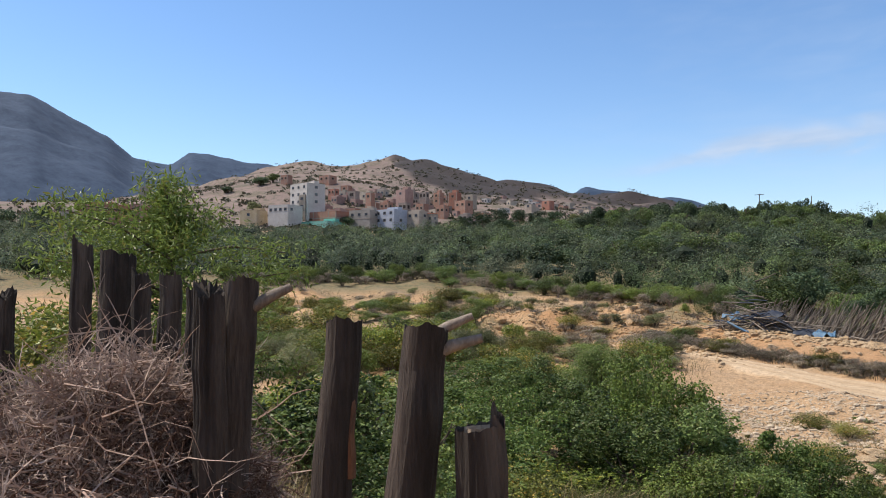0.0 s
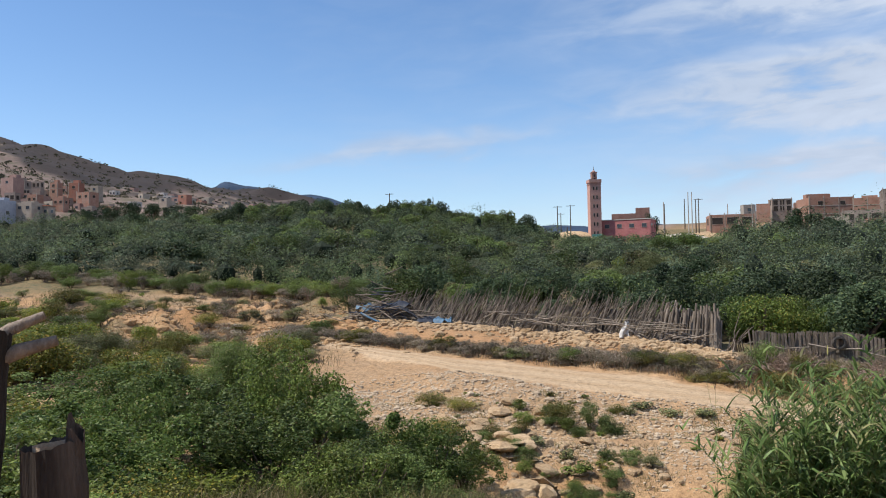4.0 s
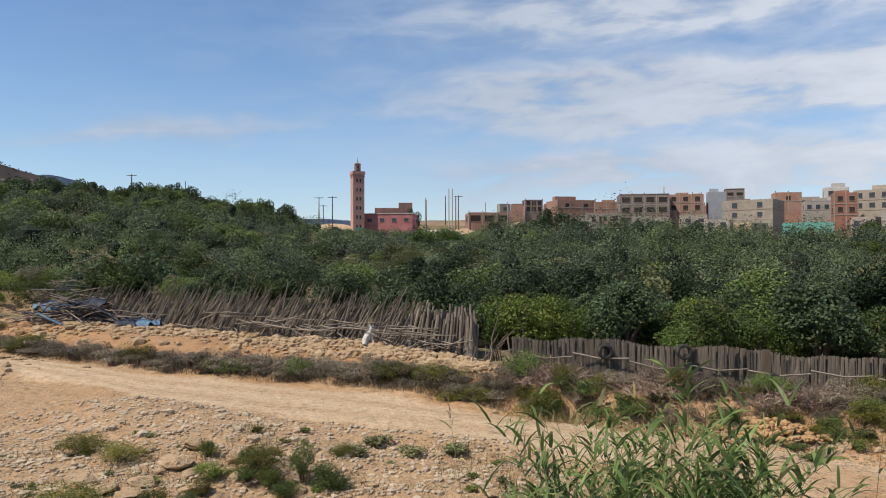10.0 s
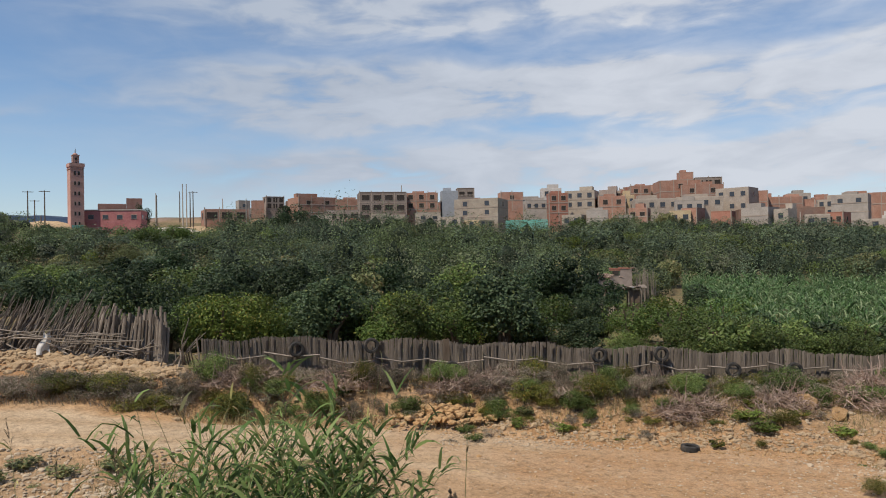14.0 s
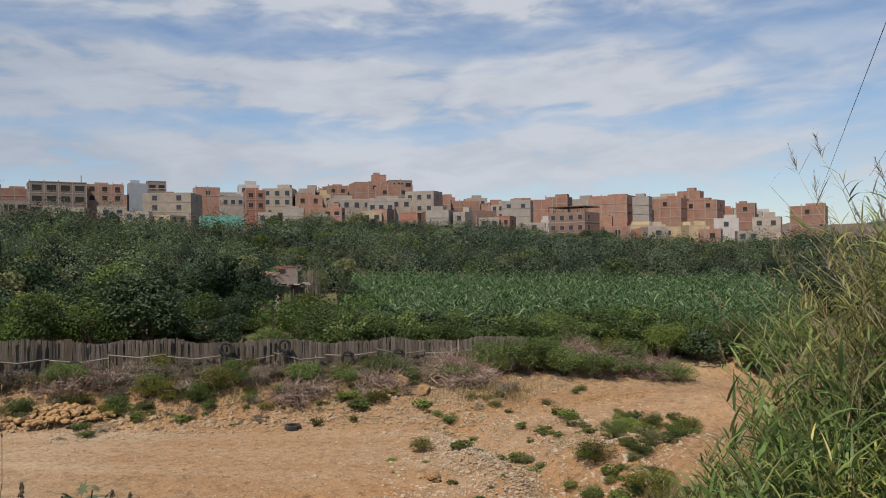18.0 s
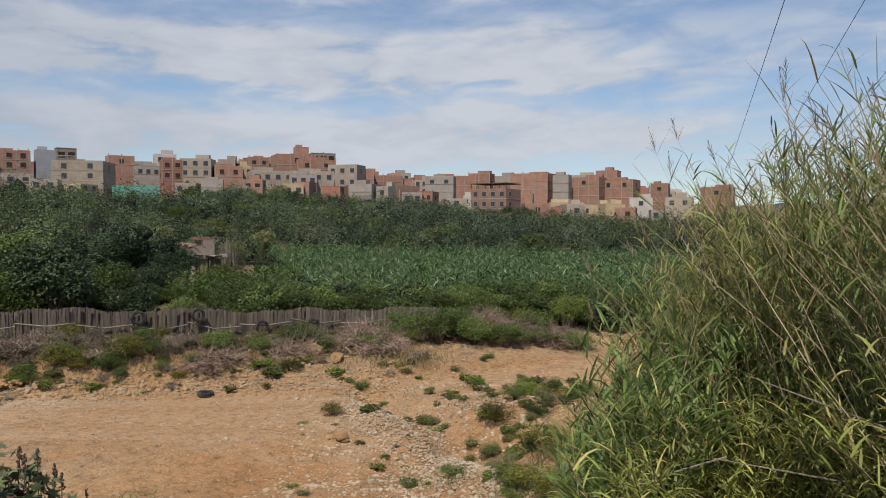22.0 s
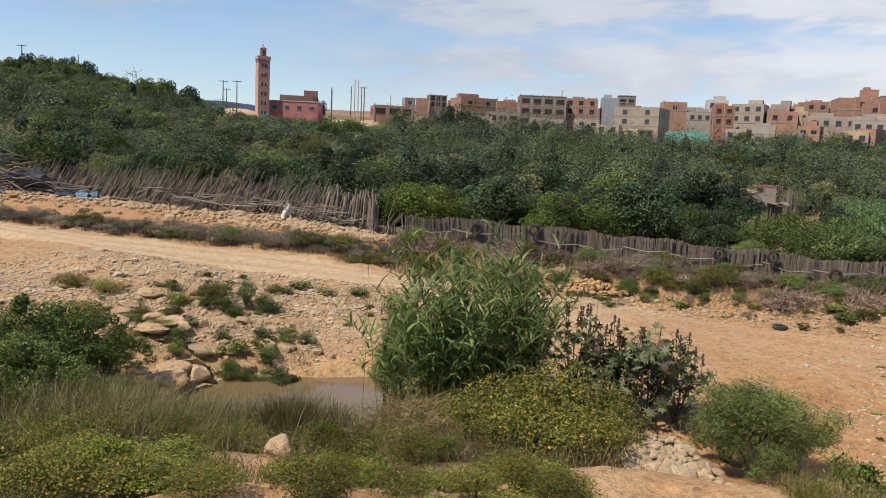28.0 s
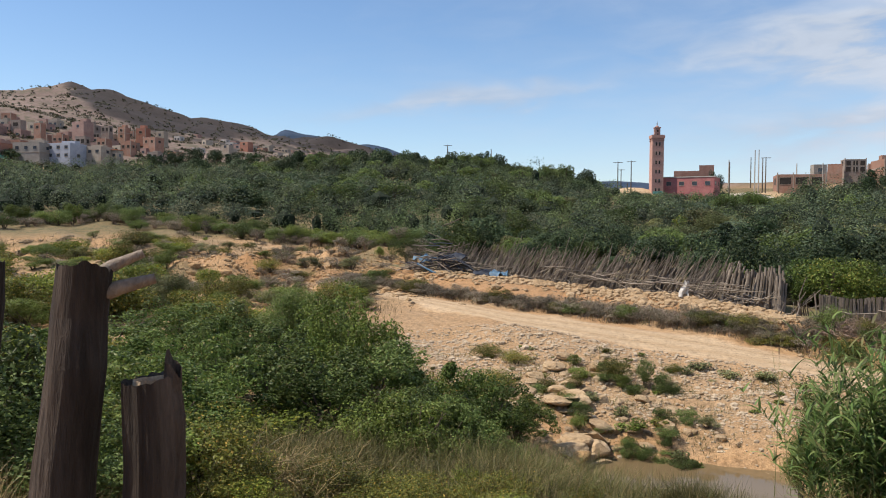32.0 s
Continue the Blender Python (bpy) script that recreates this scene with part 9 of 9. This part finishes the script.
for az, off, rad, h in ((56.6, 2.6, 1.1, 1.3), (59.2, 3.4, 1.2, 1.2), (61.8, 3.6, 1.3, 1.6), (47.4, 3.0, 0.9, 1.5), (41.0, 2.8, 0.8, 1.1), (32.0, 2.6, 0.9, 1.2), (27.5, 2.8, 0.9, 1.4), (22.5, 2.4, 0.9, 1.3)):
    plant(DARKB, az, float(np.interp(az, FENCE_AZ, FENCE_R)) - off, rad, h, label="dark green bush against the slat fence", group="bushes before the fence", name="fence_bush")

# green clumps among the stones above the pond
for k in range(22):
    u = g.random()
    az, r = -9.5 + 13 * u + g.normal() * 0.8, 29.5 - 5.0 * u + g.normal() * 0.9
    s = g.uniform(0.28, 0.62)
    plant((DARKB, TUFT, OLIVE, DARKB)[k % 4], az, r, s, s * g.uniform(1.0, 1.7), label="weedy green plant on stony ground", group="weeds on the verge")
# long bent pipes and rods lying over the heap
for k in range(9):
    x0, y0 = g.uniform(-1.6, 0.6), g.uniform(-1.0, 0.2)
    ln = g.uniform(1.8, 3.4)
    part("pipe", Pile().add(*tube([(x0, y0, 0.5 + g.random() * 0.8), (x0 + ln * 0.4, y0 - 0.2, 0.9 + g.random() * 0.8), (x0 + ln * 0.8, y0 - 0.4, 0.5 + g.random() * 0.4), (x0 + ln, y0 - 0.5, 0.2)], 0.035, 6)).mesh("pipe", M["tarp" if k % 3 else "rail"], True), heap, "dark bent pipe" if k % 3 else "")

# low ridge of dug gravel along the track
n = 5200
t = g.random(n)
off = g.normal(size=n) * 1.35
az_, r_ = 47.0 + 13.5 * t + g.normal(size=n) * 0.9, 33 - 14.5 * t + off
lift = 0.06 * np.exp(-(off / 0.8) ** 2) * g.random(n) ** 0.5
pts = np.stack([r_ * np.sin(np.radians(az_)), r_ * np.cos(np.radians(az_)), ground_at(az_, r_) + 0.01 + lift], 1)
rubble("gravel_ridge", "low ridge of grey gravel beside the track", pts, 0.062, 243, "pebble")
# bushes where the track meets the maize
for k in range(13):
    az = 58.5 + k * 0.95
    plant((DARKB, BIG, DARKB, LUMPY)[k % 4], az, 46.5 + g.uniform(-1.5, 2.5), g.uniform(1.2, 1.9), g.uniform(1.7, 2.9), label="leafy green bush at the edge of the maize", group="bushes behind the fence", name="garden_bush")

# single round trees standing out along the brow of the wooded hill
for k in range(30):
    az = -27 + 22.5 * k / 29 + g.normal() * 0.3
    s = g.uniform(0.75, 1.2)
    rs = np.linspace(110, 240, 66)
    brow = float(rs[np.argmax((ground_at(np.full(66, az), rs) - 4) / rs)]) - g.uniform(0, 8)
    plant(BIG, az, brow, 3.2 * s, 9.2 * s, label="dark round tree on the brow of the hill", group="trees on the hill")
